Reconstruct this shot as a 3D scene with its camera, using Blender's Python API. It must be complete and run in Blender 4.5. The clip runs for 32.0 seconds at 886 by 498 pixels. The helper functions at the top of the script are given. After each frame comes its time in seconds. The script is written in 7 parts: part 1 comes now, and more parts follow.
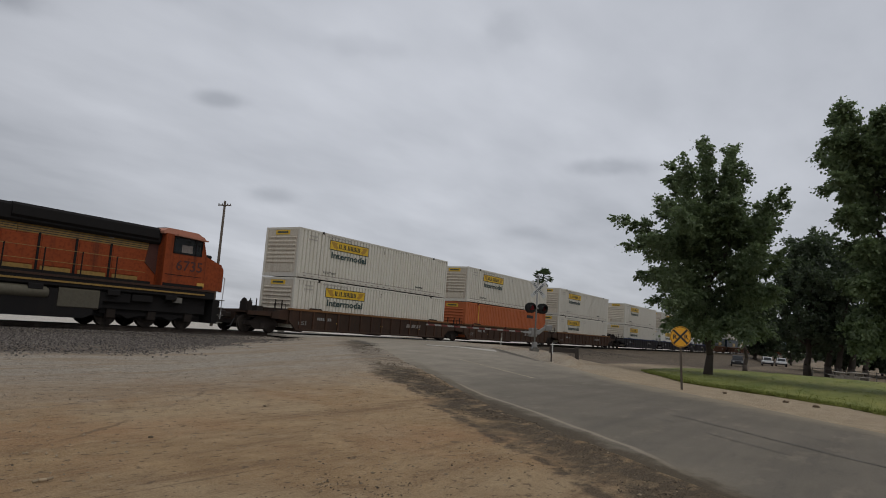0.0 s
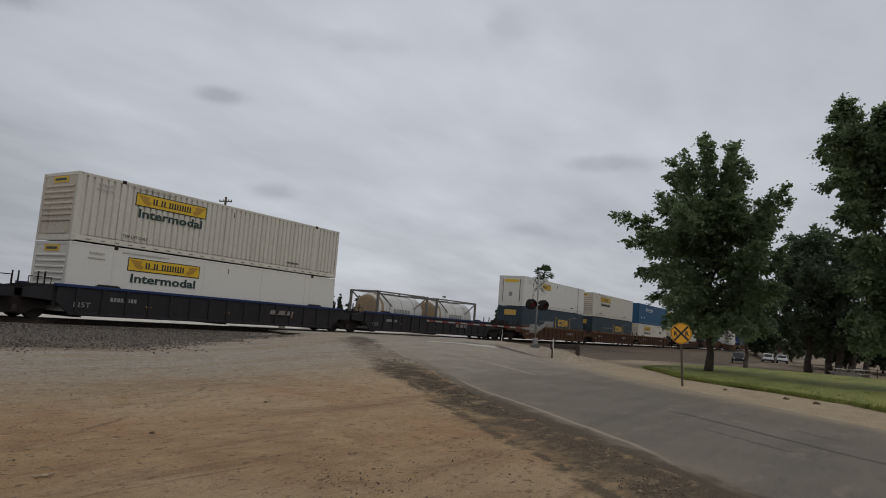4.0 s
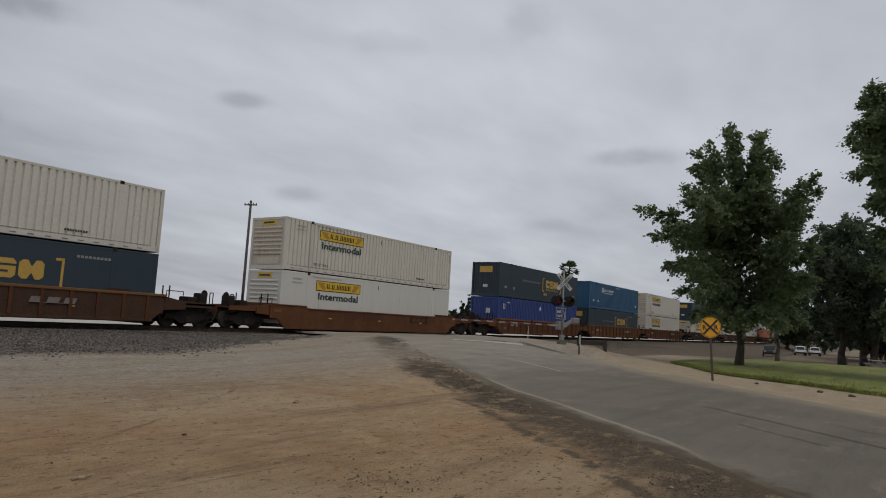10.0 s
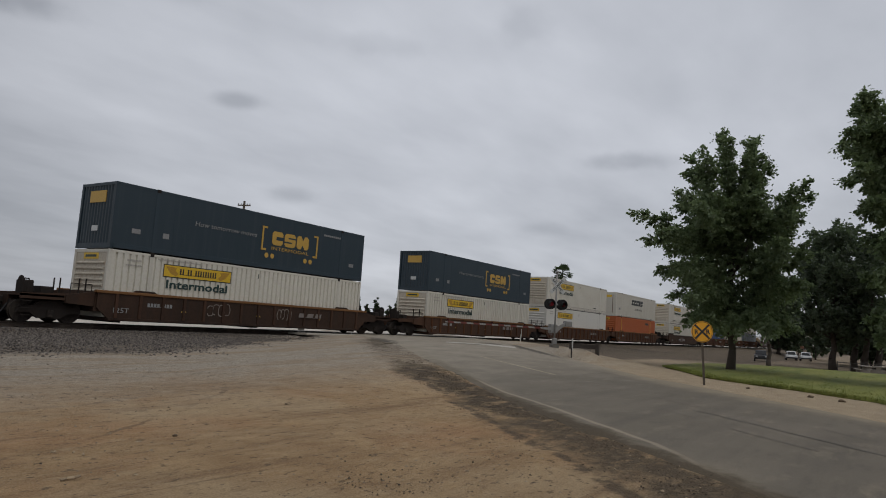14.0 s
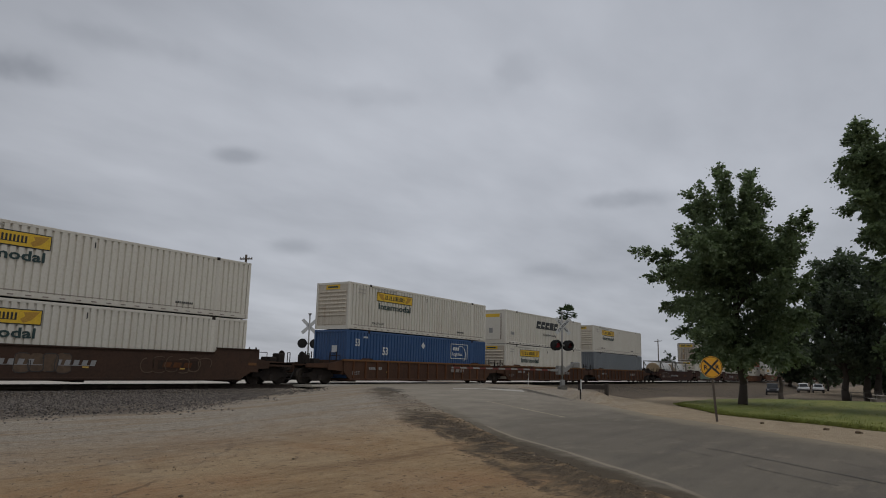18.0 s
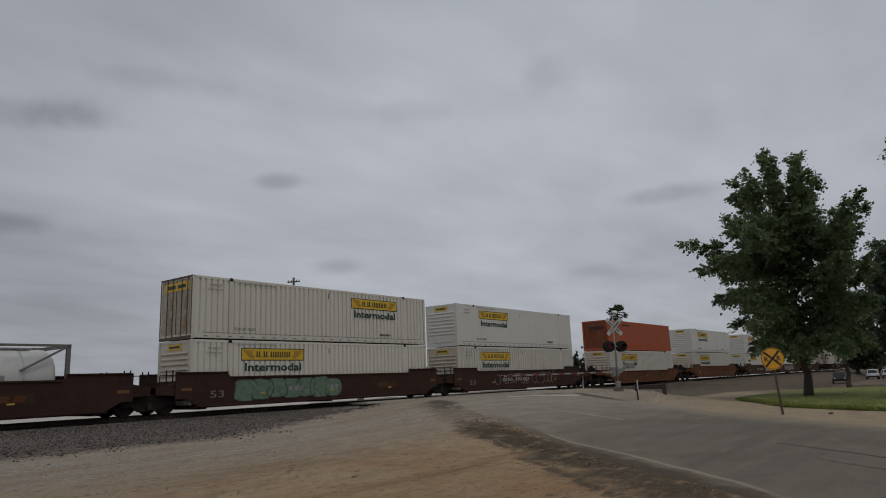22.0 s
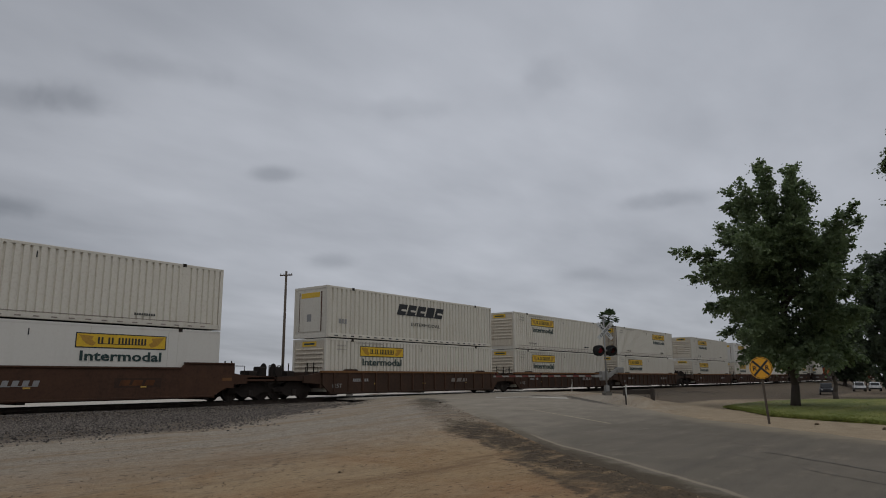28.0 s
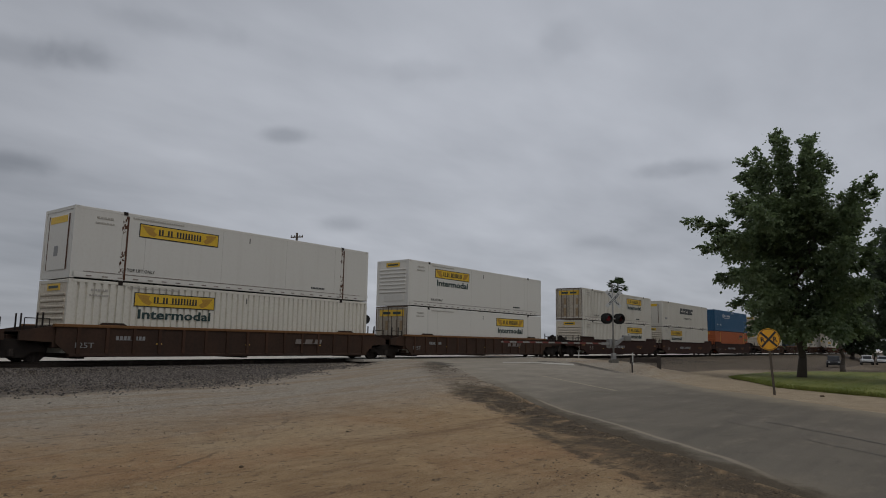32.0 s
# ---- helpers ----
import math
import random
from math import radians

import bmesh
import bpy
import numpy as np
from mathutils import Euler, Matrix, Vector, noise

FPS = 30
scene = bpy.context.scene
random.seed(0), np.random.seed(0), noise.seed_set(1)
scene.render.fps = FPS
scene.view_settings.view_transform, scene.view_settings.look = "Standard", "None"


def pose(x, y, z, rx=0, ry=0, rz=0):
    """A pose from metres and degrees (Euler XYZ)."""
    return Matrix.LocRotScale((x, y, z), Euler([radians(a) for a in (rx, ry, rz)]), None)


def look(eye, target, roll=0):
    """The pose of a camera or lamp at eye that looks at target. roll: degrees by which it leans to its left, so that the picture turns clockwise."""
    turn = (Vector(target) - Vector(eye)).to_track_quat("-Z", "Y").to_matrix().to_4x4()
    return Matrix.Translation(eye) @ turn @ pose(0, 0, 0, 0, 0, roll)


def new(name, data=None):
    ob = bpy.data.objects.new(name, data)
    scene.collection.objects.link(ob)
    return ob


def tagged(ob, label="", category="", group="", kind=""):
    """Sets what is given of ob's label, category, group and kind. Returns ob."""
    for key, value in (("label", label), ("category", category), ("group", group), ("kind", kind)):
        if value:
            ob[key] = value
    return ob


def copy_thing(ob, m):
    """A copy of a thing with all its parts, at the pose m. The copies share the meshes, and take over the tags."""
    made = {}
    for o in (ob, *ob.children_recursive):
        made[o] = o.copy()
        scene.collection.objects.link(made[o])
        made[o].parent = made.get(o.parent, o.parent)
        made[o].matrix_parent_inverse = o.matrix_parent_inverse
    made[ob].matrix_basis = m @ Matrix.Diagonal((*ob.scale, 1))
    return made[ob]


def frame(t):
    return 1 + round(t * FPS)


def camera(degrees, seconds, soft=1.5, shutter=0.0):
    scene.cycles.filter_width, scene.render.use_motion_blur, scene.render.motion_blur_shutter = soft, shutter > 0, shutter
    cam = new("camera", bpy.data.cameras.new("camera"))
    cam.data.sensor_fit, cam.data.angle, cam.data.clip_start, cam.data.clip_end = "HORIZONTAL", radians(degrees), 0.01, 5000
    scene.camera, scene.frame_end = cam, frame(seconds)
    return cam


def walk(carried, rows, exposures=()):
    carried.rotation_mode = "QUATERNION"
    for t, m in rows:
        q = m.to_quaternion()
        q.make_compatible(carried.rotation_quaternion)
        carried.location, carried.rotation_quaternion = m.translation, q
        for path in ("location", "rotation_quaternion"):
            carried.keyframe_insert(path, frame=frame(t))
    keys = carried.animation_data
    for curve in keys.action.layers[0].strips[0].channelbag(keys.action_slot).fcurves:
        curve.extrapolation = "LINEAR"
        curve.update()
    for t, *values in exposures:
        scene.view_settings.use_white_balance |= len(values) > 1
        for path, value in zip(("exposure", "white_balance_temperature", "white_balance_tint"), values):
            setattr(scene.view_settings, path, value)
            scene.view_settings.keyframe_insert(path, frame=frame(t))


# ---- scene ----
cam = camera(66.63, 32.0, 1.0)
PATH = [
    (0.0, pose(0, 0, 1.6, 96.66, -4.24, -58.39)),
    (0.5, pose(0, 0, 1.6, 96.65, -4.04, -58.34)),
    (1.0, pose(0, 0, 1.6, 96.64, -3.92, -58.12)),
    (1.5, pose(0, 0, 1.6, 96.57, -4.25, -58.12)),
    (2.0, pose(0, 0, 1.6, 96.58, -4.01, -58.24)),
    (2.5, pose(0, 0, 1.6, 96.45, -4.27, -57.49)),
    (3.0, pose(0, 0, 1.6, 96.35, -4.33, -57.18)),
    (3.5, pose(0, 0, 1.6, 96.33, -4.29, -57.78)),
    (5.5, pose(0, 0, 1.6, 96.36, -4.48, -58.88)),
    (6.0, pose(0, 0, 1.6, 96.28, -5.11, -58.52)),
    (6.5, pose(0, 0, 1.6, 96.30, -4.60, -58.23)),
    (7.0, pose(0, 0, 1.6, 96.58, -4.11, -58.62)),
    (7.5, pose(0, 0, 1.6, 96.41, -4.06, -58.36)),
    (8.0, pose(0, 0, 1.6, 95.82, -4.68, -58.48)),
    (8.5, pose(0, 0, 1.6, 95.70, -4.00, -58.60)),
    (9.0, pose(0, 0, 1.6, 95.93, -3.37, -58.11)),
    (9.5, pose(0, 0, 1.6, 96.23, -3.08, -57.14)),
    (10.0, pose(0, 0, 1.6, 96.07, -3.27, -56.16)),
    (10.5, pose(0, 0, 1.6, 95.96, -3.54, -56.59)),
    (11.0, pose(0, 0, 1.6, 95.99, -3.91, -57.24)),
    (11.5, pose(0, 0, 1.6, 96.14, -3.31, -56.95)),
    (12.0, pose(0, 0, 1.6, 96.12, -3.92, -56.94)),
    (12.5, pose(0, 0, 1.6, 96.26, -3.78, -56.73)),
    (13.0, pose(0, 0, 1.6, 96.49, -3.37, -56.87)),
    (13.5, pose(0, 0, 1.6, 96.40, -3.60, -56.74)),
    (14.0, pose(0, 0, 1.6, 96.31, -3.71, -56.76)),
    (14.5, pose(0, 0, 1.6, 96.30, -4.13, -56.32)),
    (16.5, pose(0, 0, 1.6, 95.37, -2.17, -56.54)),
    (17.0, pose(0, 0, 1.6, 95.87, 0.01, -56.08)),
    (17.5, pose(0, 0, 1.6, 98.86, 0.38, -55.44)),
    (18.0, pose(0, 0, 1.6, 100.13, -1.37, -56.24)),
    (18.5, pose(0, 0, 1.6, 101.98, -2.69, -57.28)),
    (19.0, pose(0, 0, 1.6, 101.87, 2.27, -56.87)),
    (19.5, pose(0, 0, 1.6, 102.15, 1.56, -57.79)),
    (20.0, pose(0, 0, 1.6, 102.49, 1.59, -55.47)),
    (20.5, pose(0, 0, 1.6, 101.41, 4.92, -54.82)),
    (21.0, pose(0, 0, 1.6, 99.19, 1.31, -53.74)),
    (21.5, pose(0, 0, 1.6, 99.48, 1.85, -53.22)),
    (22.0, pose(0, 0, 1.6, 101.04, 2.15, -51.85)),
    (22.5, pose(0, 0, 1.6, 100.78, 2.21, -51.76)),
    (23.0, pose(0, 0, 1.6, 100.44, 1.88, -52.77)),
    (23.5, pose(0, 0, 1.6, 100.52, 2.01, -53.44)),
    (24.0, pose(0, 0, 1.6, 100.44, 2.04, -52.96)),
    (24.5, pose(0, 0, 1.6, 101.11, 2.51, -52.38)),
    (25.0, pose(0, 0, 1.6, 101.08, 1.86, -52.01)),
    (25.5, pose(0, 0, 1.6, 101.17, 1.49, -51.86)),
    (26.0, pose(0, 0, 1.6, 100.90, 1.30, -52.81)),
    (26.5, pose(0, 0, 1.6, 100.85, 0.83, -53.31)),
    (28.5, pose(0, 0, 1.6, 100.96, 0.03, -52.30)),
    (29.0, pose(0, 0, 1.6, 100.89, -0.06, -51.56)),
    (29.5, pose(0, 0, 1.6, 100.33, 0.27, -50.66)),
    (30.0, pose(0, 0, 1.6, 99.69, -0.21, -50.91)),
    (30.5, pose(0, 0, 1.6, 99.78, -0.19, -51.31)),
    (31.0, pose(0, 0, 1.6, 99.97, -0.38, -51.39)),
    (31.5, pose(0, 0, 1.6, 99.54, -0.06, -51.42)),
    (32.0, pose(0, 0, 1.6, 97.92, -0.98, -52.07)),
]
walk(cam, PATH, ((0, 0.0, 6500, 10), (14.5, 0.0, 6500, 10), (17, 0.0, 6450, 10), (18.5, -0.30, 6420, 10), (32, -0.31, 6420, 10)))
# The road runs at about 44 degrees to the railway; the railway runs along x.
TRACK_Y = 28.33
RAIL_Z = 0.62
SPLIT_Z = 3.80
ROAD_DIR = (0.69, 0.72)
ROAD_MID = (21.9, 9.8)


def smooth(a, b, x):
    t = min(max((x - a) / (b - a), 0.0), 1.0)
    return t * t * (3 - 2 * t)


def interp(x, xs, ys):
    return float(np.interp(x, xs, ys))


def road_off(x, y):
    """Metres to the right of the road's middle line."""
    return (x - ROAD_MID[0]) * ROAD_DIR[1] - (y - ROAD_MID[1]) * ROAD_DIR[0]


def along(s, a):
    """The place s metres along the road's middle line and a metres to its right."""
    return (ROAD_MID[0] + s * ROAD_DIR[0] + a * ROAD_DIR[1], ROAD_MID[1] + s * ROAD_DIR[1] - a * ROAD_DIR[0])


def ground_z(x, y):
    a = road_off(x, y)
    left = interp(y, (9, 18, 24.0, 25.8), (0, 0.15, 0.22, 0.22))
    road = interp(y, (8, 18), (0, 0.6))
    right = interp(y, (18, 25.5), (0, 0.22))
    z = left + (road - left) * smooth(-12, -4, a)
    z += (right - z) * smooth(9.0, 11.0, a)
    if x > 48 and y < 24:
        z -= 0.9 * smooth(48, 95, x) * smooth(11, 16, a) * (1 - smooth(17, 24, y))
    if y > 25.3:
        beyond = 0.25 - 0.3 * smooth(31.5, 36, y)
        w = smooth(25.3, 26.2, y)
        near = 0.6 if -7 < a < 7 else 0.42
        cross = 0.6 - 0.4 * smooth(33, 50, y)
        k = smooth(-9, -6, a) * (1 - smooth(6, 9, a))
        z = z + (beyond + (cross - beyond) * k - z) * w
    return z

# ---- light: a bright overcast sky, the sun only a wide soft glow behind cloud ----
def cloud_world():
    w = bpy.data.worlds.new("sky")
    scene.world = w
    w.use_nodes = True
    nt = w.node_tree
    nt.nodes.clear()
    N, L = nt.nodes.new, nt.links.new
    out, bg = N("ShaderNodeOutputWorld"), N("ShaderNodeBackground")
    sky = N("ShaderNodeTexSky")
    sky.sky_type, sky.sun_disc = "NISHITA", False
    sky.sun_elevation, sky.sun_rotation = radians(58), radians(150)
    co = N("ShaderNodeTexCoord")
    # clouds lie on a flat deck: divide the direction by its height
    sep = N("ShaderNodeSeparateXYZ")
    L(co.outputs["Generated"], sep.inputs[0])
    up = N("ShaderNodeMath")
    up.operation, up.inputs[1].default_value = "MAXIMUM", 0.0
    L(sep.outputs["Z"], up.inputs[0])
    up2 = N("ShaderNodeMath")
    up2.operation, up2.inputs[1].default_value = "ADD", 0.16
    L(up.outputs[0], up2.inputs[0])
    flat = N("ShaderNodeVectorMath")
    flat.operation = "DIVIDE"
    L(co.outputs["Generated"], flat.inputs[0])
    comb = N("ShaderNodeCombineXYZ")
    for k in range(3):
        L(up2.outputs[0], comb.inputs[k])
    L(comb.outputs[0], flat.inputs[1])
    total = None
    for scale, detail, weight, off in ((0.9, 4, 0.42, 3.1), (2.6, 5, 0.22, 7.7), (0.4, 2, 0.62, 1.3)):
        mp = N("ShaderNodeMapping")
        mp.inputs["Location"].default_value = (off, off * 0.7, 0)
        mp.inputs["Rotation"].default_value = (0, 0, 0.5)
        mp.inputs["Scale"].default_value = (scale, scale * 1.7, 0.2)
        L(flat.outputs[0], mp.inputs[0])
        nz = N("ShaderNodeTexNoise")
        nz.inputs["Scale"].default_value, nz.inputs["Detail"].default_value = 1.0, detail
        nz.inputs["Roughness"].default_value = 0.5
        L(mp.outputs[0], nz.inputs["Vector"])
        mu = N("ShaderNodeMath")
        mu.operation, mu.inputs[1].default_value = "MULTIPLY", weight
        L(nz.outputs["Fac"], mu.inputs[0])
        if total is None:
            total = mu.outputs[0]
        else:
            ad = N("ShaderNodeMath")
            ad.operation = "ADD"
            L(total, ad.inputs[0]), L(mu.outputs[0], ad.inputs[1])
            total = ad.outputs[0]
    # small darker cloud patches at their own places: azimuth from +y to +x, height, half width, half depth, all degrees
    for az, el, wid, dep, dark in CLOUDS:
        c = Vector((math.sin(radians(az)) * math.cos(radians(el)), math.cos(radians(az)) * math.cos(radians(el)), math.sin(radians(el))))
        m = Matrix.LocRotScale(None, c.to_track_quat("Y", "Z"), None).inverted().to_euler()
        mp = N("ShaderNodeMapping")
        mp.vector_type = "POINT"
        mp.inputs["Rotation"].default_value = m
        L(co.outputs["Generated"], mp.inputs[0])
        sc = N("ShaderNodeVectorMath")
        sc.operation = "MULTIPLY"
        sc.inputs[1].default_value = (1 / math.sin(radians(wid)), 0, 1 / math.sin(radians(dep)))
        L(mp.outputs[0], sc.inputs[0])
        warp = N("ShaderNodeTexNoise")
        warp.inputs["Scale"].default_value = 18
        warp.inputs["Detail"].default_value = 3
        L(co.outputs["Generated"], warp.inputs["Vector"])
        ln = N("ShaderNodeVectorMath")
        ln.operation = "LENGTH"
        L(sc.outputs[0], ln.inputs[0])
        ad = N("ShaderNodeMath")
        ad.operation = "ADD"
        L(ln.outputs["Value"], ad.inputs[0]), L(warp.outputs["Fac"], ad.inputs[1])
        mr = N("ShaderNodeMapRange")
        mr.interpolation_type = "SMOOTHERSTEP"
        mr.inputs["From Min"].default_value, mr.inputs["From Max"].default_value = 0.55, 1.65
        mr.inputs["To Min"].default_value, mr.inputs["To Max"].default_value = -dark, 0
        L(ad.outputs[0], mr.inputs["Value"])
        s2 = N("ShaderNodeMath")
        s2.operation = "ADD"
        L(total, s2.inputs[0]), L(mr.outputs[0], s2.inputs[1])
        total = s2.outputs[0]
    ramp = N("ShaderNodeValToRGB")
    ramp.color_ramp.elements[0].position, ramp.color_ramp.elements[1].position = 0.38, 0.82
    ramp.color_ramp.elements[0].color = (0.335, 0.353, 0.391, 1)
    ramp.color_ramp.elements[1].color = (0.640, 0.662, 0.716, 1)
    L(total, ramp.inputs[0])
    mix = N("ShaderNodeMix")
    mix.data_type = "RGBA"
    mix.inputs["Factor"].default_value = 0.93
    dim = N("ShaderNodeMix")
    dim.data_type, dim.blend_type = "RGBA", "MULTIPLY"
    dim.inputs["Factor"].default_value = 1
    dim.inputs["B"].default_value = (0.08, 0.08, 0.08, 1)
    L(sky.outputs[0], dim.inputs["A"])
    L(dim.outputs["Result"], mix.inputs["A"]), L(ramp.outputs[0], mix.inputs["B"])
    # thinner cloud, and so more light, high to the right of the lot
    dot = N("ShaderNodeVectorMath")
    dot.operation = "DOT_PRODUCT"
    dot.inputs[1].default_value = (math.sin(radians(62)) * 0.80, math.cos(radians(62)) * 0.80, 0.60)
    L(co.outputs["Generated"], dot.inputs[0])
    lift = N("ShaderNodeMapRange")
    lift.interpolation_type = "SMOOTHSTEP"
    lift.inputs["From Min"].default_value, lift.inputs["From Max"].default_value = 0.62, 1.0
    lift.inputs["To Min"].default_value, lift.inputs["To Max"].default_value = 0.80, 1.06
    L(dot.outputs["Value"], lift.inputs["Value"])
    L(lift.outputs[0], bg.inputs["Strength"])
    L(mix.outputs["Result"], bg.inputs["Color"])
    L(bg.outputs[0], out.inputs[0])


CLOUDS = ((38.2, 16.8, 3.0, 0.9, 0.20), (43.2, 9.8, 3.0, 0.9, 0.15), (62.3, 24.8, 2.8, 2.2, 0.12), (71.7, 14.2, 4.8, 1.0, 0.18),
          (22.8, 20.6, 3.6, 1.8, 0.22), (17.5, 20.2, 5.0, 1.6, 0.16), (64.8, 8.5, 2.4, 0.8, 0.08), (49.5, 22.6, 6.0, 1.3, 0.08), (19.0, 12.4, 3.6, 1.1, 0.20), (28.0, 24.0, 7.0, 1.4, 0.10))
cloud_world()
sun = new("sun", bpy.data.lights.new("sun", "SUN"))
sun.data.energy, sun.data.angle, sun.data.color = 0.9, radians(40), (1.0, 0.97, 0.92)
sun.matrix_world = look((0, 0, 48), (12, 28, 0))

# ---- materials ----
MATS = {}


def node_mat(name):
    m = bpy.data.materials.new(name)
    m.use_nodes = True
    nt = m.node_tree
    bsdf = nt.nodes["Principled BSDF"]
    MATS[name] = m
    return m, nt.nodes.new, nt.links.new, bsdf


def noise_node(N, L, scale, detail=4, rough=0.55, stretch=(1, 1, 1), space="Object", seed=0.0):
    co = N("ShaderNodeTexCoord")
    mp = N("ShaderNodeMapping")
    mp.inputs["Scale"].default_value = stretch
    mp.inputs["Location"].default_value = (seed, seed * 0.37, seed * 0.71)
    L(co.outputs[space], mp.inputs[0])
    n = N("ShaderNodeTexNoise")
    n.inputs["Scale"].default_value, n.inputs["Detail"].default_value, n.inputs["Roughness"].default_value = scale, detail, rough
    L(mp.outputs[0], n.inputs["Vector"])
    return n.outputs["Fac"]


def ramp_node(N, L, fac, lo, hi, a, b):
    r = N("ShaderNodeValToRGB")
    r.color_ramp.elements[0].position, r.color_ramp.elements[1].position = lo, hi
    r.color_ramp.elements[0].color, r.color_ramp.elements[1].color = (*a, 1), (*b, 1)
    L(fac, r.inputs[0])
    return r.outputs[0]


def mix_node(N, L, fac, a, b, mode="MIX"):
    m = N("ShaderNodeMix")
    m.data_type, m.blend_type = "RGBA", mode
    for sock, v in (("Factor", fac), ("A", a), ("B", b)):
        if isinstance(v, (int, float)):
            m.inputs[sock].default_value = v
        elif isinstance(v, tuple):
            m.inputs[sock].default_value = (*v, 1)
        else:
            L(v, m.inputs[sock])
    return m.outputs["Result"]


def bump_node(N, L, height, strength, dist, bsdf):
    b = N("ShaderNodeBump")
    b.inputs["Strength"].default_value, b.inputs["Distance"].default_value = strength, dist
    L(height, b.inputs["Height"])
    L(b.outputs[0], bsdf.inputs["Normal"])


def paint(name, col, rough=0.5, metal=0.0, dirt=(0.12, 0.10, 0.08), amount=0.5, grain=9.0, streak=True, spread=0.12, bump=0.15, patch=None, gloss=0.5):
    """Weathered paint or metal: patches of grime, streaks that run down, and a shade of its own for each object."""
    m, N, L, b = node_mat(name)
    info = N("ShaderNodeObjectInfo")
    dark = tuple(c * (1 - spread) for c in col)
    base = mix_node(N, L, info.outputs["Random"], dark, col)
    n1 = noise_node(N, L, grain, 6, 0.65)
    n2 = noise_node(N, L, 0.7, 4, 0.6, seed=4.0)
    fac = ramp_node(N, L, n1, 0.48, 0.80, (0, 0, 0), (amount, amount, amount))
    base = mix_node(N, L, fac, base, dirt)
    fac2 = ramp_node(N, L, n2, 0.45, 0.78, (0, 0, 0), (amount * 0.6,) * 3)
    base = mix_node(N, L, fac2, base, patch or tuple(0.5 * (c + d) for c, d in zip(col, dirt)))
    if streak:
        n3 = noise_node(N, L, 3.2, 5, 0.6, (1.0, 1.0, 0.07), seed=9.0)
        fac3 = ramp_node(N, L, n3, 0.50, 0.70, (0, 0, 0), (amount * 1.1,) * 3)
        fac3 = mix_node(N, L, info.outputs["Random"], fac3, (0.02, 0.02, 0.02))
        base = mix_node(N, L, fac3, base, dirt)
    L(base, b.inputs["Base Color"])
    L(ramp_node(N, L, n1, 0.3, 0.8, (rough,) * 3, (min(1, rough + 0.3),) * 3), b.inputs["Roughness"])
    b.inputs["Metallic"].default_value = metal
    b.inputs["Specular IOR Level"].default_value = gloss
    if bump:
        bump_node(N, L, n1, bump, 0.01, b)
    return m


def flat_mat(name, col, rough=0.6, metal=0.0, var=0.25, scale=14.0):
    m, N, L, b = node_mat(name)
    n = noise_node(N, L, scale, 5, 0.6)
    L(ramp_node(N, L, n, 0.3, 0.75, tuple(c * (1 - var) for c in col), tuple(min(1, c * (1 + var * 0.6)) for c in col)), b.inputs["Base Color"])
    b.inputs["Roughness"].default_value, b.inputs["Metallic"].default_value = rough, metal
    return m


def glow_mat(name, col, strength):
    m, N, L, b = node_mat(name)
    b.inputs["Base Color"].default_value = (*col, 1)
    b.inputs["Emission Color"].default_value = (*col, 1)
    b.inputs["Emission Strength"].default_value = strength
    b.inputs["Roughness"].default_value = 0.25
    return m


def leaf_mat(name, a, bcol, rough=0.55):
    m, N, L, b = node_mat(name)
    g = N("ShaderNodeNewGeometry")
    info = N("ShaderNodeObjectInfo")
    big = noise_node(N, L, 0.5, 3)
    col = mix_node(N, L, g.outputs["Random Per Island"], a, bcol)
    col = mix_node(N, L, ramp_node(N, L, big, 0.35, 0.7, (0, 0, 0), (0.5, 0.5, 0.5)), col, tuple(0.6 * c for c in a))
    L(col, b.inputs["Base Color"])
    b.inputs["Roughness"].default_value = rough
    tr = N("ShaderNodeBsdfTranslucent")
    L(mix_node(N, L, 0.4, col, (0.18, 0.26, 0.10)), tr.inputs["Color"])
    mx = N("ShaderNodeMixShader")
    mx.inputs[0].default_value = 0.5
    L(b.outputs[0], mx.inputs[1]), L(tr.outputs[0], mx.inputs[2])
    for n in m.node_tree.nodes:
        if n.type == "OUTPUT_MATERIAL":
            L(mx.outputs[0], n.inputs[0])
    return m


paint("white_paint", (0.615, 0.590, 0.520), 0.5, amount=0.36, dirt=(0.33, 0.26, 0.185), spread=0.16)
paint("stained_white", (0.60, 0.55, 0.455), 0.6, amount=0.6, dirt=(0.22, 0.13, 0.07), spread=0.25)
paint("clean_white", (0.63, 0.615, 0.57), 0.42, amount=0.16, dirt=(0.36, 0.32, 0.27))
paint("orange_paint", (0.420, 0.108, 0.030), 0.5, amount=0.28, dirt=(0.246, 0.082, 0.041))
paint("orange_end", (0.20, 0.052, 0.020), 0.7, amount=0.8, dirt=(0.045, 0.022, 0.015), grain=5, patch=(0.30, 0.14, 0.06))
paint("red_orange", (0.39, 0.084, 0.024), 0.55, amount=0.32, dirt=(0.20, 0.06, 0.03))
paint("navy_paint", (0.017, 0.034, 0.048), 0.42, amount=0.22, dirt=(0.06, 0.07, 0.08))
paint("royal_blue", (0.021, 0.047, 0.20), 0.42, amount=0.22, dirt=(0.07, 0.08, 0.15))
paint("cobalt_blue", (0.022, 0.068, 0.175), 0.42, amount=0.22, dirt=(0.07, 0.09, 0.14))
paint("sky_blue", (0.017, 0.090, 0.185), 0.42, amount=0.22, dirt=(0.06, 0.11, 0.16))
paint("grey_paint", (0.17, 0.19, 0.205), 0.5, amount=0.3, dirt=(0.10, 0.10, 0.10))
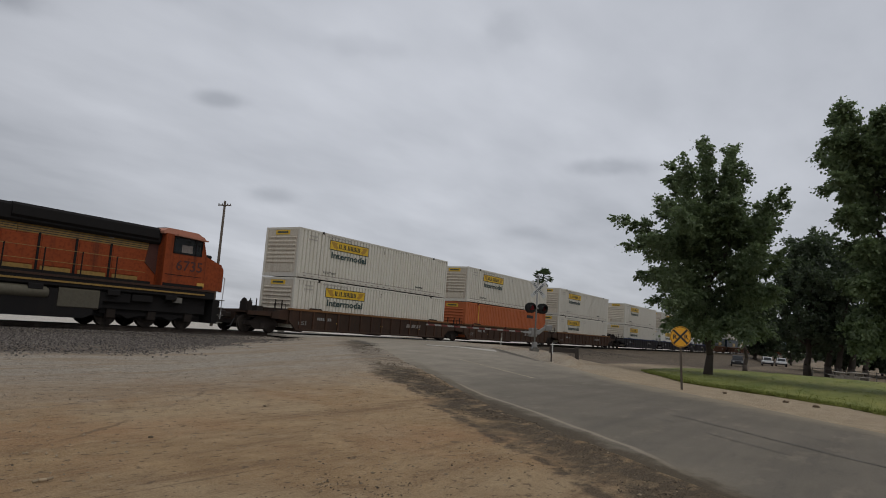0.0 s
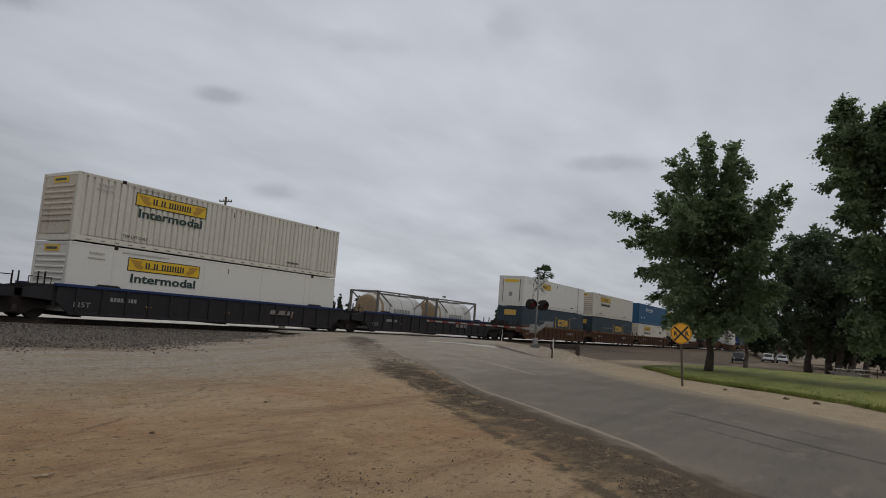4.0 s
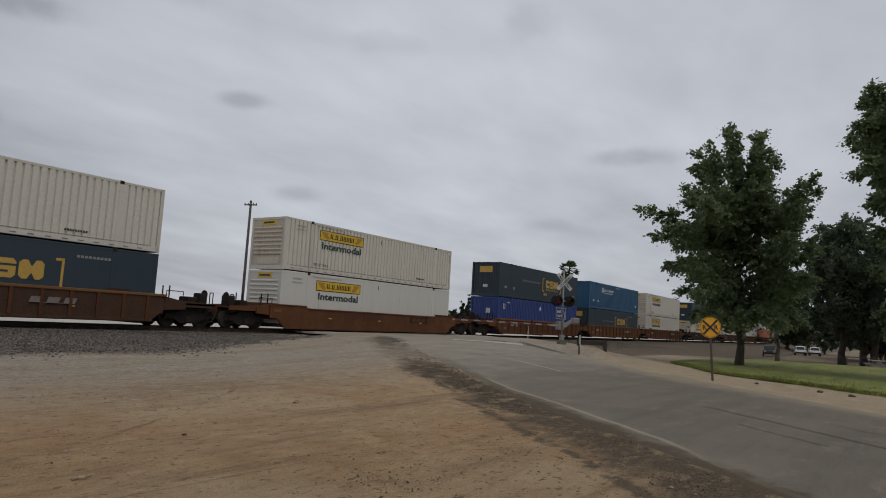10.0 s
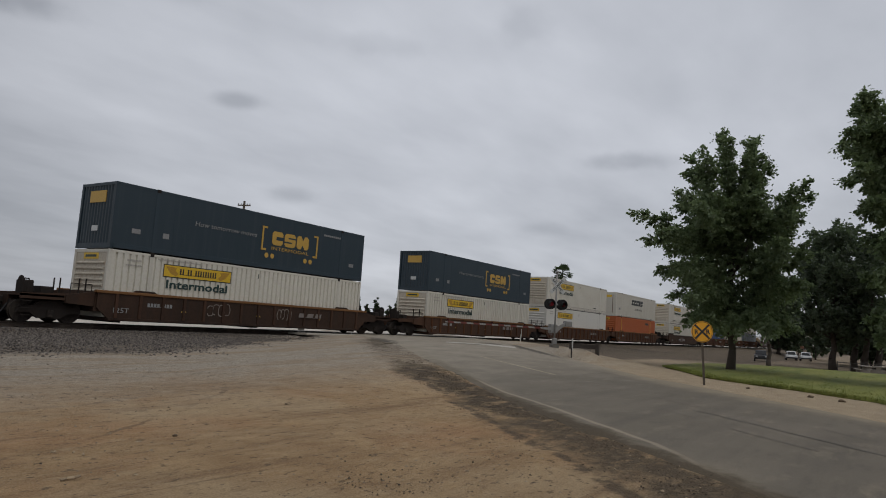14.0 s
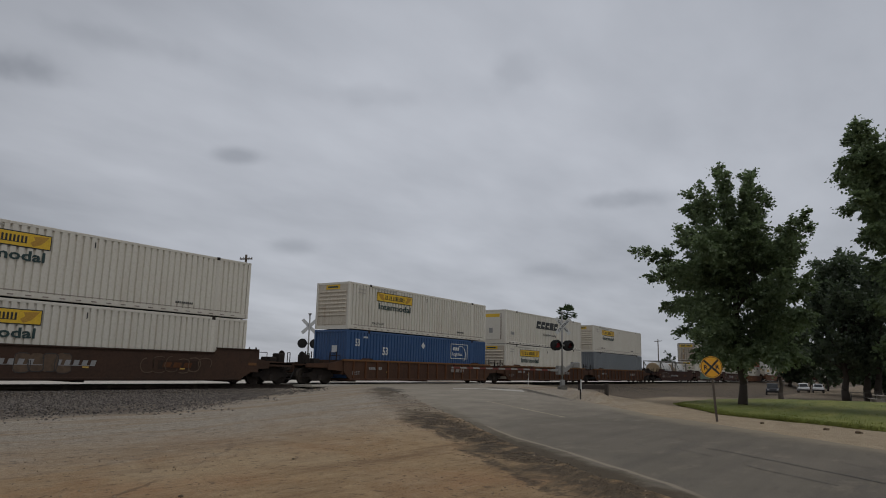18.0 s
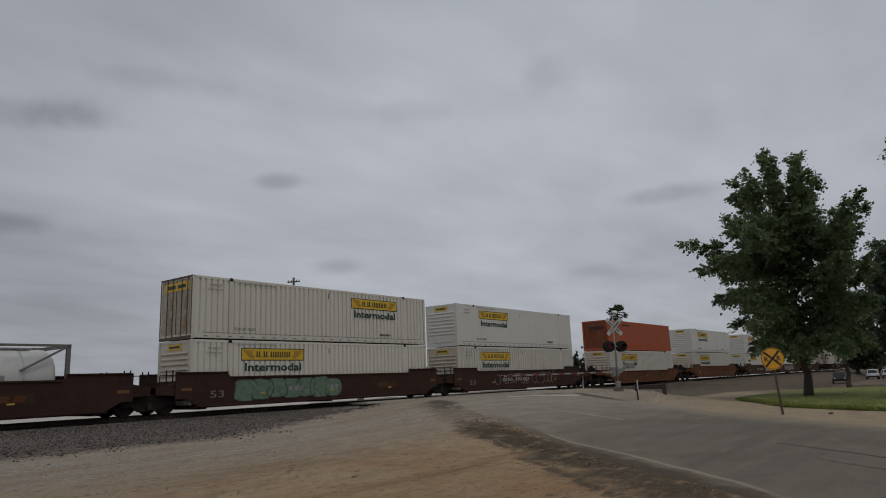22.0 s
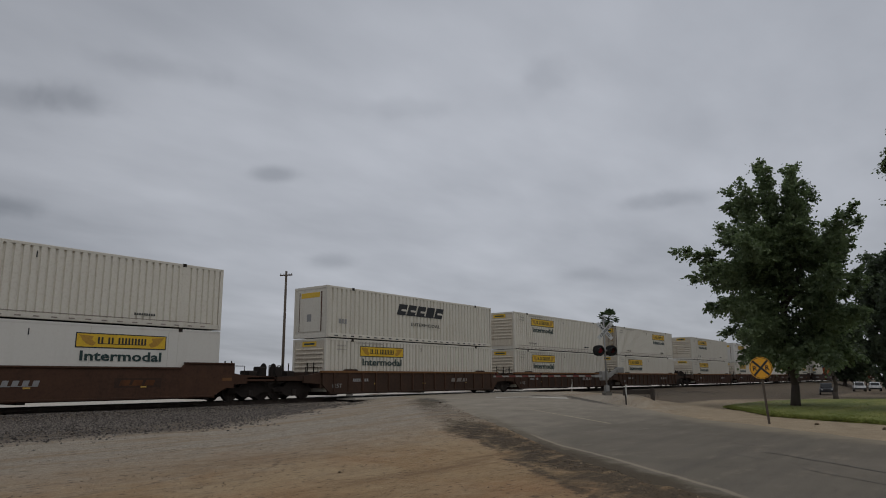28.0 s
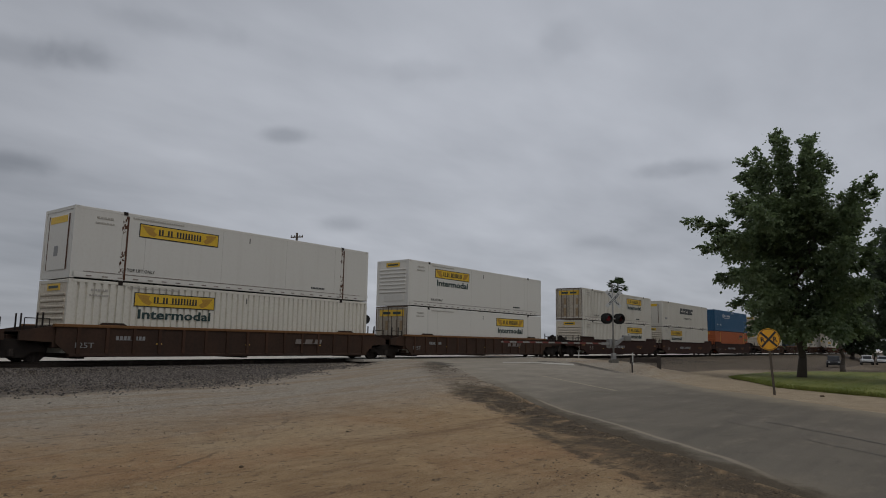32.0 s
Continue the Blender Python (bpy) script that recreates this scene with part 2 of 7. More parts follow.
paint("tank_white", (0.56, 0.555, 0.53), 0.35, amount=0.3, dirt=(0.35, 0.31, 0.27))
paint("brown_car", (0.070, 0.036, 0.023), 0.75, amount=0.65, dirt=(0.028, 0.021, 0.017), spread=0.3, patch=(0.112, 0.056, 0.031), gloss=0.2)
paint("dark_brown_car", (0.051, 0.030, 0.021), 0.75, amount=0.65, dirt=(0.025, 0.021, 0.018), spread=0.3, patch=(0.090, 0.045, 0.026), gloss=0.2)
paint("rust_car", (0.118, 0.047, 0.020), 0.75, amount=0.7, dirt=(0.045, 0.028, 0.020), spread=0.35, patch=(0.20, 0.085, 0.034), gloss=0.2)
paint("maroon_car", (0.044, 0.021, 0.016), 0.75, amount=0.65, dirt=(0.022, 0.016, 0.013), spread=0.3, patch=(0.070, 0.032, 0.020), gloss=0.2)
paint("black_car", (0.023, 0.022, 0.025), 0.65, amount=0.5, dirt=(0.045, 0.037, 0.033), spread=0.3, gloss=0.2)
paint("chord_orange", (0.19, 0.093, 0.039), 0.75, amount=0.6, dirt=(0.09, 0.05, 0.03), spread=0.35, gloss=0.2)
paint("chord_blue", (0.02, 0.035, 0.10), 0.6, amount=0.4, dirt=(0.04, 0.04, 0.05), gloss=0.2)
paint("truck_steel", (0.022, 0.018, 0.016), 0.85, amount=0.5, dirt=(0.040, 0.028, 0.020), gloss=0.2)
paint("wheel_steel", (0.024, 0.019, 0.017), 0.7, 0.1, amount=0.5, gloss=0.2)
paint("loco_orange", (0.275, 0.056, 0.015), 0.5, amount=0.75, dirt=(0.055, 0.020, 0.012), patch=(0.17, 0.036, 0.012), gloss=0.2)
paint("loco_faded", (0.46, 0.20, 0.13), 0.6, amount=0.5, dirt=(0.25, 0.11, 0.07))
paint("loco_band", (0.30, 0.18, 0.04), 0.6, amount=0.8, dirt=(0.09, 0.06, 0.03))
paint("tank_tan", (0.090, 0.080, 0.054), 0.6, amount=0.6, dirt=(0.06, 0.05, 0.04))
paint("loco_black", (0.014, 0.013, 0.013), 0.85, amount=0.35, dirt=(0.022, 0.017, 0.014), gloss=0.2)
paint("loco_grey", (0.16, 0.15, 0.13), 0.6, amount=0.5, dirt=(0.06, 0.055, 0.05))
paint("rail_steel", (0.045, 0.034, 0.028), 0.6, 0.2, amount=0.5, gloss=0.2)
paint("concrete", (0.40, 0.37, 0.32), 0.85, amount=0.4, dirt=(0.22, 0.19, 0.15))
paint("dark_timber", (0.040, 0.032, 0.026), 0.85, amount=0.4, streak=False)
paint("pole_wood", (0.085, 0.066, 0.05), 0.85, amount=0.4, dirt=(0.05, 0.045, 0.04))
paint("galvanised", (0.34, 0.34, 0.335), 0.5, 0.4, amount=0.3, dirt=(0.2, 0.19, 0.18))
paint("post_white", (0.62, 0.62, 0.58), 0.6, amount=0.3, dirt=(0.3, 0.28, 0.25))
paint("door_dirty", (0.46, 0.41, 0.33), 0.7, amount=0.75, dirt=(0.10, 0.065, 0.04), grain=5, spread=0.2)
paint("door_grime", (0.34, 0.25, 0.15), 0.8, amount=0.7, dirt=(0.10, 0.06, 0.035))
paint("door_edge", (0.12, 0.085, 0.06), 0.8, amount=0.6, dirt=(0.05, 0.035, 0.028))
flat_mat("rust_stain", (0.085, 0.035, 0.018), 0.9)
flat_mat("decal_yellow", (0.64, 0.41, 0.025), 0.5, var=0.15)
flat_mat("decal_wing", (0.40, 0.225, 0.03), 0.5, var=0.2)
flat_mat("decal_gold", (0.50, 0.31, 0.06), 0.5, var=0.18)
flat_mat("decal_black", (0.018, 0.020, 0.022), 0.55)
flat_mat("decal_white", (0.55, 0.56, 0.56), 0.55, var=0.2)
flat_mat("decal_grey", (0.24, 0.24, 0.24), 0.6, var=0.2)
flat_mat("mark_faint", (0.40, 0.38, 0.34), 0.6, var=0.2)
flat_mat("decal_green", (0.016, 0.042, 0.040), 0.55)
flat_mat("graffiti_pale", (0.34, 0.31, 0.27), 0.7, var=0.35, scale=5)
flat_mat("graffiti_green", (0.125, 0.190, 0.130), 0.7, var=0.4, scale=4)
flat_mat("graffiti_line", (0.035, 0.03, 0.028), 0.75)
flat_mat("graffiti_dim", (0.25, 0.21, 0.185), 0.75, var=0.4, scale=5)
flat_mat("graffiti_rust", (0.095, 0.060, 0.036), 0.75, var=0.4, scale=5)
flat_mat("decal_dim", (0.19, 0.165, 0.15), 0.7, var=0.3)
flat_mat("shadow_gap", (0.012, 0.012, 0.012), 0.9)
flat_mat("rubber", (0.012, 0.012, 0.013), 0.7)
flat_mat("sign_yellow", (0.72, 0.34, 0.012), 0.4, var=0.08)
flat_mat("stop_paint", (0.50, 0.47, 0.41), 0.8, var=0.2, scale=4)
flat_mat("crack_tar", (0.098, 0.089, 0.076), 0.8, var=0.5, scale=3)
flat_mat("road_line_yellow", (0.40, 0.335, 0.235), 0.85, var=0.6, scale=5)
flat_mat("car_glass", (0.012, 0.014, 0.016), 0.25, var=0.1)
flat_mat("stripe_red", (0.14, 0.032, 0.026), 0.7)
flat_mat("arm_white", (0.29, 0.28, 0.26), 0.7, var=0.3)
flat_mat("number_brown", (0.060, 0.018, 0.012), 0.7)
paint("orange_stain", (0.36, 0.155, 0.070), 0.7, amount=0.7, dirt=(0.16, 0.05, 0.025), grain=6)
flat_mat("car_dark", (0.012, 0.012, 0.014), 0.5)
flat_mat("car_white", (0.62, 0.62, 0.62), 0.25, var=0.05)
flat_mat("aluminium", (0.45, 0.45, 0.44), 0.4, 0.7)
glow_mat("red_lamp", (0.15, 0.014, 0.020), 0.05)
flat_mat("red_lens_off", (0.05, 0.009, 0.011), 0.25)
leaf_mat("leaf_bright", (0.140, 0.188, 0.104), (0.225, 0.285, 0.145))
leaf_mat("leaf_dark", (0.055, 0.074, 0.052), (0.100, 0.124, 0.080))
leaf_mat("leaf_far", (0.016, 0.028, 0.016), (0.036, 0.056, 0.028))
leaf_mat("palm_leaf", (0.018, 0.030, 0.016), (0.045, 0.065, 0.030))
paint("bark", (0.075, 0.060, 0.048), 0.9, amount=0.5, dirt=(0.035, 0.03, 0.025), grain=14, bump=0.6)


def pos_parts(N, L):
    g = N("ShaderNodeNewGeometry")
    sp = N("ShaderNodeSeparateXYZ")
    L(g.outputs["Position"], sp.inputs[0])
    return g.outputs["Position"], sp.outputs["X"], sp.outputs["Y"]


def math_node(N, L, op, a, b=0.0, c=None):
    m = N("ShaderNodeMath")
    m.operation = op
    for k, v in enumerate((a, b) if c is None else (a, b, c)):
        if isinstance(v, (int, float)):
            m.inputs[k].default_value = v
        else:
            L(v, m.inputs[k])
    return m.outputs[0]


def range_node(N, L, v, a, b, lo=0.0, hi=1.0):
    m = N("ShaderNodeMapRange")
    m.interpolation_type = "SMOOTHSTEP"
    m.inputs["From Min"].default_value, m.inputs["From Max"].default_value = a, b
    m.inputs["To Min"].default_value, m.inputs["To Max"].default_value = lo, hi
    L(v, m.inputs["Value"])
    return m.outputs[0]


def offset_node(N, L, x, y):
    """Metres to the right of the road's middle line."""
    p = math_node(N, L, "MULTIPLY", math_node(N, L, "SUBTRACT", x, ROAD_MID[0]), ROAD_DIR[1])
    q = math_node(N, L, "MULTIPLY", math_node(N, L, "SUBTRACT", y, ROAD_MID[1]), ROAD_DIR[0])
    return math_node(N, L, "SUBTRACT", p, q)


def stain_node(N, L, off, run, ragged):
    """Ragged oily stains on both sides of the road before the rails: place along and across it, half length, half width."""
    total = None
    for s0, a0, r1, r2, dark in ((10.2, -4.6, 3.6, 0.75, 0.85), (6.4, -5.2, 1.8, 0.4, 0.6), (12.4, 3.9, 4.2, 0.5, 0.8), (15.6, 2.6, 1.6, 0.5, 0.7)):
        u = math_node(N, L, "MULTIPLY", math_node(N, L, "SUBTRACT", run, s0), 1 / r1)
        v = math_node(N, L, "MULTIPLY", math_node(N, L, "SUBTRACT", off, a0), 1 / r2)
        d = math_node(N, L, "SQRT", math_node(N, L, "ADD", math_node(N, L, "MULTIPLY", u, u), math_node(N, L, "MULTIPLY", v, v)))
        d = math_node(N, L, "ADD", d, math_node(N, L, "MULTIPLY", math_node(N, L, "SUBTRACT", ragged, 0.5), 3.2))
        m = range_node(N, L, d, 0.55, 1.15, dark, 0.0)
        total = m if total is None else math_node(N, L, "MAXIMUM", total, m)
    return total


def ground_mat():
    m, N, L, b = node_mat("ground")
    pos, x, y = pos_parts(N, L)
    off = offset_node(N, L, x, y)

    def nz(scale, detail=5, rough=0.6, stretch=(1, 1, 1), seed=0.0):
        mp = N("ShaderNodeMapping")
        mp.inputs["Scale"].default_value = stretch
        mp.inputs["Rotation"].default_value = (0, 0, -0.25)
        mp.inputs["Location"].default_value = (seed, seed, 0)
        L(pos, mp.inputs[0])
        n = N("ShaderNodeTexNoise")
        n.inputs["Scale"].default_value, n.inputs["Detail"].default_value, n.inputs["Roughness"].default_value = scale, detail, rough
        L(mp.outputs[0], n.inputs["Vector"])
        return n.outputs["Fac"]

    def arc(cx, cy, radius, width, ragged):
        """A wheel track: a thin ragged ring round a far centre."""
        c = N("ShaderNodeVectorMath")
        c.operation = "DISTANCE"
        c.inputs[1].default_value = (cx, cy, 0.1)
        L(pos, c.inputs[0])
        d = math_node(N, L, "ABSOLUTE", math_node(N, L, "SUBTRACT", math_node(N, L, "ADD", c.outputs["Value"], math_node(N, L, "MULTIPLY", ragged, 0.5)), radius))
        return range_node(N, L, d, width * 0.4, width, 1.0, 0.0)

    big, mid, fine = nz(0.22), nz(1.3, seed=3), nz(16, 6, 0.7, seed=8)
    tracks = nz(0.55, 6, 0.65, (0.22, 2.4, 1), seed=5)
    sand = ramp_node(N, L, mid, 0.32, 0.70, (0.285, 0.176, 0.084), (0.450, 0.306, 0.162))
    # redder earth in wide patches, and drier, paler crust between them
    sand = mix_node(N, L, ramp_node(N, L, nz(0.30, 4, 0.6, seed=71), 0.48, 0.64, (0, 0, 0), (0.60,) * 3), sand, (0.395, 0.215, 0.105))
    sand = mix_node(N, L, ramp_node(N, L, big, 0.45, 0.62, (0, 0, 0), (0.8,) * 3), sand, (0.440, 0.328, 0.196))
    sand = mix_node(N, L, ramp_node(N, L, tracks, 0.52, 0.66, (0, 0, 0), (0.8,) * 3), sand, (0.210, 0.124, 0.062))
    ruts = nz(0.8, 7, 0.7, (0.16, 5.0, 1), seed=31)
    sand = mix_node(N, L, ramp_node(N, L, ruts, 0.60, 0.66, (0, 0, 0), (0.6,) * 3), sand, (0.105, 0.065, 0.038))
    sand = mix_node(N, L, ramp_node(N, L, ruts, 0.30, 0.40, (0.6,) * 3, (0, 0, 0)), sand, (0.430, 0.325, 0.200))
    crust = nz(2.6, 8, 0.72, (0.8, 1.7, 1), seed=83)
    sand = mix_node(N, L, ramp_node(N, L, crust, 0.54, 0.66, (0, 0, 0), (0.55,) * 3), sand, (0.165, 0.103, 0.056))
    sand = mix_node(N, L, ramp_node(N, L, crust, 0.36, 0.46, (0.45,) * 3, (0, 0, 0)), sand, (0.500, 0.380, 0.235))
    speck = nz(5.5, 4, 0.6, (1, 1.6, 1), seed=44)
    sand = mix_node(N, L, ramp_node(N, L, speck, 0.60, 0.64, (0, 0, 0), (0.75,) * 3), sand, (0.085, 0.054, 0.034))
    sand = mix_node(N, L, ramp_node(N, L, fine, 0.56, 0.74, (0, 0, 0), (0.7,) * 3), sand, (0.125, 0.082, 0.050))
    # wheel tracks that swing across the lot
    for cx, cy, radius, width in ((-4.3, 25.5, 20.0, 0.06), (-6.0, 60.0, 51.3, 0.07)):
        t = math_node(N, L, "MULTIPLY", arc(cx, cy, radius, width, mid), ramp_node(N, L, nz(0.35, 3, 0.5, seed=cx), 0.44, 0.58, (0, 0, 0), (0.65,) * 3))
        sand = mix_node(N, L, t, sand, (0.125, 0.078, 0.044))
    # lighter, drier sand on the verge across the road
    sand = mix_node(N, L, range_node(N, L, off, 3.0, 5.0, 0.0, 0.8), sand, ramp_node(N, L, mid, 0.3, 0.7, (0.335, 0.275, 0.195), (0.45, 0.378, 0.278)))
    # trodden dirt beyond the lawn, its colour also darkened for tree shade, and the dark foot of the embankment past
    # the worn lane beside it
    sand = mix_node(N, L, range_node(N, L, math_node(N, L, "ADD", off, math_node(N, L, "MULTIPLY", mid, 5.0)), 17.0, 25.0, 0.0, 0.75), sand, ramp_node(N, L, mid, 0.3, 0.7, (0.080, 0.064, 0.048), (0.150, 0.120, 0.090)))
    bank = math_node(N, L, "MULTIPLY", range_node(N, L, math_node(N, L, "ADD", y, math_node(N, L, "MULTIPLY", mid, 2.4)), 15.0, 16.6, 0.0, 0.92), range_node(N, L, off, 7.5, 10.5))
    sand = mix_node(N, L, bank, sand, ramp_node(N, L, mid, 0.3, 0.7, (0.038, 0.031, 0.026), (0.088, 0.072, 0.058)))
    # pale gravelly apron toward the crossing and along the foot of the ballast
    pale = ramp_node(N, L, fine, 0.35, 0.70, (0.225, 0.200, 0.168), (0.475, 0.430, 0.366))
    pale = mix_node(N, L, ramp_node(N, L, tracks, 0.48, 0.62, (0, 0, 0), (0.75,) * 3), pale, (0.275, 0.196, 0.124))
    pale = mix_node(N, L, ramp_node(N, L, crust, 0.34, 0.46, (0.5,) * 3, (0, 0, 0)), pale, (0.52, 0.47, 0.39))
    pale = mix_node(N, L, ramp_node(N, L, speck, 0.57, 0.63, (0, 0, 0), (0.6,) * 3), pale, (0.110, 0.095, 0.080))
    apron = math_node(N, L, "ADD", math_node(N, L, "ADD", y, math_node(N, L, "MULTIPLY", mid, 5.0)), math_node(N, L, "MULTIPLY", tracks, 5.0))
    sand = mix_node(N, L, math_node(N, L, "MULTIPLY", range_node(N, L, apron, 13.0, 20.0), range_node(N, L, off, 6.5, 9.5, 1.0, 0.0)), sand, pale)
    # grey ballast stones, whose foot draws back toward the crossing
    vor = N("ShaderNodeTexVoronoi")
    vor.inputs["Scale"].default_value = 13
    L(pos, vor.inputs["Vector"])
    stone = mix_node(N, L, vor.outputs["Color"], (0.034, 0.027, 0.024), (0.170, 0.150, 0.132))
    # older brown, oily stone close to the rails
    stone = mix_node(N, L, range_node(N, L, math_node(N, L, "ADD", y, math_node(N, L, "MULTIPLY", mid, 3.0)), 23.0, 26.5, 0.0, 0.6), stone, (0.045, 0.034, 0.028))
    # dusty, half-buried stone near the crossing
    dusty = math_node(N, L, "MULTIPLY", range_node(N, L, math_node(N, L, "ADD", off, math_node(N, L, "MULTIPLY", mid, 3.0)), -13.0, -6.5, 0.0, 0.85), range_node(N, L, off, -2.0, 2.0, 1.0, 0.0))
    stone = mix_node(N, L, dusty, stone, pale)
    bl = math_node(N, L, "ADD", math_node(N, L, "SUBTRACT", y, range_node(N, L, x, 11.0, 25.0, 0.0, 6.0)), math_node(N, L, "MULTIPLY", crust, 3.4))
    mask = range_node(N, L, bl, 19.2, 21.0)
    # no stones on the road's own shoulders
    near_road = range_node(N, L, math_node(N, L, "ABSOLUTE", math_node(N, L, "ADD", off, -0.5)), 6.4, 10.6)
    mask = math_node(N, L, "MULTIPLY", mask, near_road)
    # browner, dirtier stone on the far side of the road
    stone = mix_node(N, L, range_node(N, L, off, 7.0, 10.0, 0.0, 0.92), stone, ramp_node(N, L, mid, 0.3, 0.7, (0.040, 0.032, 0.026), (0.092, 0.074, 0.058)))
    north = range_node(N, L, y, 32.5, 34.0)
    col = mix_node(N, L, mask, sand, stone)
    # pale concrete-coloured yard on the far side of the railway
    col = mix_node(N, L, north, col, ramp_node(N, L, mid, 0.3, 0.7, (0.50, 0.47, 0.42), (0.68, 0.66, 0.62)))
    # dark, blotchy strip of broken asphalt and dead weeds along the road's near edge, thickest where it begins
    run = math_node(N, L, "ADD", math_node(N, L, "MULTIPLY", x, ROAD_DIR[0]), math_node(N, L, "MULTIPLY", y, ROAD_DIR[1]))
    run = math_node(N, L, "SUBTRACT", run, ROAD_MID[0] * ROAD_DIR[0] + ROAD_MID[1] * ROAD_DIR[1])
    wob = math_node(N, L, "MULTIPLY", math_node(N, L, "SUBTRACT", nz(0.8, 6, 0.68, seed=12), 0.5), 2.6)
    d = math_node(N, L, "ABSOLUTE", math_node(N, L, "ADD", math_node(N, L, "ADD", off, range_node(N, L, run, -7.0, -2.5, 4.45, 5.0)), wob))
    strip = range_node(N, L, d, 0.30, 1.25, 1.0, 0.0)
    patchy = range_node(N, L, nz(1.5, 8, 0.74, (0.7, 1.4, 1), seed=21), 0.36, 0.51, 0.24, 1.0)
    strip = math_node(N, L, "MULTIPLY", math_node(N, L, "MULTIPLY", strip, patchy), range_node(N, L, run, -2.4, 0.2, 0.95, 0.34))
    strip = math_node(N, L, "MULTIPLY", strip, range_node(N, L, run, 9.0, 12.0, 1.0, 0.0))
    col = mix_node(N, L, strip, col, ramp_node(N, L, fine, 0.3, 0.7, (0.040, 0.029, 0.018), (0.128, 0.092, 0.054)))
    # a ragged wheel rut on its sandy side
    rut = math_node(N, L, "ABSOLUTE", math_node(N, L, "ADD", math_node(N, L, "ADD", off, 5.45), math_node(N, L, "MULTIPLY", wob, 0.35)))
    rut = math_node(N, L, "MULTIPLY", range_node(N, L, rut, 0.05, 0.16, 0.85, 0.0), range_node(N, L, nz(1.2, 5, 0.7, seed=90), 0.42, 0.54))
    rut = math_node(N, L, "MULTIPLY", rut, range_node(N, L, run, -5.0, -3.0, 1.0, 0.0))
    col = mix_node(N, L, rut, col, (0.050, 0.034, 0.022))
    # black crumbs of old asphalt in the strip, thickest at its head
    crumb = range_node(N, L, nz(3.4, 8, 0.78, (0.7, 1.5, 1), seed=57), 0.42, 0.51)
    crumb = math_node(N, L, "MULTIPLY", math_node(N, L, "MULTIPLY", crumb, strip), range_node(N, L, run, -12.0, -8.0, 0.55, 1.0))
    col = mix_node(N, L, crumb, col, (0.018, 0.013, 0.010))
    col = mix_node(N, L, stain_node(N, L, off, run, crust), col, (0.040, 0.033, 0.026))
    grit = nz(55, 5, 0.75, seed=17)
    col = mix_node(N, L, ramp_node(N, L, grit, 0.40, 0.66, (0, 0, 0), (1, 1, 1)), mix_node(N, L, 0.30, col, (0.042, 0.029, 0.018)), mix_node(N, L, 0.18, col, (0.705, 0.581, 0.415)))
    col = mix_node(N, L, 0.22, col, mix_node(N, L, 1.0, col, (1.98, 1.88, 1.74), "MULTIPLY"))
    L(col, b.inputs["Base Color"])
    b.inputs["Roughness"].default_value = 0.95
    b.inputs["Specular IOR Level"].default_value = 0.2
    h = math_node(N, L, "ADD", math_node(N, L, "MULTIPLY", fine, 0.5), math_node(N, L, "MULTIPLY", vor.outputs["Distance"], mask))
    h = math_node(N, L, "ADD", h, math_node(N, L, "MULTIPLY", grit, 0.2))
    h = math_node(N, L, "ADD", h, math_node(N, L, "MULTIPLY", nz(5.0, 7, 0.7, (0.7, 1.4, 1), seed=61), 1.6))
    bump_node(N, L, h, 0.9, 0.08, b)


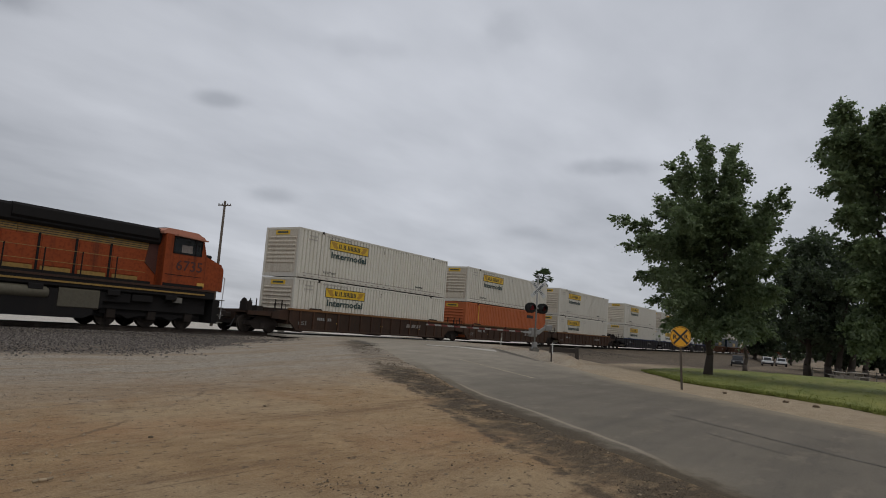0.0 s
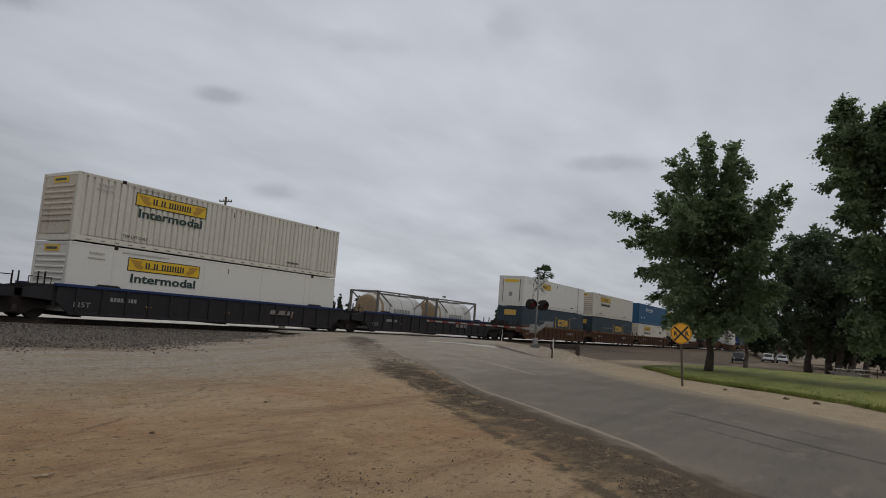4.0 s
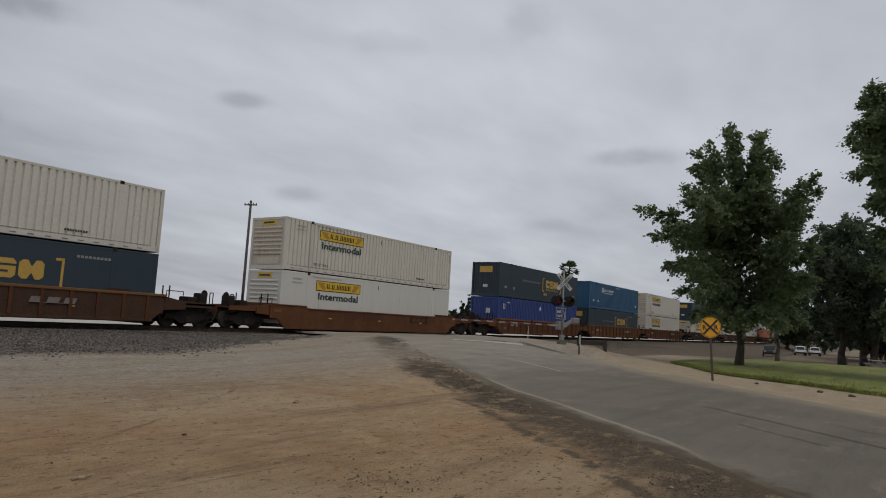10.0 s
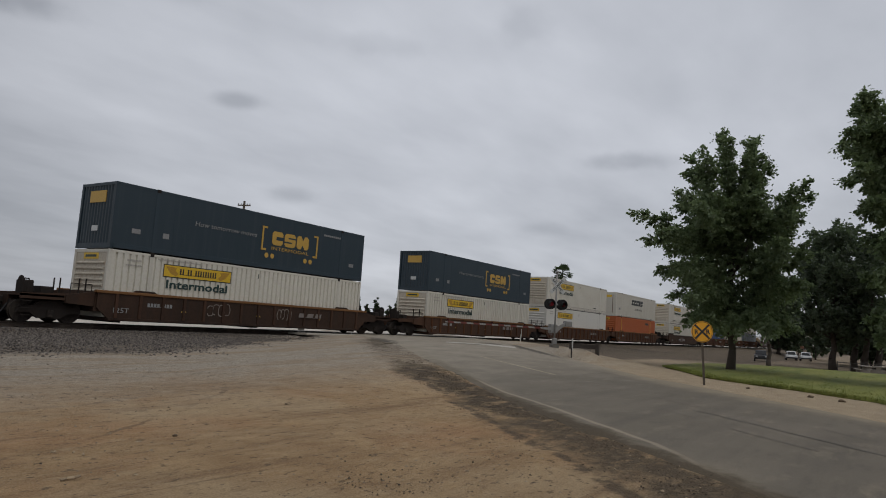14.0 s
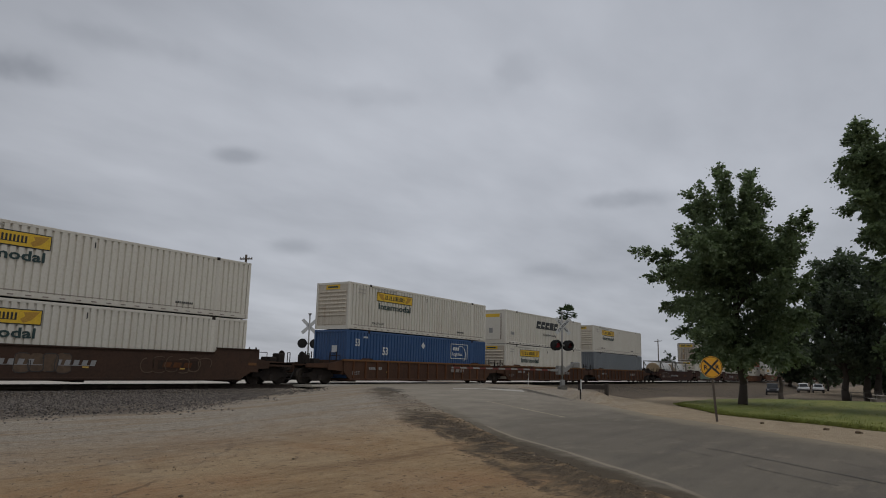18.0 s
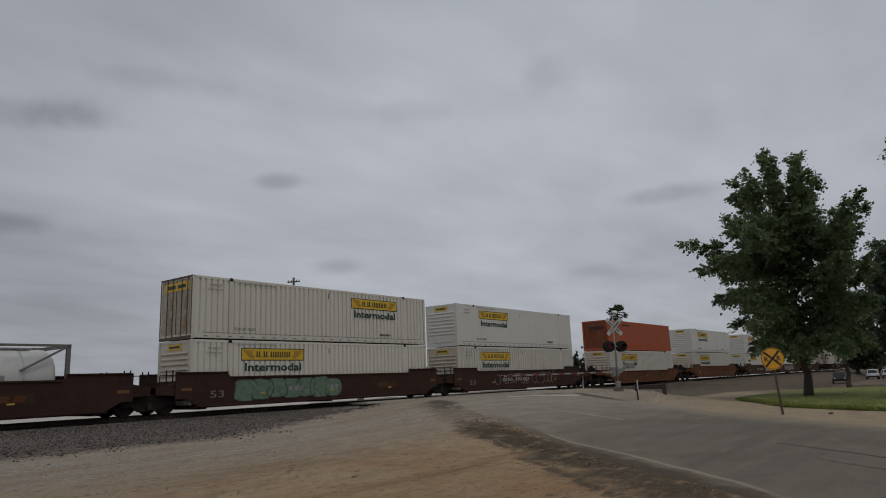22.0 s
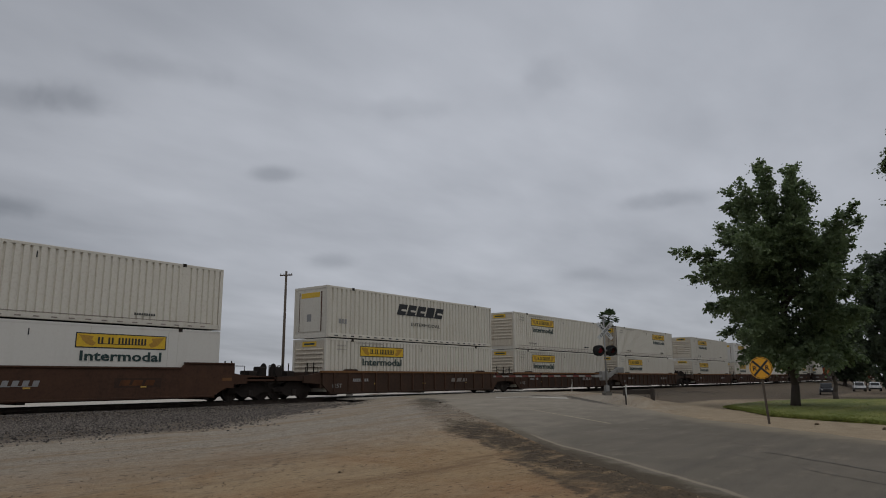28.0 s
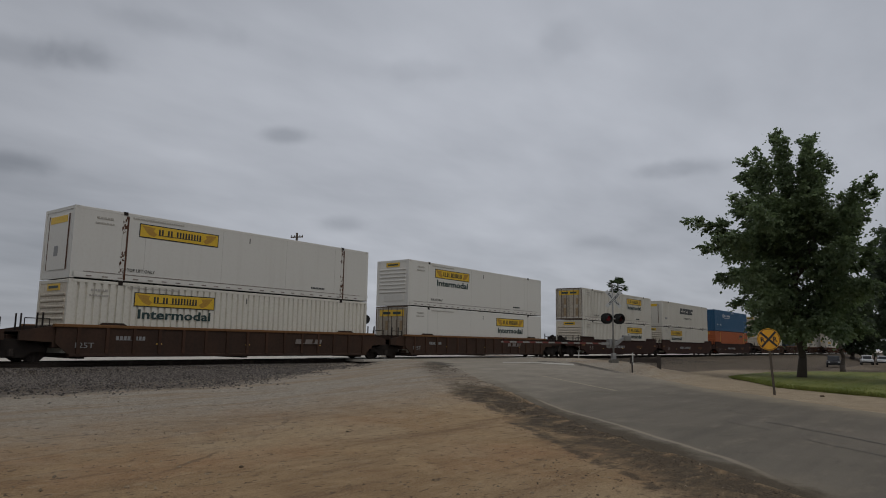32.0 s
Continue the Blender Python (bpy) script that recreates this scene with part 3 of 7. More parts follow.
def asphalt_mat():
    m, N, L, b = node_mat("asphalt")
    pos, x, y = pos_parts(N, L)
    off = offset_node(N, L, x, y)

    def nz(scale, detail=5, rough=0.6, stretch=(1, 1, 1), rot=0.0):
        mp = N("ShaderNodeMapping")
        mp.inputs["Scale"].default_value = stretch
        mp.inputs["Rotation"].default_value = (0, 0, rot)
        L(pos, mp.inputs[0])
        n = N("ShaderNodeTexNoise")
        n.inputs["Scale"].default_value, n.inputs["Detail"].default_value, n.inputs["Roughness"].default_value = scale, detail, rough
        L(mp.outputs[0], n.inputs["Vector"])
        return n.outputs["Fac"]

    big, fine = nz(0.35), nz(40, 4, 0.7)
    lanes = nz(0.8, 4, 0.6, (0.12, 1.6, 1), -0.806)
    col = ramp_node(N, L, big, 0.3, 0.7, (0.123, 0.106, 0.080), (0.171, 0.146, 0.112))
    col = mix_node(N, L, ramp_node(N, L, lanes, 0.42, 0.72, (0, 0, 0), (0.7,) * 3), col, (0.094, 0.081, 0.064))
    col = mix_node(N, L, ramp_node(N, L, fine, 0.45, 0.8, (0, 0, 0), (0.5,) * 3), col, (0.241, 0.220, 0.186))
    worn = nz(1.1, 7, 0.72, (0.5, 1.5, 1), -0.806)
    col = mix_node(N, L, ramp_node(N, L, worn, 0.55, 0.70, (0, 0, 0), (0.55,) * 3), col, (0.254, 0.212, 0.156))
    col = mix_node(N, L, ramp_node(N, L, worn, 0.30, 0.42, (0.45,) * 3, (0, 0, 0)), col, (0.079, 0.070, 0.058))
    # dust blown over both edges and over the crossing
    edge = range_node(N, L, math_node(N, L, "ADD", math_node(N, L, "ABSOLUTE", off), math_node(N, L, "MULTIPLY", nz(0.9), 1.6)), 3.9, 5.4, 0.0, 0.8)
    col = mix_node(N, L, edge, col, (0.275, 0.228, 0.160))
    soil = range_node(N, L, math_node(N, L, "ADD", off, math_node(N, L, "MULTIPLY", nz(1.4, 6, 0.7), 0.9)), -3.45, -3.05, 0.9, 0.0)
    soil = math_node(N, L, "MULTIPLY", soil, range_node(N, L, y, 11.0, 18.0, 1.0, 0.2))
    col = mix_node(N, L, soil, col, ramp_node(N, L, fine, 0.3, 0.7, (0.035, 0.026, 0.016), (0.100, 0.074, 0.043)))
    far = range_node(N, L, math_node(N, L, "ADD", y, math_node(N, L, "MULTIPLY", nz(0.6), 6.0)), 9.0, 19.0, 0.0, 0.7)
    col = mix_node(N, L, far, col, ramp_node(N, L, worn, 0.35, 0.65, (0.265, 0.230, 0.180), (0.380, 0.335, 0.268)))
    # a pale line of blown sand that wanders along the near edge, bending out at both ends
    run = math_node(N, L, "ADD", math_node(N, L, "MULTIPLY", x, ROAD_DIR[0]), math_node(N, L, "MULTIPLY", y, ROAD_DIR[1]))
    run = math_node(N, L, "SUBTRACT", run, ROAD_MID[0] * ROAD_DIR[0] + ROAD_MID[1] * ROAD_DIR[1])
    bend = math_node(N, L, "ADD", range_node(N, L, run, -9.0, -4.0, 0.0, 0.22), range_node(N, L, run, -15.5, -12.5, 0.35, 0.0))
    line = math_node(N, L, "ADD", math_node(N, L, "ADD", off, bend), math_node(N, L, "MULTIPLY", nz(1.4, 6, 0.7), 0.16))
    line = range_node(N, L, math_node(N, L, "ABSOLUTE", math_node(N, L, "ADD", line, 3.41)), 0.02, 0.09, 0.65, 0.0)
    line = math_node(N, L, "MULTIPLY", line, math_node(N, L, "MULTIPLY", range_node(N, L, run, -4.6, -3.4, 1.0, 0.0), range_node(N, L, run, -15.0, -12.5, 0.15, 1.0)))
    col = mix_node(N, L, line, col, (0.340, 0.285, 0.210))
    col = mix_node(N, L, stain_node(N, L, off, run, nz(2.4, 8, 0.72)), col, (0.050, 0.042, 0.034))
    L(col, b.inputs["Base Color"])
    b.inputs["Roughness"].default_value = 0.9
    b.inputs["Specular IOR Level"].default_value = 0.25
    bump_node(N, L, fine, 0.3, 0.01, b)


def grass_mat():
    m, N, L, b = node_mat("lawn")
    pos, x, y = pos_parts(N, L)
    n1 = noise_node(N, L, 0.25, 4, stretch=(0.5, 2.5, 1))
    n2 = noise_node(N, L, 9, 5, 0.7)
    col = ramp_node(N, L, n1, 0.35, 0.65, (0.125, 0.150, 0.028), (0.240, 0.235, 0.052))
    col = mix_node(N, L, ramp_node(N, L, n2, 0.4, 0.75, (0, 0, 0), (0.6,) * 3), col, (0.088, 0.108, 0.022))
    L(col, b.inputs["Base Color"])
    b.inputs["Roughness"].default_value = 0.9
    bump_node(N, L, n2, 0.5, 0.03, b)
    return m


def stone_mat(name, a, c):
    m, N, L, b = node_mat(name)
    g = N("ShaderNodeNewGeometry")
    L(mix_node(N, L, g.outputs["Random Per Island"], a, c), b.inputs["Base Color"])
    b.inputs["Roughness"].default_value = 0.92


ground_mat(), asphalt_mat(), grass_mat()
stone_mat("ballast_stone", (0.022, 0.018, 0.016), (0.185, 0.160, 0.138))
stone_mat("pebble", (0.105, 0.074, 0.046), (0.400, 0.310, 0.205))
stone_mat("dead_weed", (0.028, 0.020, 0.013), (0.120, 0.084, 0.050))
stone_mat("grass_blade", (0.12, 0.150, 0.028), (0.205, 0.225, 0.052))

# ---- mesh helpers ----
class Shape:
    """Gathers vertices and faces for one mesh."""

    def __init__(self):
        self.v, self.f = [], []

    def add(self, verts, faces):
        n = len(self.v)
        self.v.extend(tuple(p) for p in verts)
        self.f.extend(tuple(i + n for i in q) for q in faces)
        return self

    def box(self, x0, x1, y0, y1, z0, z1, m=None, cut=0.0):
        """A block; cut chamfers its upright and lengthwise edges."""
        if cut > 0:
            c = cut
            ring = [(y0 + c, z0), (y1 - c, z0), (y1, z0 + c), (y1, z1 - c), (y1 - c, z1), (y0 + c, z1), (y0, z1 - c), (y0, z0 + c)]
            p = [(x0, y, z) for y, z in ring] + [(x1, y, z) for y, z in ring]
            f = [(i, (i + 1) % 8, 8 + (i + 1) % 8, 8 + i) for i in range(8)] + [tuple(range(7, -1, -1)), tuple(range(8, 16))]
        else:
            p = [(x, y, z) for x in (x0, x1) for y in (y0, y1) for z in (z0, z1)]
            f = [(0, 1, 3, 2), (4, 6, 7, 5), (0, 4, 5, 1), (2, 3, 7, 6), (0, 2, 6, 4), (1, 5, 7, 3)]
        if m is not None:
            p = [m @ Vector(q) for q in p]
        return self.add(p, f)

    def tube(self, a, b, r0, r1=None, n=10, caps=True):
        a, b = Vector(a), Vector(b)
        r1 = r0 if r1 is None else r1
        q = (b - a).to_track_quat("Z", "Y").to_matrix()
        ring = [(math.cos(2 * math.pi * k / n), math.sin(2 * math.pi * k / n)) for k in range(n)]
        p = [a + q @ Vector((c * r0, s * r0, 0)) for c, s in ring] + [b + q @ Vector((c * r1, s * r1, 0)) for c, s in ring]
        f = [(k, (k + 1) % n, n + (k + 1) % n, n + k) for k in range(n)]
        if caps:
            f += [tuple(range(n - 1, -1, -1)), tuple(range(n, 2 * n))]
        return self.add(p, f)

    def prism(self, pts, y0, y1):
        """An outline in x and z, drawn out from y0 to y1."""
        n = len(pts)
        p = [(x, y0, z) for x, z in pts] + [(x, y1, z) for x, z in pts]
        f = [(k, (k + 1) % n, n + (k + 1) % n, n + k) for k in range(n)] + [tuple(range(n - 1, -1, -1)), tuple(range(n, 2 * n))]
        return self.add(p, f)

    def lathe(self, rings, axis_from, axis_dir, n=20):
        """Rings of (distance along the axis, radius)."""
        a, d = Vector(axis_from), Vector(axis_dir).normalized()
        q = d.to_track_quat("Z", "Y").to_matrix()
        p, f = [], []
        for s, r in rings:
            p += [a + d * s + q @ Vector((math.cos(2 * math.pi * k / n) * r, math.sin(2 * math.pi * k / n) * r, 0)) for k in range(n)]
        for i in range(len(rings) - 1):
            f += [(i * n + k, i * n + (k + 1) % n, (i + 1) * n + (k + 1) % n, (i + 1) * n + k) for k in range(n)]
        f += [tuple(range(n - 1, -1, -1)), tuple((len(rings) - 1) * n + k for k in range(n))]
        return self.add(p, f)

    def mesh(self, name, material, soft=False):
        me = bpy.data.meshes.new(name)
        me.from_pydata(self.v, [], self.f)
        me.materials.append(MATS[material])
        me.update()
        bm = bmesh.new()
        bm.from_mesh(me)
        bmesh.ops.recalc_face_normals(bm, faces=bm.faces)
        bm.to_mesh(me)
        bm.free()
        if soft:
            for p in me.polygons:
                p.use_smooth = True
        return me


def raw_mesh(name, verts, faces, material, soft=False):
    me = bpy.data.meshes.new(name)
    me.from_pydata(verts, [], faces)
    me.materials.append(MATS[material])
    if soft:
        me.polygons.foreach_set("use_smooth", [True] * len(me.polygons))
    me.update()
    return me


def part(name, shape, material, parent, label="", soft=False, at=None, kind=""):
    me = shape if isinstance(shape, bpy.types.Mesh) else shape.mesh(name, material, soft)
    ob = new(name, me)
    ob.parent = parent
    if at is not None:
        ob.matrix_basis = at
    return tagged(ob, label=label, kind=kind)


def thing(name, label, category, group="", at=None):
    ob = new(name)
    ob.empty_display_size = 0.3
    if at is not None:
        ob.matrix_basis = at
    return tagged(ob, label, category, group)


def solid(name, shape, material, label, category, group="", kind="", at=None, soft=False):
    me = shape if isinstance(shape, bpy.types.Mesh) else shape.mesh(name, material, soft)
    ob = new(name, me)
    if at is not None:
        ob.matrix_basis = at
    return tagged(ob, label, category, group, kind)


LETTERS = {}


def letter_mesh(text, size, material, slant=0.0, wide=1.0, bold=0.0):
    """Built-in letters as a thin mesh, upright in x and z, facing -y, its left foot at the origin."""
    key = (text, size, material, slant, wide, bold)
    if key not in LETTERS:
        cu = bpy.data.curves.new("letters", "FONT")
        cu.body, cu.size, cu.extrude, cu.shear, cu.offset = text, size, 0.003, slant, bold
        cu.resolution_u = 2
        ob = bpy.data.objects.new("letters", cu)
        me = bpy.data.meshes.new_from_object(ob)
        bpy.data.objects.remove(ob)
        bpy.data.curves.remove(cu)
        me.transform(Matrix(((wide, 0, 0, 0), (0, 0, -1, 0), (0, 1, 0, 0), (0, 0, 0, 1))))
        me.materials.clear()
        me.materials.append(MATS[material])
        LETTERS[key] = me
    return LETTERS[key]

# ---- ground, road, railway ----
def spread(lo, hi, step, far, grow=1.5):
    """Even steps between lo and hi, then ever longer ones out to far."""
    c = list(np.arange(lo, hi + step / 2, step))
    s, v = step, c[-1]
    while v < far:
        s *= grow
        v += s
        c.append(v)
    s, v = step, c[0]
    while v > -far:
        s *= grow
        v -= s
        c.insert(0, v)
    return c


def road_half(s):
    """The paved width to the left and right of the middle line, s metres along it."""
    return interp(s, (-30, -6, 3, 14, 22), (4.35, 4.35, 4.5, 5.0, 6.0)), interp(s, (-40, -22, -9, 0, 6, 14, 22), (3.6, 3.8, 4.9, 5.6, 5.2, 4.6, 5.5))


def build_ground():
    xs, ys = spread(-12, 75, 0.5, 2500), spread(-14, 46, 0.5, 2500)
    v, f = [], []
    for y in ys:
        for x in xs:
            z = ground_z(x, y)
            if -15 < x < 80 and -20 < y < 50:
                z += 0.030 * noise.noise((x * 0.45, y * 0.45, 0)) + 0.012 * noise.noise((x * 1.7, y * 1.7, 3))
            a = road_off(x, y)
            s = (x - ROAD_MID[0]) * ROAD_DIR[0] + (y - ROAD_MID[1]) * ROAD_DIR[1]
            l, r = road_half(s)
            if -l + 0.5 < a < r - 0.5 and s < 34:
                z -= 0.09
            if y > 60:
                z -= 0.001 * (y - 60)
            v.append((x, y, z))
    n = len(xs)
    f = [(j * n + i, j * n + i + 1, (j + 1) * n + i + 1, (j + 1) * n + i) for j in range(len(ys) - 1) for i in range(n - 1)]
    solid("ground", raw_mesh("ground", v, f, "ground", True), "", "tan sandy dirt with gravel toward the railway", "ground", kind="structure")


def build_road():
    v, f = [], []
    ss = list(np.arange(-60, 24.01, 0.5))
    m = 19
    for s in ss:
        l, r = road_half(s)
        for k in range(m):
            u = k / (m - 1)
            a = -l + (l + r) * u
            ragged = 0.22 * noise.noise((s * 0.9, 7.0 if u < 0.5 else 3.0, 0)) + 0.1 * noise.noise((s * 3.1, u, 5))
            if k in (0, m - 1):
                a += ragged
            x, y = along(s, a)
            z = ground_z(x, y) + 0.03 - 0.015 * abs(2 * u - 1)
            if k in (0, m - 1):
                z -= 0.06
            v.append((x, y, z))
    f = [(j * m + i, j * m + i + 1, (j + 1) * m + i + 1, (j + 1) * m + i) for j in range(len(ss) - 1) for i in range(m - 1)]
    ob = solid("road", raw_mesh("road", v, f, "asphalt", True), "", "worn grey asphalt road dusted with sand", "road", kind="structure")

    def stripe(name, s0, s1, a0, a1, mat, label, wave=0.0, step=0.5, turn=0.0, lift=0.0, cols=2):
        sv, sf = [], []
        k = max(2, int(abs(s1 - s0) / step) + 1)
        for i in range(k):
            s = s0 + (s1 - s0) * i / (k - 1)
            for a in np.linspace(a0, a1, cols):
                b = a + turn * (s - s0) + wave * noise.noise((s * 0.8, a0, 2))
                x, y = along(s, b)
                l, r = road_half(s)
                u = (b + l) / (l + r)
                sv.append((x, y, ground_z(x, y) + 0.036 + lift - 0.015 * abs(2 * u - 1)))
        sf = [(cols * i + j, cols * i + j + 1, cols * i + cols + j + 1, cols * i + cols + j) for i in range(k - 1) for j in range(cols - 1)]
        part(name, raw_mesh(name, sv, sf, mat), mat, ob, label)

    stripe("centre_dash", -0.4, 4.4, -0.10, 0.05, "road_line_yellow", "worn pale centre dash", 0.03, 0.5, -0.26)
    stripe("stop_bar", 12.2, 13.4, -0.9, 3.0, "stop_paint", "worn white stop bar", 0.02, 0.2, 0.25, 0.008, 14)
    # one long tarred joint that runs with the road, and patches of short cracks
    stripe("tar_joint", -30, -8.5, 0.02, 0.06, "crack_tar", "dark tarred joint", 0.22)
    random.seed(5)
    for k in range(9):
        s, a = random.uniform(-16, -3), random.uniform(-1.6, 1.4)
        stripe("crack", s, s + random.uniform(0.5, 2.2), a, a + random.uniform(0.012, 0.025), "crack_tar", "", 0.18, 0.12)


def build_track():
    ob = thing("railway_track", "steel rails on dark ties in grey ballast", "railway track")
    tagged(ob, kind="structure")
    v, f = [], []
    xs = [x for x in spread(-60, 160, 2.0, 900, 1.3)]
    prof = ((-4.6, -0.50), (-2.3, -0.33), (-1.7, -0.21), (-0.9, -0.185), (0.9, -0.185), (1.7, -0.21), (2.3, -0.33), (4.6, -0.7))
    for x in xs:
        for dy, dz in prof:
            v.append((x, TRACK_Y + dy, RAIL_Z + dz + 0.02 * noise.noise((x, dy, 0))))
    m = len(prof)
    f = [(j * m + i, (j + 1) * m + i, (j + 1) * m + i + 1, j * m + i + 1) for j in range(len(xs) - 1) for i in range(m - 1)]
    part("ballast_bed", raw_mesh("ballast_bed", v, f, "ground", True), "", ob, "grey crushed stone")
    for dy in (-0.755, 0.755):
        sh = Shape()
        sec = [(-0.07, -0.17), (0.07, -0.17), (0.07, -0.155), (0.012, -0.13), (0.012, -0.045), (0.036, -0.03), (0.036, 0), (-0.036, 0), (-0.036, -0.03), (-0.012, -0.045), (-0.012, -0.13), (-0.07, -0.155)]
        n = len(sec)
        sh.add([(x, TRACK_Y + dy + p, RAIL_Z + q) for x in (-700, 900) for p, q in sec], [(k, (k + 1) % n, n + (k + 1) % n, n + k) for k in range(n)])
        part("rail", sh, "rail_steel", ob, "rusty rail with a polished head")
    tie = Shape().box(-0.115, 0.115, -1.3, 1.3, -0.2, 0).mesh("tie", "dark_timber")
    x = -4.0
    while x < 62:
        if not -8.0 < road_off(x, TRACK_Y) < 8.0:
            o = part("tie", tie, "dark_timber", ob, at=pose(x, TRACK_Y, RAIL_Z - 0.17, 0, 0, random.uniform(-1, 1)))
        x += 0.62
    # crossing panels between and beside the rails
    xa, xb = 26.5, 44.0
    for y0, y1 in ((-2.3, -0.84), (-0.66, 0.66), (0.84, 2.3)):
        k = 0
        x = xa
        while x < xb:
            part("crossing_panel", Shape().box(x, x + 2.4, TRACK_Y + y0, TRACK_Y + y1, RAIL_Z - 0.12, RAIL_Z - 0.012, cut=0.02), "concrete", ob, "grey concrete crossing panel")
            x += 2.44


def scatter_stones(name, mat, count, place, size, label, category, seed):
    """Many small rough stones in one mesh."""
    rng = np.random.RandomState(seed)
    base = np.array([(0, 0, 1), (1, 0, 0), (0, 1, 0), (-1, 0, 0), (0, -1, 0), (0, 0, -0.6)], float)
    tri = ((0, 1, 2), (0, 2, 3), (0, 3, 4), (0, 4, 1), (5, 2, 1), (5, 3, 2), (5, 4, 3), (5, 1, 4))
    v, f = [], []
    k = 0
    while k < count:
        p = place(rng)
        if p is None:
            continue
        s = size(rng)
        j = base * (s * rng.uniform(0.6, 1.3, 3)) * rng.uniform(0.75, 1.25, (6, 1))
        a = rng.uniform(0, 6.28)
        c, sn = math.cos(a), math.sin(a)
        n = len(v)
        for q in j:
            v.append((p[0] + q[0] * c - q[1] * sn, p[1] + q[0] * sn + q[1] * c, p[2] + q[2] * 0.7))
        f.extend(tuple(i + n for i in t) for t in tri)
        k += 1
    return solid(name, raw_mesh(name, v, f, mat), "", label, category, kind="stuff")


build_ground()
build_road()
build_track()


def ballast_place(rng):
    x = rng.uniform(-4, 75)
    y = 26.95 - abs(rng.normal(0, 4.2))
    a = road_off(x, y)
    foot = 18.2 + 6.0 * smooth(11, 25, x) + 1.6 * noise.noise((x * 0.6, y * 0.6, 9)) if a < 0 else 17.5
    if y < foot - 1.6 * rng.uniform() ** 3 or -6.5 - 7.0 * rng.uniform() ** 0.7 < a < 9.6 or (a > 0 and rng.uniform() < 0.93):
        return None
    bed = RAIL_Z + interp(y - TRACK_Y, (-4.6, -2.3, -1.7), (-0.50, -0.33, -0.21))
    return x, y, max(ground_z(x, y), bed) + 0.012


def pebble_place(rng):
    d = 3.2 + 18 * rng.uniform() ** 1.5
    az = radians(rng.uniform(5, 78))
    x, y = d * math.sin(az), d * math.cos(az)
    if road_off(x, y) > -4.0:
        return None
    return x, y, ground_z(x, y)


scatter_stones("ballast_stones", "ballast_stone", 40000, ballast_place, lambda r: r.uniform(0.02, 0.052), "loose grey and brown crushed stone", "gravel", 3)
scatter_stones("pebbles", "pebble", 5500, pebble_place, lambda r: 0.006 + 0.02 * r.uniform() ** 4, "small tan pebbles strewn on the dirt", "gravel", 4)


def clod_place(rng):
    """Litter lies in drifts, with a few heaps of its own."""
    if rng.uniform() < 0.40:
        cx, cy, r = ((5.42, 4.42, 0.20), (5.40, 3.95, 0.22), (7.66, 4.11, 0.20), (13.4, 8.8, 0.9), (12.7, 8.0, 0.6), (8.3, 6.3, 0.8), (5.9, 4.9, 0.5))[rng.randint(7)]
        x, y = cx + rng.normal() * r * 1.2, cy + rng.normal() * r * 0.8
        return x, y, ground_z(x, y)
    p = pebble_place(rng)
    if p is None or noise.noise((p[0] * 0.7, p[1] * 0.7, 15)) < -0.05:
        return None
    return p


def verge_place(rng):
    s0, a = rng.uniform(-16, -2.5), -4.7 + 0.55 * rng.normal()
    if a > -3.6 or noise.noise((s0 * 0.8, a * 1.3, 7)) < 0.0:
        return None
    x, y = along(s0, a)
    return x, y, ground_z(x, y) + 0.005


scatter_stones("dark_clods", "dead_weed", 520, clod_place, lambda r: 0.005 + 0.014 * r.uniform() ** 3, "dark clods and bits of bark on the dirt", "debris", 6)
scatter_stones("asphalt_crumbs", "dead_weed", 1500, verge_place, lambda r: 0.005 + 0.014 * r.uniform() ** 3, "crumbs of old asphalt and dark soil along the road", "debris", 9)

# ---- the train: containers ----
CL, CW, CH = 16.15, 2.6, 2.83
TEMPLATES = {}


def fit_letters(parent, text, x0, x1, z, height, mat, y=-1.345, slant=0.0, bold=0.0, name="lettering"):
    """Letters that fill x0 to x1, with capitals of that height standing on z."""
    me = letter_mesh(text, 1.0, mat, slant, 1.0, bold)
    xs = [v.co.x for v in me.vertices]
    key = ("fit", text, mat, slant, bold, round(x1 - x0, 2), round(height, 2))
    if key not in LETTERS:
        c = me.copy()
        k = (x1 - x0) / (max(xs) - min(xs))
        c.transform(Matrix.Diagonal((k, 1, height / 0.69, 1)))
        c.transform(Matrix.Translation((-min(xs) * k, 0, 0)))
        LETTERS[key] = c
    return part(name, LETTERS[key], mat, parent, at=pose(x0, y, z))


def bars(parent, x0, x1, z0, z1, n, mat, y=-1.342, slant=0.0, gap=0.3, name="letter_bar", skip=()):
    """One comb of plain upright blocks on a thin foot, in place of a name."""
    w = (x1 - x0) / (n - gap)
    foot = z0 + 0.1 * (z1 - z0)
    pts = [(x0, z0), (x1, z0)]
    for k in range(n - 1, -1, -1):
        if k in skip:
            continue
        a = x0 + k * w
        b = a + w * (1 - gap)
        d = (z1 - z0) * slant
        pts += [(b, foot), (b + d, z1), (a + d, z1), (a, foot)]
    return part(name, Shape().prism(pts, y, y + 0.02), mat, parent)


def plate(parent, name, x0, x1, z0, z1, mat, label="", y=-1.338, thick=0.02):
    return part(name, Shape().box(x0, x1, y, y + thick, z0, z1), mat, parent, label)


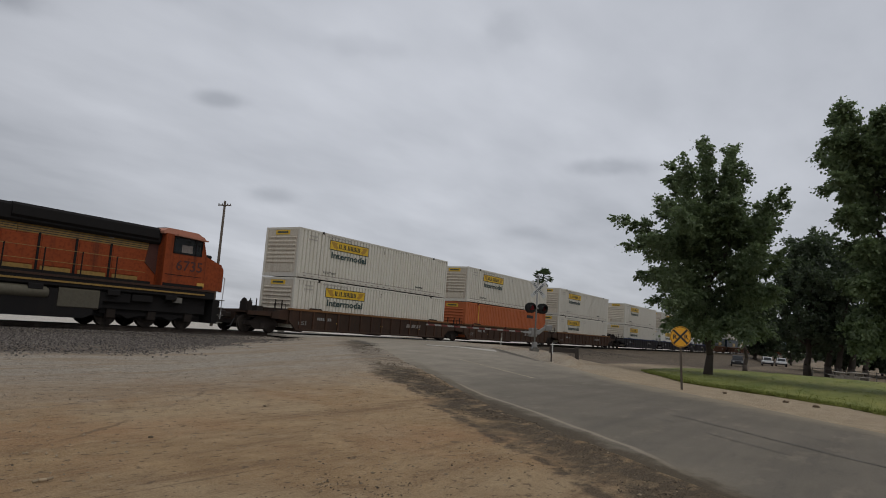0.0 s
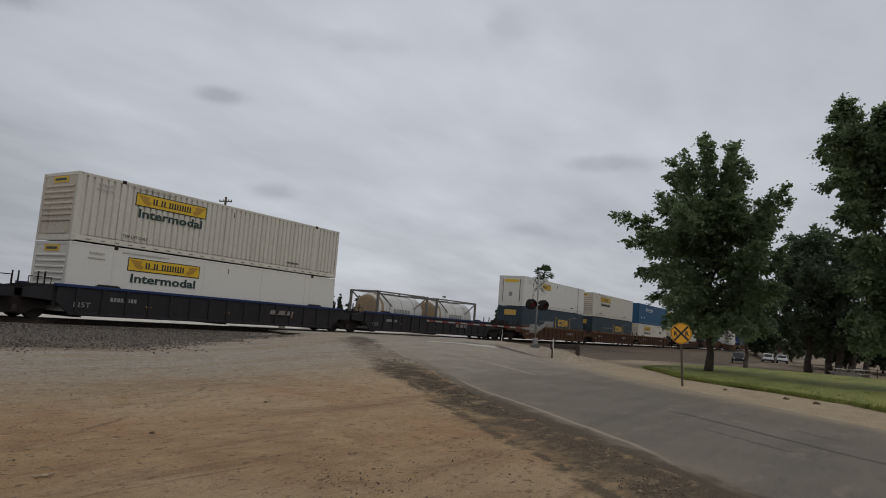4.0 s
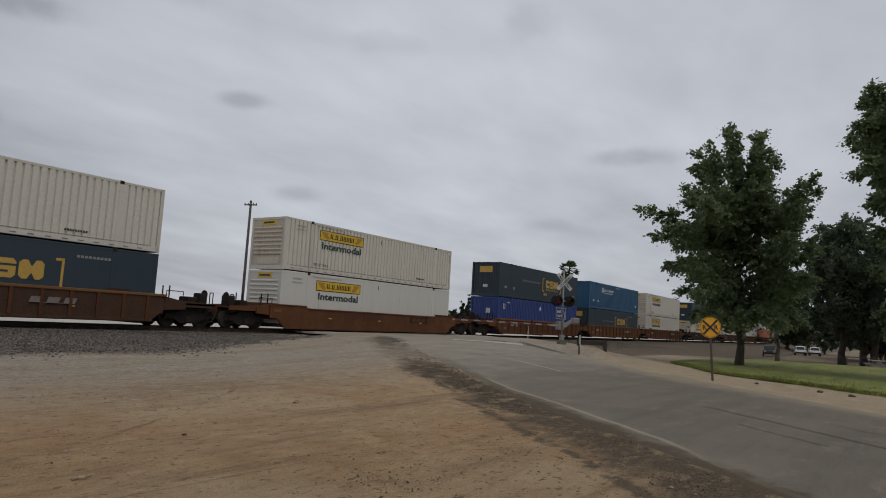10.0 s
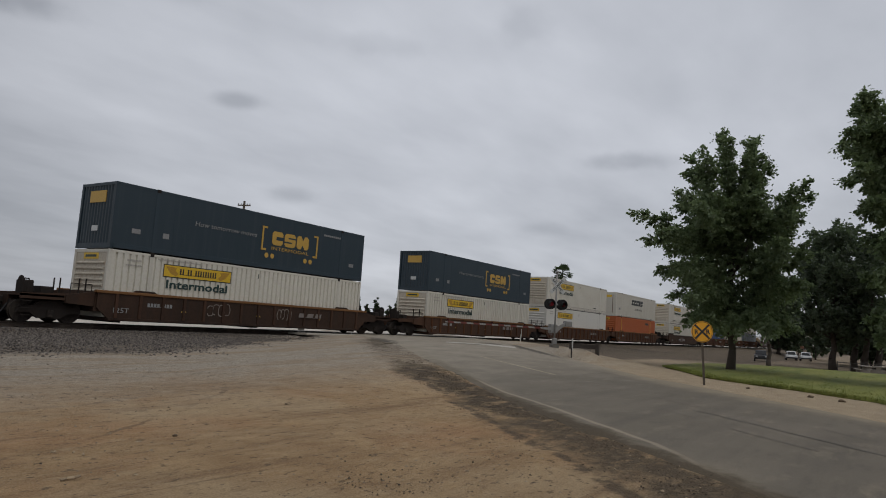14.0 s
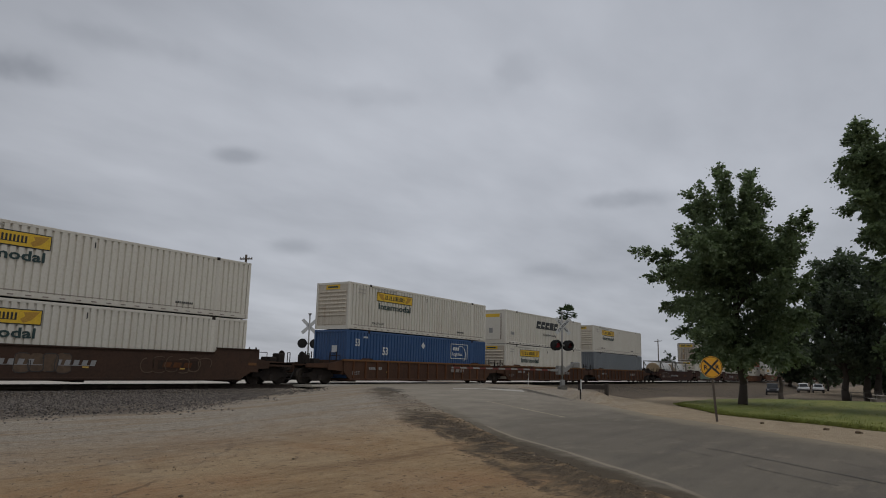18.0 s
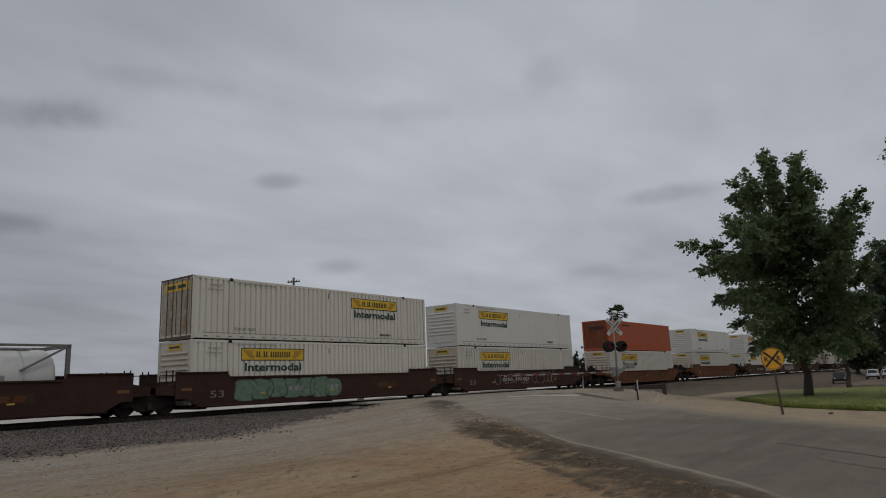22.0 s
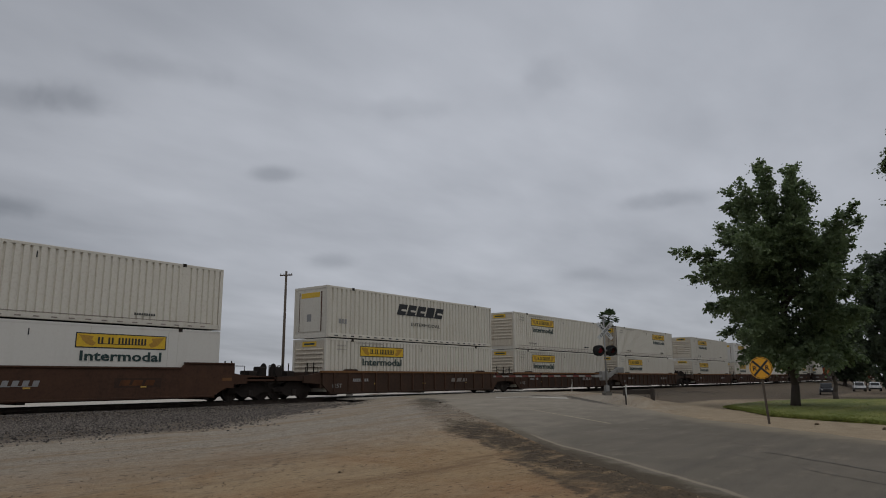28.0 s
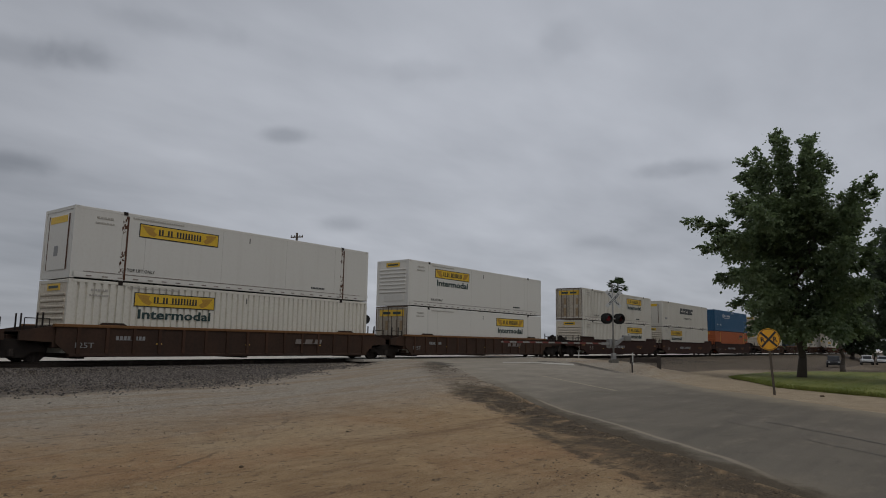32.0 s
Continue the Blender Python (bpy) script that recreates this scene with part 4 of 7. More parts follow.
def corrugated(y_in, y_out, pitch, flat_run=0.55, x0=0.12, x1=CL - 0.12, z0=0.2, z1=CH - 0.1):
    """A sheet of upright ribs."""
    sh = Shape()
    n = int((x1 - x0) / pitch)
    w = (x1 - x0) / n
    pts = []
    for k in range(n):
        a = x0 + k * w
        pts += [(a, y_out), (a + w * flat_run * 1.15, y_out), (a + w * (flat_run * 1.15 + 0.09), y_in), (a + w * 0.91, y_in)]
    pts.append((x1, y_out))
    v = [(x, y, z) for x, y in pts for z in (z0, z1)]
    sh.add(v, [(2 * k, 2 * k + 2, 2 * k + 3, 2 * k + 1) for k in range(len(pts) - 1)])
    return sh


def left_end(c, style, mat):
    """The end wall that leads as the train runs."""
    if style == "louvre":
        if mat == "white_paint":
            mat = "stained_white"
        part("end_wall", Shape().box(0.03, 0.08, -1.2, 1.2, 0.2, CH - 0.1), mat, c)
        for k in range(7):
            z = 0.76 + 0.235 * k
            part("louvre", Shape().prism([(0.032, z), (-0.02, z + 0.05), (-0.02, z + 0.10), (0.032, z + 0.13)], -1.08, 1.08), mat, c)
        part("end_plate", Shape().box(0.005, 0.03, -0.55, 0.55, CH - 0.42, CH - 0.16), "decal_yellow", c, "yellow name plate")
        part("letter_bar", Shape().box(0.0, 0.01, -0.42, 0.42, CH - 0.34, CH - 0.24), "decal_green", c)
        part("lower_hatch", Shape().box(0.0, 0.03, -0.9, 0.7, 0.28, 0.64, cut=0.01), mat, c, "steel hatch with scuffed edges")
    elif style == "doors":
        for y0, y1 in ((-1.18, -0.01), (0.01, 1.18)):
            d = part("door", Shape().box(0.03, 0.08, y0, y1, 0.14, CH - 0.08), "door_dirty", c, "grimy off-white steel door")
            for f in (0.22, 0.62):
                y = y0 + (y1 - y0) * f
                part("lock_bar", Shape().tube((0.0, y, 0.15), (0.0, y, CH - 0.08), 0.02, n=8), "door_edge", d, "grimy lock bar")
            for z, w in ((0.35, 0.5), (1.35, 0.42)):
                part("grime", Shape().box(0.024, 0.03, y0 + 0.3, y0 + 0.3 + w * 0.5, z, z + w * 1.4), "door_grime", d, "brown rubbed grime")
        part("end_plate", Shape().box(0.01, 0.03, -1.0, 1.0, CH - 0.62, CH - 0.22), "decal_yellow", c, "yellow name plate across both doors")
        part("letter_bar", Shape().box(0.004, 0.012, -0.75, -0.1, CH - 0.50, CH - 0.34), "decal_green", c)
        part("letter_bar", Shape().box(0.004, 0.012, 0.1, 0.75, CH - 0.50, CH - 0.34), "decal_green", c)
        part("door_seam", Shape().box(0.015, 0.04, -0.012, 0.012, 0.2, CH - 0.1), "shadow_gap", c)
        sh = Shape().box(-0.012, 0.06, -1.3, 1.3, CH - 0.08, CH).box(-0.012, 0.06, -1.3, 1.3, 0, 0.14).box(-0.012, 0.06, -1.3, -1.24, 0.2, CH - 0.13).box(-0.012, 0.06, 1.24, 1.3, 0.2, CH - 0.13)
        part("door_frame", sh, "door_edge", c, "dark rusty door frame")
    elif style == "flat":
        part("end_wall", Shape().box(0.03, 0.08, -1.2, 1.2, 0.2, CH - 0.1), mat, c)
        part("end_panel", Shape().box(0.0, 0.03, -0.85, 0.85, 0.35, CH - 0.3, cut=0.015), mat, c, "raised panel with dark edges")
        sh = Shape().box(-0.006, 0.02, -0.9, -0.85, 0.35, CH - 0.3).box(-0.006, 0.02, 0.85, 0.9, 0.35, CH - 0.3)
        part("panel_edge", sh, "rust_stain", c)
        part("end_plate", Shape().box(-0.008, 0.01, -0.75, 0.75, CH - 0.62, CH - 0.34), "decal_yellow" if mat != "white_swift" else "decal_grey", c)
        part("data_plate", Shape().box(-0.008, 0.01, -0.1, 0.25, 0.9, 1.3), "decal_grey", c)
    else:
        sh = Shape()
        n = 11
        fold = [(0.08, -1.2)]
        for k in range(n):
            y = -1.2 + 2.4 * k / n
            fold += [(0.03, y + 0.05), (0.03, y + 0.13), (0.08, y + 0.18), (0.08, y + 2.4 / n)]
        sh.add([(x, y, z) for x, y in fold for z in (0.2, CH - 0.1)], [(2 * k, 2 * k + 2, 2 * k + 3, 2 * k + 1) for k in range(len(fold) - 1)])
        part("end_wall", sh, mat, c)
        if style == "gold":
            part("end_plate", Shape().box(0.0, 0.03, -0.6, 0.6, CH - 0.85, CH - 0.35), "decal_gold", c, "gold name plate")
            part("data_plate", Shape().box(0.01, 0.03, -0.2, 0.25, 0.75, 0.98), "decal_white", c)
        if style == "numbers":
            part("mark", Shape().box(0.0, 0.03, -0.55, -0.15, 1.5, 1.9), "decal_white", c)


def build_container(kind):
    mat, ribbed, end, label = {
        "ribbed": ("white_paint", 0.30, "louvre", "off-white ribbed freight container with a yellow name panel"),
        "ribbed_doors": ("white_paint", 0.30, "doors", "off-white ribbed freight container with its doors leading"),
        "lower_doors": ("clean_white", 0, "doors", "white freight container with yellow door plate, doors leading"),
        "lower_far": ("white_paint", 0.30, "louvre", "off-white container with its name panel toward the rear"),
        "smooth": ("clean_white", 0, "louvre", "clean white plate-sided freight container with yellow name panel"),
        "smooth_old": ("clean_white", 0, "flat", "white plate-sided container with rusty lifting posts"),
        "smooth_plain": ("clean_white", 0, "louvre", "white smooth container with only a yellow name panel"),
        "navy": ("navy_paint", 0, "gold", "dark navy freight container with gold marks and brackets"),
        "navy_dots": ("navy_paint", 0, "gold", "dark navy container with gold brackets and round gold dots"),
        "royal": ("royal_blue", 0.30, "numbers", "royal blue freight container with white framed mark"),
        "cobalt": ("cobalt_blue", 0.30, "numbers", "cobalt blue freight container with white numbers and framed mark"),
        "sky": ("sky_blue", 0.30, "plain", "bright blue ribbed freight container with white marks"),
        "orange": ("orange_paint", 0.30, "louvre_orange", "bright orange freight container with dark name bars"),
        "rust_orange": ("red_orange", 0, "plain", "dark red-orange freight container with streaky sides"),
        "striped": ("white_paint", 0.34, "flat", "off-white container with slanted dark marks"),
        "grey": ("grey_paint", 0.34, "plain", "plain slate-grey freight container"),
    }[kind]
    c = thing("freight_container", label, "container", "containers on the train")
    for y_in, y_out in ((-1.252, -1.325), (1.252, 1.325)):
        if ribbed:
            part("side_panel", corrugated(y_in, y_out, ribbed), mat, c)
        else:
            sh = Shape().box(0.1, CL - 0.1, min(y_in, y_out), max(y_in, y_out), 0.2, CH - 0.1)
            part("side_panel", sh, mat, c)
            for x in (2.9, 6.6, 10.3, 13.6) if y_out < 0 else ():
                part("panel_seam", Shape().box(x, x + 0.012, y_out - 0.003 if y_out < 0 else y_out - 0.005, y_out + 0.005 if y_out < 0 else y_out + 0.003, 0.2, CH - 0.1), "mark_faint" if mat == "clean_white" else mat, c)
    part("roof", Shape().box(0.02, CL - 0.02, -1.27, 1.27, CH - 0.08, CH - 0.015, cut=0.02), mat, c)
    part("far_end", Shape().box(CL - 0.08, CL - 0.03, -1.2, 1.2, 0.02, CH - 0.1), mat, c)
    for y0, y1 in ((-1.33, -1.2), (1.2, 1.33)):
        part("top_rail", Shape().box(0.1, CL - 0.1, y0, y1, CH - 0.12, CH, cut=0.015), mat, c)
        if y0 < 0:
            part("bottom_rail", Shape().box(0.1, CL - 0.1, y0, y1, 0.03, 0.24, cut=0.015), mat, c)
        for x in (0.0, CL - 0.16) if y0 < 0 else (0.0,):
            part("corner_post", Shape().box(x, x + 0.16, y0, y1, 0.0, CH, cut=0.01), mat, c)
        for x in (1.9, 14.05) if y0 < 0 else ():
            part("lifting_post", Shape().box(x, x + 0.17, y0 - 0.006 if y0 < 0 else y0, y1 if y0 < 0 else y1 + 0.006, 0.03, CH - 0.13), mat, c)
            part("lifting_casting", Shape().box(x, x + 0.18, y0 - 0.012 if y0 < 0 else y0, y1 if y0 < 0 else y1 + 0.012, CH - 0.13, CH + 0.012), "truck_steel", c, "dark steel lifting casting")
    part("end_sill", Shape().box(0.01, 0.11, -1.2, 1.2, 0.0, 0.22, cut=0.01), mat, c)
    part("end_header", Shape().box(0.01, 0.11, -1.2, 1.2, CH - 0.13, CH - 0.005, cut=0.01), mat, c)
    part("floor", Shape().box(0.2, CL - 0.2, -1.24, 1.24, 0.03, 0.08), "shadow_gap", c)
    for x in (1.85, 14.0):
        part("stack_lock", Shape().box(x, x + 0.25, -1.33, 1.33, -0.045, 0.035), "truck_steel", c, "dark lock between stacked containers")
    if kind == "rust_orange":
        left_end(c, end, "orange_end")
    elif end == "louvre_orange":
        left_end(c, "louvre", mat)
    else:
        left_end(c, end, mat)
    if kind in ("ribbed", "ribbed_doors", "lower_doors", "lower_far", "smooth", "smooth_plain", "smooth_old"):
        far = kind in ("ribbed_doors", "lower_doors", "lower_far")
        a = 9.75 if far else 2.6
        p = plate(c, "name_panel", a, a + 3.75, 1.90, 2.48, "decal_black", "yellow panel with a dark border", -1.337)
        plate(p, "panel_face", a + 0.04, a + 3.71, 1.94, 2.44, "decal_yellow", y=-1.341)
        w = Shape()
        for e, d in ((a + 0.06, 1), (a + 3.69, -1)):
            w.prism([(e + d * q, z) for q, z in ((0.05, 2.40), (0.62, 2.36), (0.55, 2.22), (0.72, 2.10), (0.6, 1.97), (0.35, 2.06), (0.2, 2.2))], -1.3455, -1.341)
        part("panel_wing", w, "decal_wing", p, "darker ornament at both ends", kind="stuff")
        bars(p, a + 0.85, a + 2.85, 2.06, 2.33, 15, "decal_black", y=-1.346, gap=0.45, skip=(2, 5))
        if kind not in ("smooth_old", "smooth_plain"):
            fit_letters(c, "Intermodal", a + 0.2, a + 3.57, 1.42, 0.36, "decal_green", bold=0.025)
        fit_letters(c, "TOP LIFT ONLY", 2.2, 3.4, 0.42, 0.13, "decal_black")
        bars(c, 12.0, 12.9, 0.44, 0.53, 9, "decal_black", gap=0.4)
        bars(c, 0.85, 1.5, 2.42, 2.5, 5, "mark_faint")
        bars(c, 0.8, 1.55, 2.22, 2.28, 7, "mark_faint")
        bars(c, 2.3, 4.6, 2.62, 2.68, 22, "mark_faint")
        plate(c, "tick_mark", 8.05, 8.09, 2.3, 2.55, "decal_black")
        plate(c, "seam_line", 0.5, 15.6, 0.272, 0.297, "graffiti_dim")
        sh = Shape()
        for k in range(24):
            sh.box(0.6 + k * 0.63, 0.82 + k * 0.63, -1.34, -1.32, 0.10, 0.145)
        part("rail_slot", sh, "graffiti_dim", c, kind="stuff")
    if kind == "smooth_old":
        for x, n in ((1.88, 4), (14.02, 5)):
            sh = Shape()
            random.seed(n)
            sh.box(x + 0.19, x + 0.27, -1.34, -1.32, 0.05, CH - 0.15)
            for k in range(46):
                z = random.choice((random.uniform(0.1, 1.2), random.uniform(1.9, CH - 0.2)))
                q = x + random.uniform(-0.02, 0.2)
                w, h = random.uniform(0.015, 0.07), random.uniform(0.03, 0.2)
                sh.add([(q, -1.342, z), (q + w, -1.342, z + h * 0.3), (q + w * 0.8, -1.342, z + h), (q - w * 0.2, -1.342, z + h * 0.7)], [(0, 1, 2, 3)])
            part("rust_streak", sh, "rust_stain", c, "flaking rust on the post", kind="stuff")
    if kind in ("navy", "navy_dots"):
        for x, d in ((8.1, 1), (12.1, -1)):
            sh = Shape().box(x - 0.05, x + 0.05, -1.345, -1.32, 0.95, 2.2).box(min(x, x + 0.28 * d), max(x, x + 0.28 * d), -1.345, -1.32, 2.1, 2.2).box(min(x, x + 0.28 * d), max(x, x + 0.28 * d), -1.345, -1.32, 0.95, 1.05)
            part("bracket_mark", sh, "decal_gold", c)
        for k, (x0, x1) in enumerate(((8.75, 9.5), (9.62, 10.42), (10.52, 11.42))):
            z0, z1 = 1.30, 2.02
            sh = Shape().prism([(x0, z0 + 0.12), (x0 + 0.12, z0), (x1 - 0.12, z0), (x1, z0 + 0.12), (x1, z1 - 0.12), (x1 - 0.12, z1), (x0 + 0.12, z1), (x0, z1 - 0.12)], -1.345, -1.32)
            b = part("mark_block", sh, "decal_gold", c, "gold block")
            if k == 0:
                plate(b, "mark_notch", x0 + 0.28, x1 + 0.01, z0 + 0.27, z1 - 0.27, mat, y=-1.35)
            elif k == 1:
                plate(b, "mark_notch", x0 + 0.26, x1 + 0.01, z0 + 0.44, z0 + 0.52, mat, y=-1.35)
                plate(b, "mark_notch", x0 - 0.01, x1 - 0.26, z0 + 0.20, z0 + 0.28, mat, y=-1.35)
            else:
                part("mark_notch", Shape().prism([(x0 + 0.3, z1 + 0.01), (x0 + 0.45, z0 + 0.48), (x1 - 0.3, z1 + 0.01)], -1.35, -1.32), mat, b)
                part("mark_notch", Shape().prism([(x0 + 0.3, z0 - 0.01), (x1 - 0.3, z0 - 0.01), (x0 + 0.45, z0 + 0.24)], -1.35, -1.32), mat, b)
        fit_letters(c, "How tomorrow moves", 4.0, 7.7, 1.55, 0.22, "decal_grey", slant=0.1)
        bars(c, 12.6, 14.0, 2.3, 2.4, 9, "decal_grey")
        if kind == "navy_dots":
            fit_letters(c, "INTERMODAL", 8.75, 11.45, 1.03, 0.17, "decal_gold")
            for x in (8.45, 8.85, 11.25, 11.65):
                part("dot_mark", Shape().lathe([(0, 0.13), (0.02, 0.13)], (x, -1.345, 0.70), (0, 1, 0), 14), "decal_gold", c)
            plate(c, "mark", 0.9, 1.3, 0.75, 0.95, "decal_grey"), plate(c, "mark", 2.4, 2.7, 0.72, 0.95, "decal_grey"), plate(c, "mark", 14.9, 15.3, 0.75, 0.95, "decal_grey")
    if kind in ("royal", "cobalt"):
        sh = Shape()
        for x0, x1, z0, z1 in ((11.2, 13.5, 1.42, 1.47), (11.2, 13.5, 2.45, 2.5), (11.2, 11.25, 1.42, 2.5), (13.45, 13.5, 1.42, 2.5)):
            sh.box(x0, x1, -1.345, -1.32, z0, z1)
        part("mark_frame", sh, "decal_white", c, "thin white frame")
        bars(c, 11.5, 12.3, 2.02, 2.25, 3, "decal_white", slant=0.15)
        fit_letters(c, "Logistics", 11.4, 12.75, 1.66, 0.22, "decal_white", bold=0.02)
        sh = Shape()
        for k in range(14):
            a0, a1 = radians(115 - 165 * k / 14), radians(115 - 165 * (k + 1) / 14)
            sh.add([(12.55 + 0.72 * math.cos(a), -1.345, 1.75 + 0.62 * math.sin(a)) for a in (a0, a1)] + [(12.55 + 0.62 * math.cos(a), -1.345, 1.75 + 0.58 * math.sin(a)) for a in (a1, a0)], [(0, 1, 2, 3)])
        part("arc_mark", sh, "decal_white", c)
        part("diamond_mark", Shape().prism([(7.76, 1.97), (7.98, 2.19), (7.76, 2.41), (7.54, 2.19)], -1.345, -1.32), "decal_white", c)
        fit_letters(c, "53", 0.75, 1.15, 1.9, 0.42, "decal_white", bold=0.03)
        bars(c, 1.5, 1.9, 2.4, 2.5, 3, "decal_white")
        if kind == "cobalt":
            fit_letters(c, "53", 3.35, 3.9, 1.45, 0.46, "decal_white", bold=0.03)
    if kind == "sky":
        part("ring_mark", Shape().lathe([(0, 0.30), (0.02, 0.30)], (3.85, -1.345, 2.1), (0, 1, 0), 6), "decal_white", c)
        part("ring_core", Shape().lathe([(0, 0.13), (0.02, 0.13)], (3.85, -1.35, 2.1), (0, 1, 0), 6), mat, c)
        bars(c, 4.3, 7.2, 2.0, 2.24, 11, "decal_white", skip=(2, 4))
        bars(c, 4.3, 7.0, 1.78, 1.86, 18, "decal_white")
        bars(c, 2.4, 2.75, 0.75, 0.95, 2, "decal_white"), bars(c, 1.0, 1.4, 0.75, 0.95, 2, "decal_white"), bars(c, 14.9, 15.3, 0.7, 0.95, 2, "decal_white"), bars(c, 8.0, 9.2, 2.55, 2.62, 9, "decal_white")
    if kind == "orange":
        bars(c, 11.7, 13.1, 2.15, 2.42, 9, "decal_black", gap=0.15)
        plate(c, "post_stripe", 2.15, 2.2, 0.2, CH - 0.15, "decal_yellow"), plate(c, "post_stripe", 13.9, 13.95, 0.2, CH - 0.15, "decal_yellow")
    if kind == "rust_orange":
        bars(c, 3.4, 5.15, 2.36, 2.52, 9, "decal_black", gap=0.15)
        for x in (1.72, 1.93, 2.16, 13.72, 13.98, 14.26):
            plate(c, "rubbed_post", x, x + 0.11, 0.25 + 0.2 * (x * 7 % 1), CH - 0.16, "orange_stain", "pale rubbed post")
        part("end_plate", Shape().box(0.006, 0.026, -0.9, 0.7, CH - 0.85, CH - 0.55), "number_brown", c, "dark mark")
    if kind == "striped":
        bars(c, 5.75, 10.2, 1.62, 2.28, 5, "decal_black", slant=0.35, gap=0.16)
        for x in (6.15, 7.05, 8.0, 9.75):
            plate(c, "mark_notch", x, x + 0.5, 1.86, 1.98, mat, y=-1.347)
        fit_letters(c, "INTERMODAL", 7.1, 10.0, 1.0, 0.2, "decal_black")
        bars(c, 0.9, 1.5, 0.8, 1.05, 3, "decal_grey")
        sh = Shape()
        for k in range(24):
            sh.box(0.6 + k * 0.63, 0.85 + k * 0.63, -1.34, -1.32, 0.1, 0.15)
        part("rail_slot", sh, "shadow_gap", c, kind="stuff")
    return c


def build_tank():
    c = thing("tank_container", "white cylindrical tank in a grey steel frame", "tank container", "tanks on the train")
    L, W, H = 6.06, 2.44, 2.55
    sh = Shape()
    for x in (0, L - 0.14):
        for y in (-W / 2, W / 2 - 0.14):
            part("frame_post", Shape().box(x, x + 0.14, y, y + 0.14, 0, H), "loco_grey", c, "grey steel post")
        part("frame_beam", Shape().box(x, x + 0.14, -W / 2, W / 2, H - 0.12, H), "loco_grey", c)
        part("frame_beam", Shape().box(x, x + 0.14, -W / 2, W / 2, 0, 0.14), "loco_grey", c)
    for y in (-W / 2, W / 2 - 0.1):
        part("bottom_rail", Shape().box(0.14, L - 0.14, y, y + 0.1, 0, 0.13), "loco_grey", c)
        part("top_rail", Shape().box(0.14, L - 0.14, y, y + 0.08, H - 0.09, H), "loco_grey", c)
        part("brace", Shape().tube((0.14, y + 0.05, H - 0.1), (1.7, y + 0.05, H * 0.62), 0.045, n=6), "loco_grey", c)
        part("brace", Shape().tube((L - 0.14, y + 0.05, H - 0.1), (L - 1.7, y + 0.05, H * 0.62), 0.045, n=6), "loco_grey", c)
    part("tank_shell", Shape().lathe([(0, 0.2), (0.03, 0.7), (0.14, 1.0), (0.32, 1.12), (5.2, 1.12), (5.38, 1.0), (5.49, 0.7), (5.52, 0.2)], (0.27, 0, 1.28), (1, 0, 0), 28), "tank_white", c, "white insulated tank shell", soft=True)
    part("end_dome", Shape().lathe([(0, 0.19), (0.03, 0.69), (0.14, 0.99), (0.34, 1.125), (0.60, 1.128)], (0.262, 0, 1.28), (1, 0, 0), 28), "door_grime", c, "brown stained end of the tank", soft=True)
    for x in (1.5, 3.0, 4.5):
        part("band", Shape().lathe([(0, 1.135), (0.06, 1.135)], (x, 0, 1.28), (1, 0, 0), 28), "aluminium", c)
    part("walkway", Shape().box(1.0, 5.0, -0.35, 0.35, 2.42, 2.46), "aluminium", c, "perforated walkway on top")
    part("manhole", Shape().lathe([(0, 0.3), (0.12, 0.3), (0.16, 0.2)], (3.0, 0.0, 2.38), (0, 0, 1), 14), "tank_white", c)
    bars(c, 2.0, 3.9, 1.15, 1.42, 6, "decal_grey", y=-1.135)
    return c


# ---- well cars ----
def build_truck(parent, x, name="truck"):
    """A two-axle truck with its frame, wheels, axles and springs; x is its middle."""
    t = part(name, Shape().prism([(x - 1.3, 0.42), (x - 1.25, 0.86), (x + 1.25, 0.86), (x + 1.3, 0.42), (x + 0.45, 0.22), (x - 0.45, 0.22)], -0.66, 0.66), "truck_steel", parent, "dark two-axle truck")
    for y in (-1.02, 1.02):
        pts = [(x - 1.22, 0.40), (x - 1.15, 0.62), (x - 0.62, 0.66), (x - 0.42, 0.86), (x + 0.42, 0.86), (x + 0.62, 0.66), (x + 1.15, 0.62), (x + 1.22, 0.40),
               (x + 0.72, 0.38), (x + 0.42, 0.18), (x - 0.42, 0.18), (x - 0.72, 0.38)]
        part("side_frame", Shape().prism(pts, y - 0.07, y + 0.07), "truck_steel", t)
        if y < 0:
            part("spring", Shape().tube((x, y - 0.09, 0.24), (x, y - 0.09, 0.5), 0.14, n=10), "wheel_steel", t)
    for dx in (-0.89, 0.89):
        part("axle", Shape().tube((x + dx, -0.95, 0.46), (x + dx, 0.95, 0.46), 0.08, n=8), "truck_steel", t)
        for y in (-0.755, 0.755):
            s = 1 if y > 0 else -1
            part("wheel", Shape().lathe([(0, 0.12), (0.0, 0.36), (0.0, 0.46), (0.10, 0.46), (0.105, 0.49), (0.13, 0.49), (0.135, 0.36), (0.10, 0.12)], (x + dx, y + 0.065 * s, 0.0 + 0.465), (0, -s, 0), 20), "wheel_steel", t, "steel wheel")
    return t


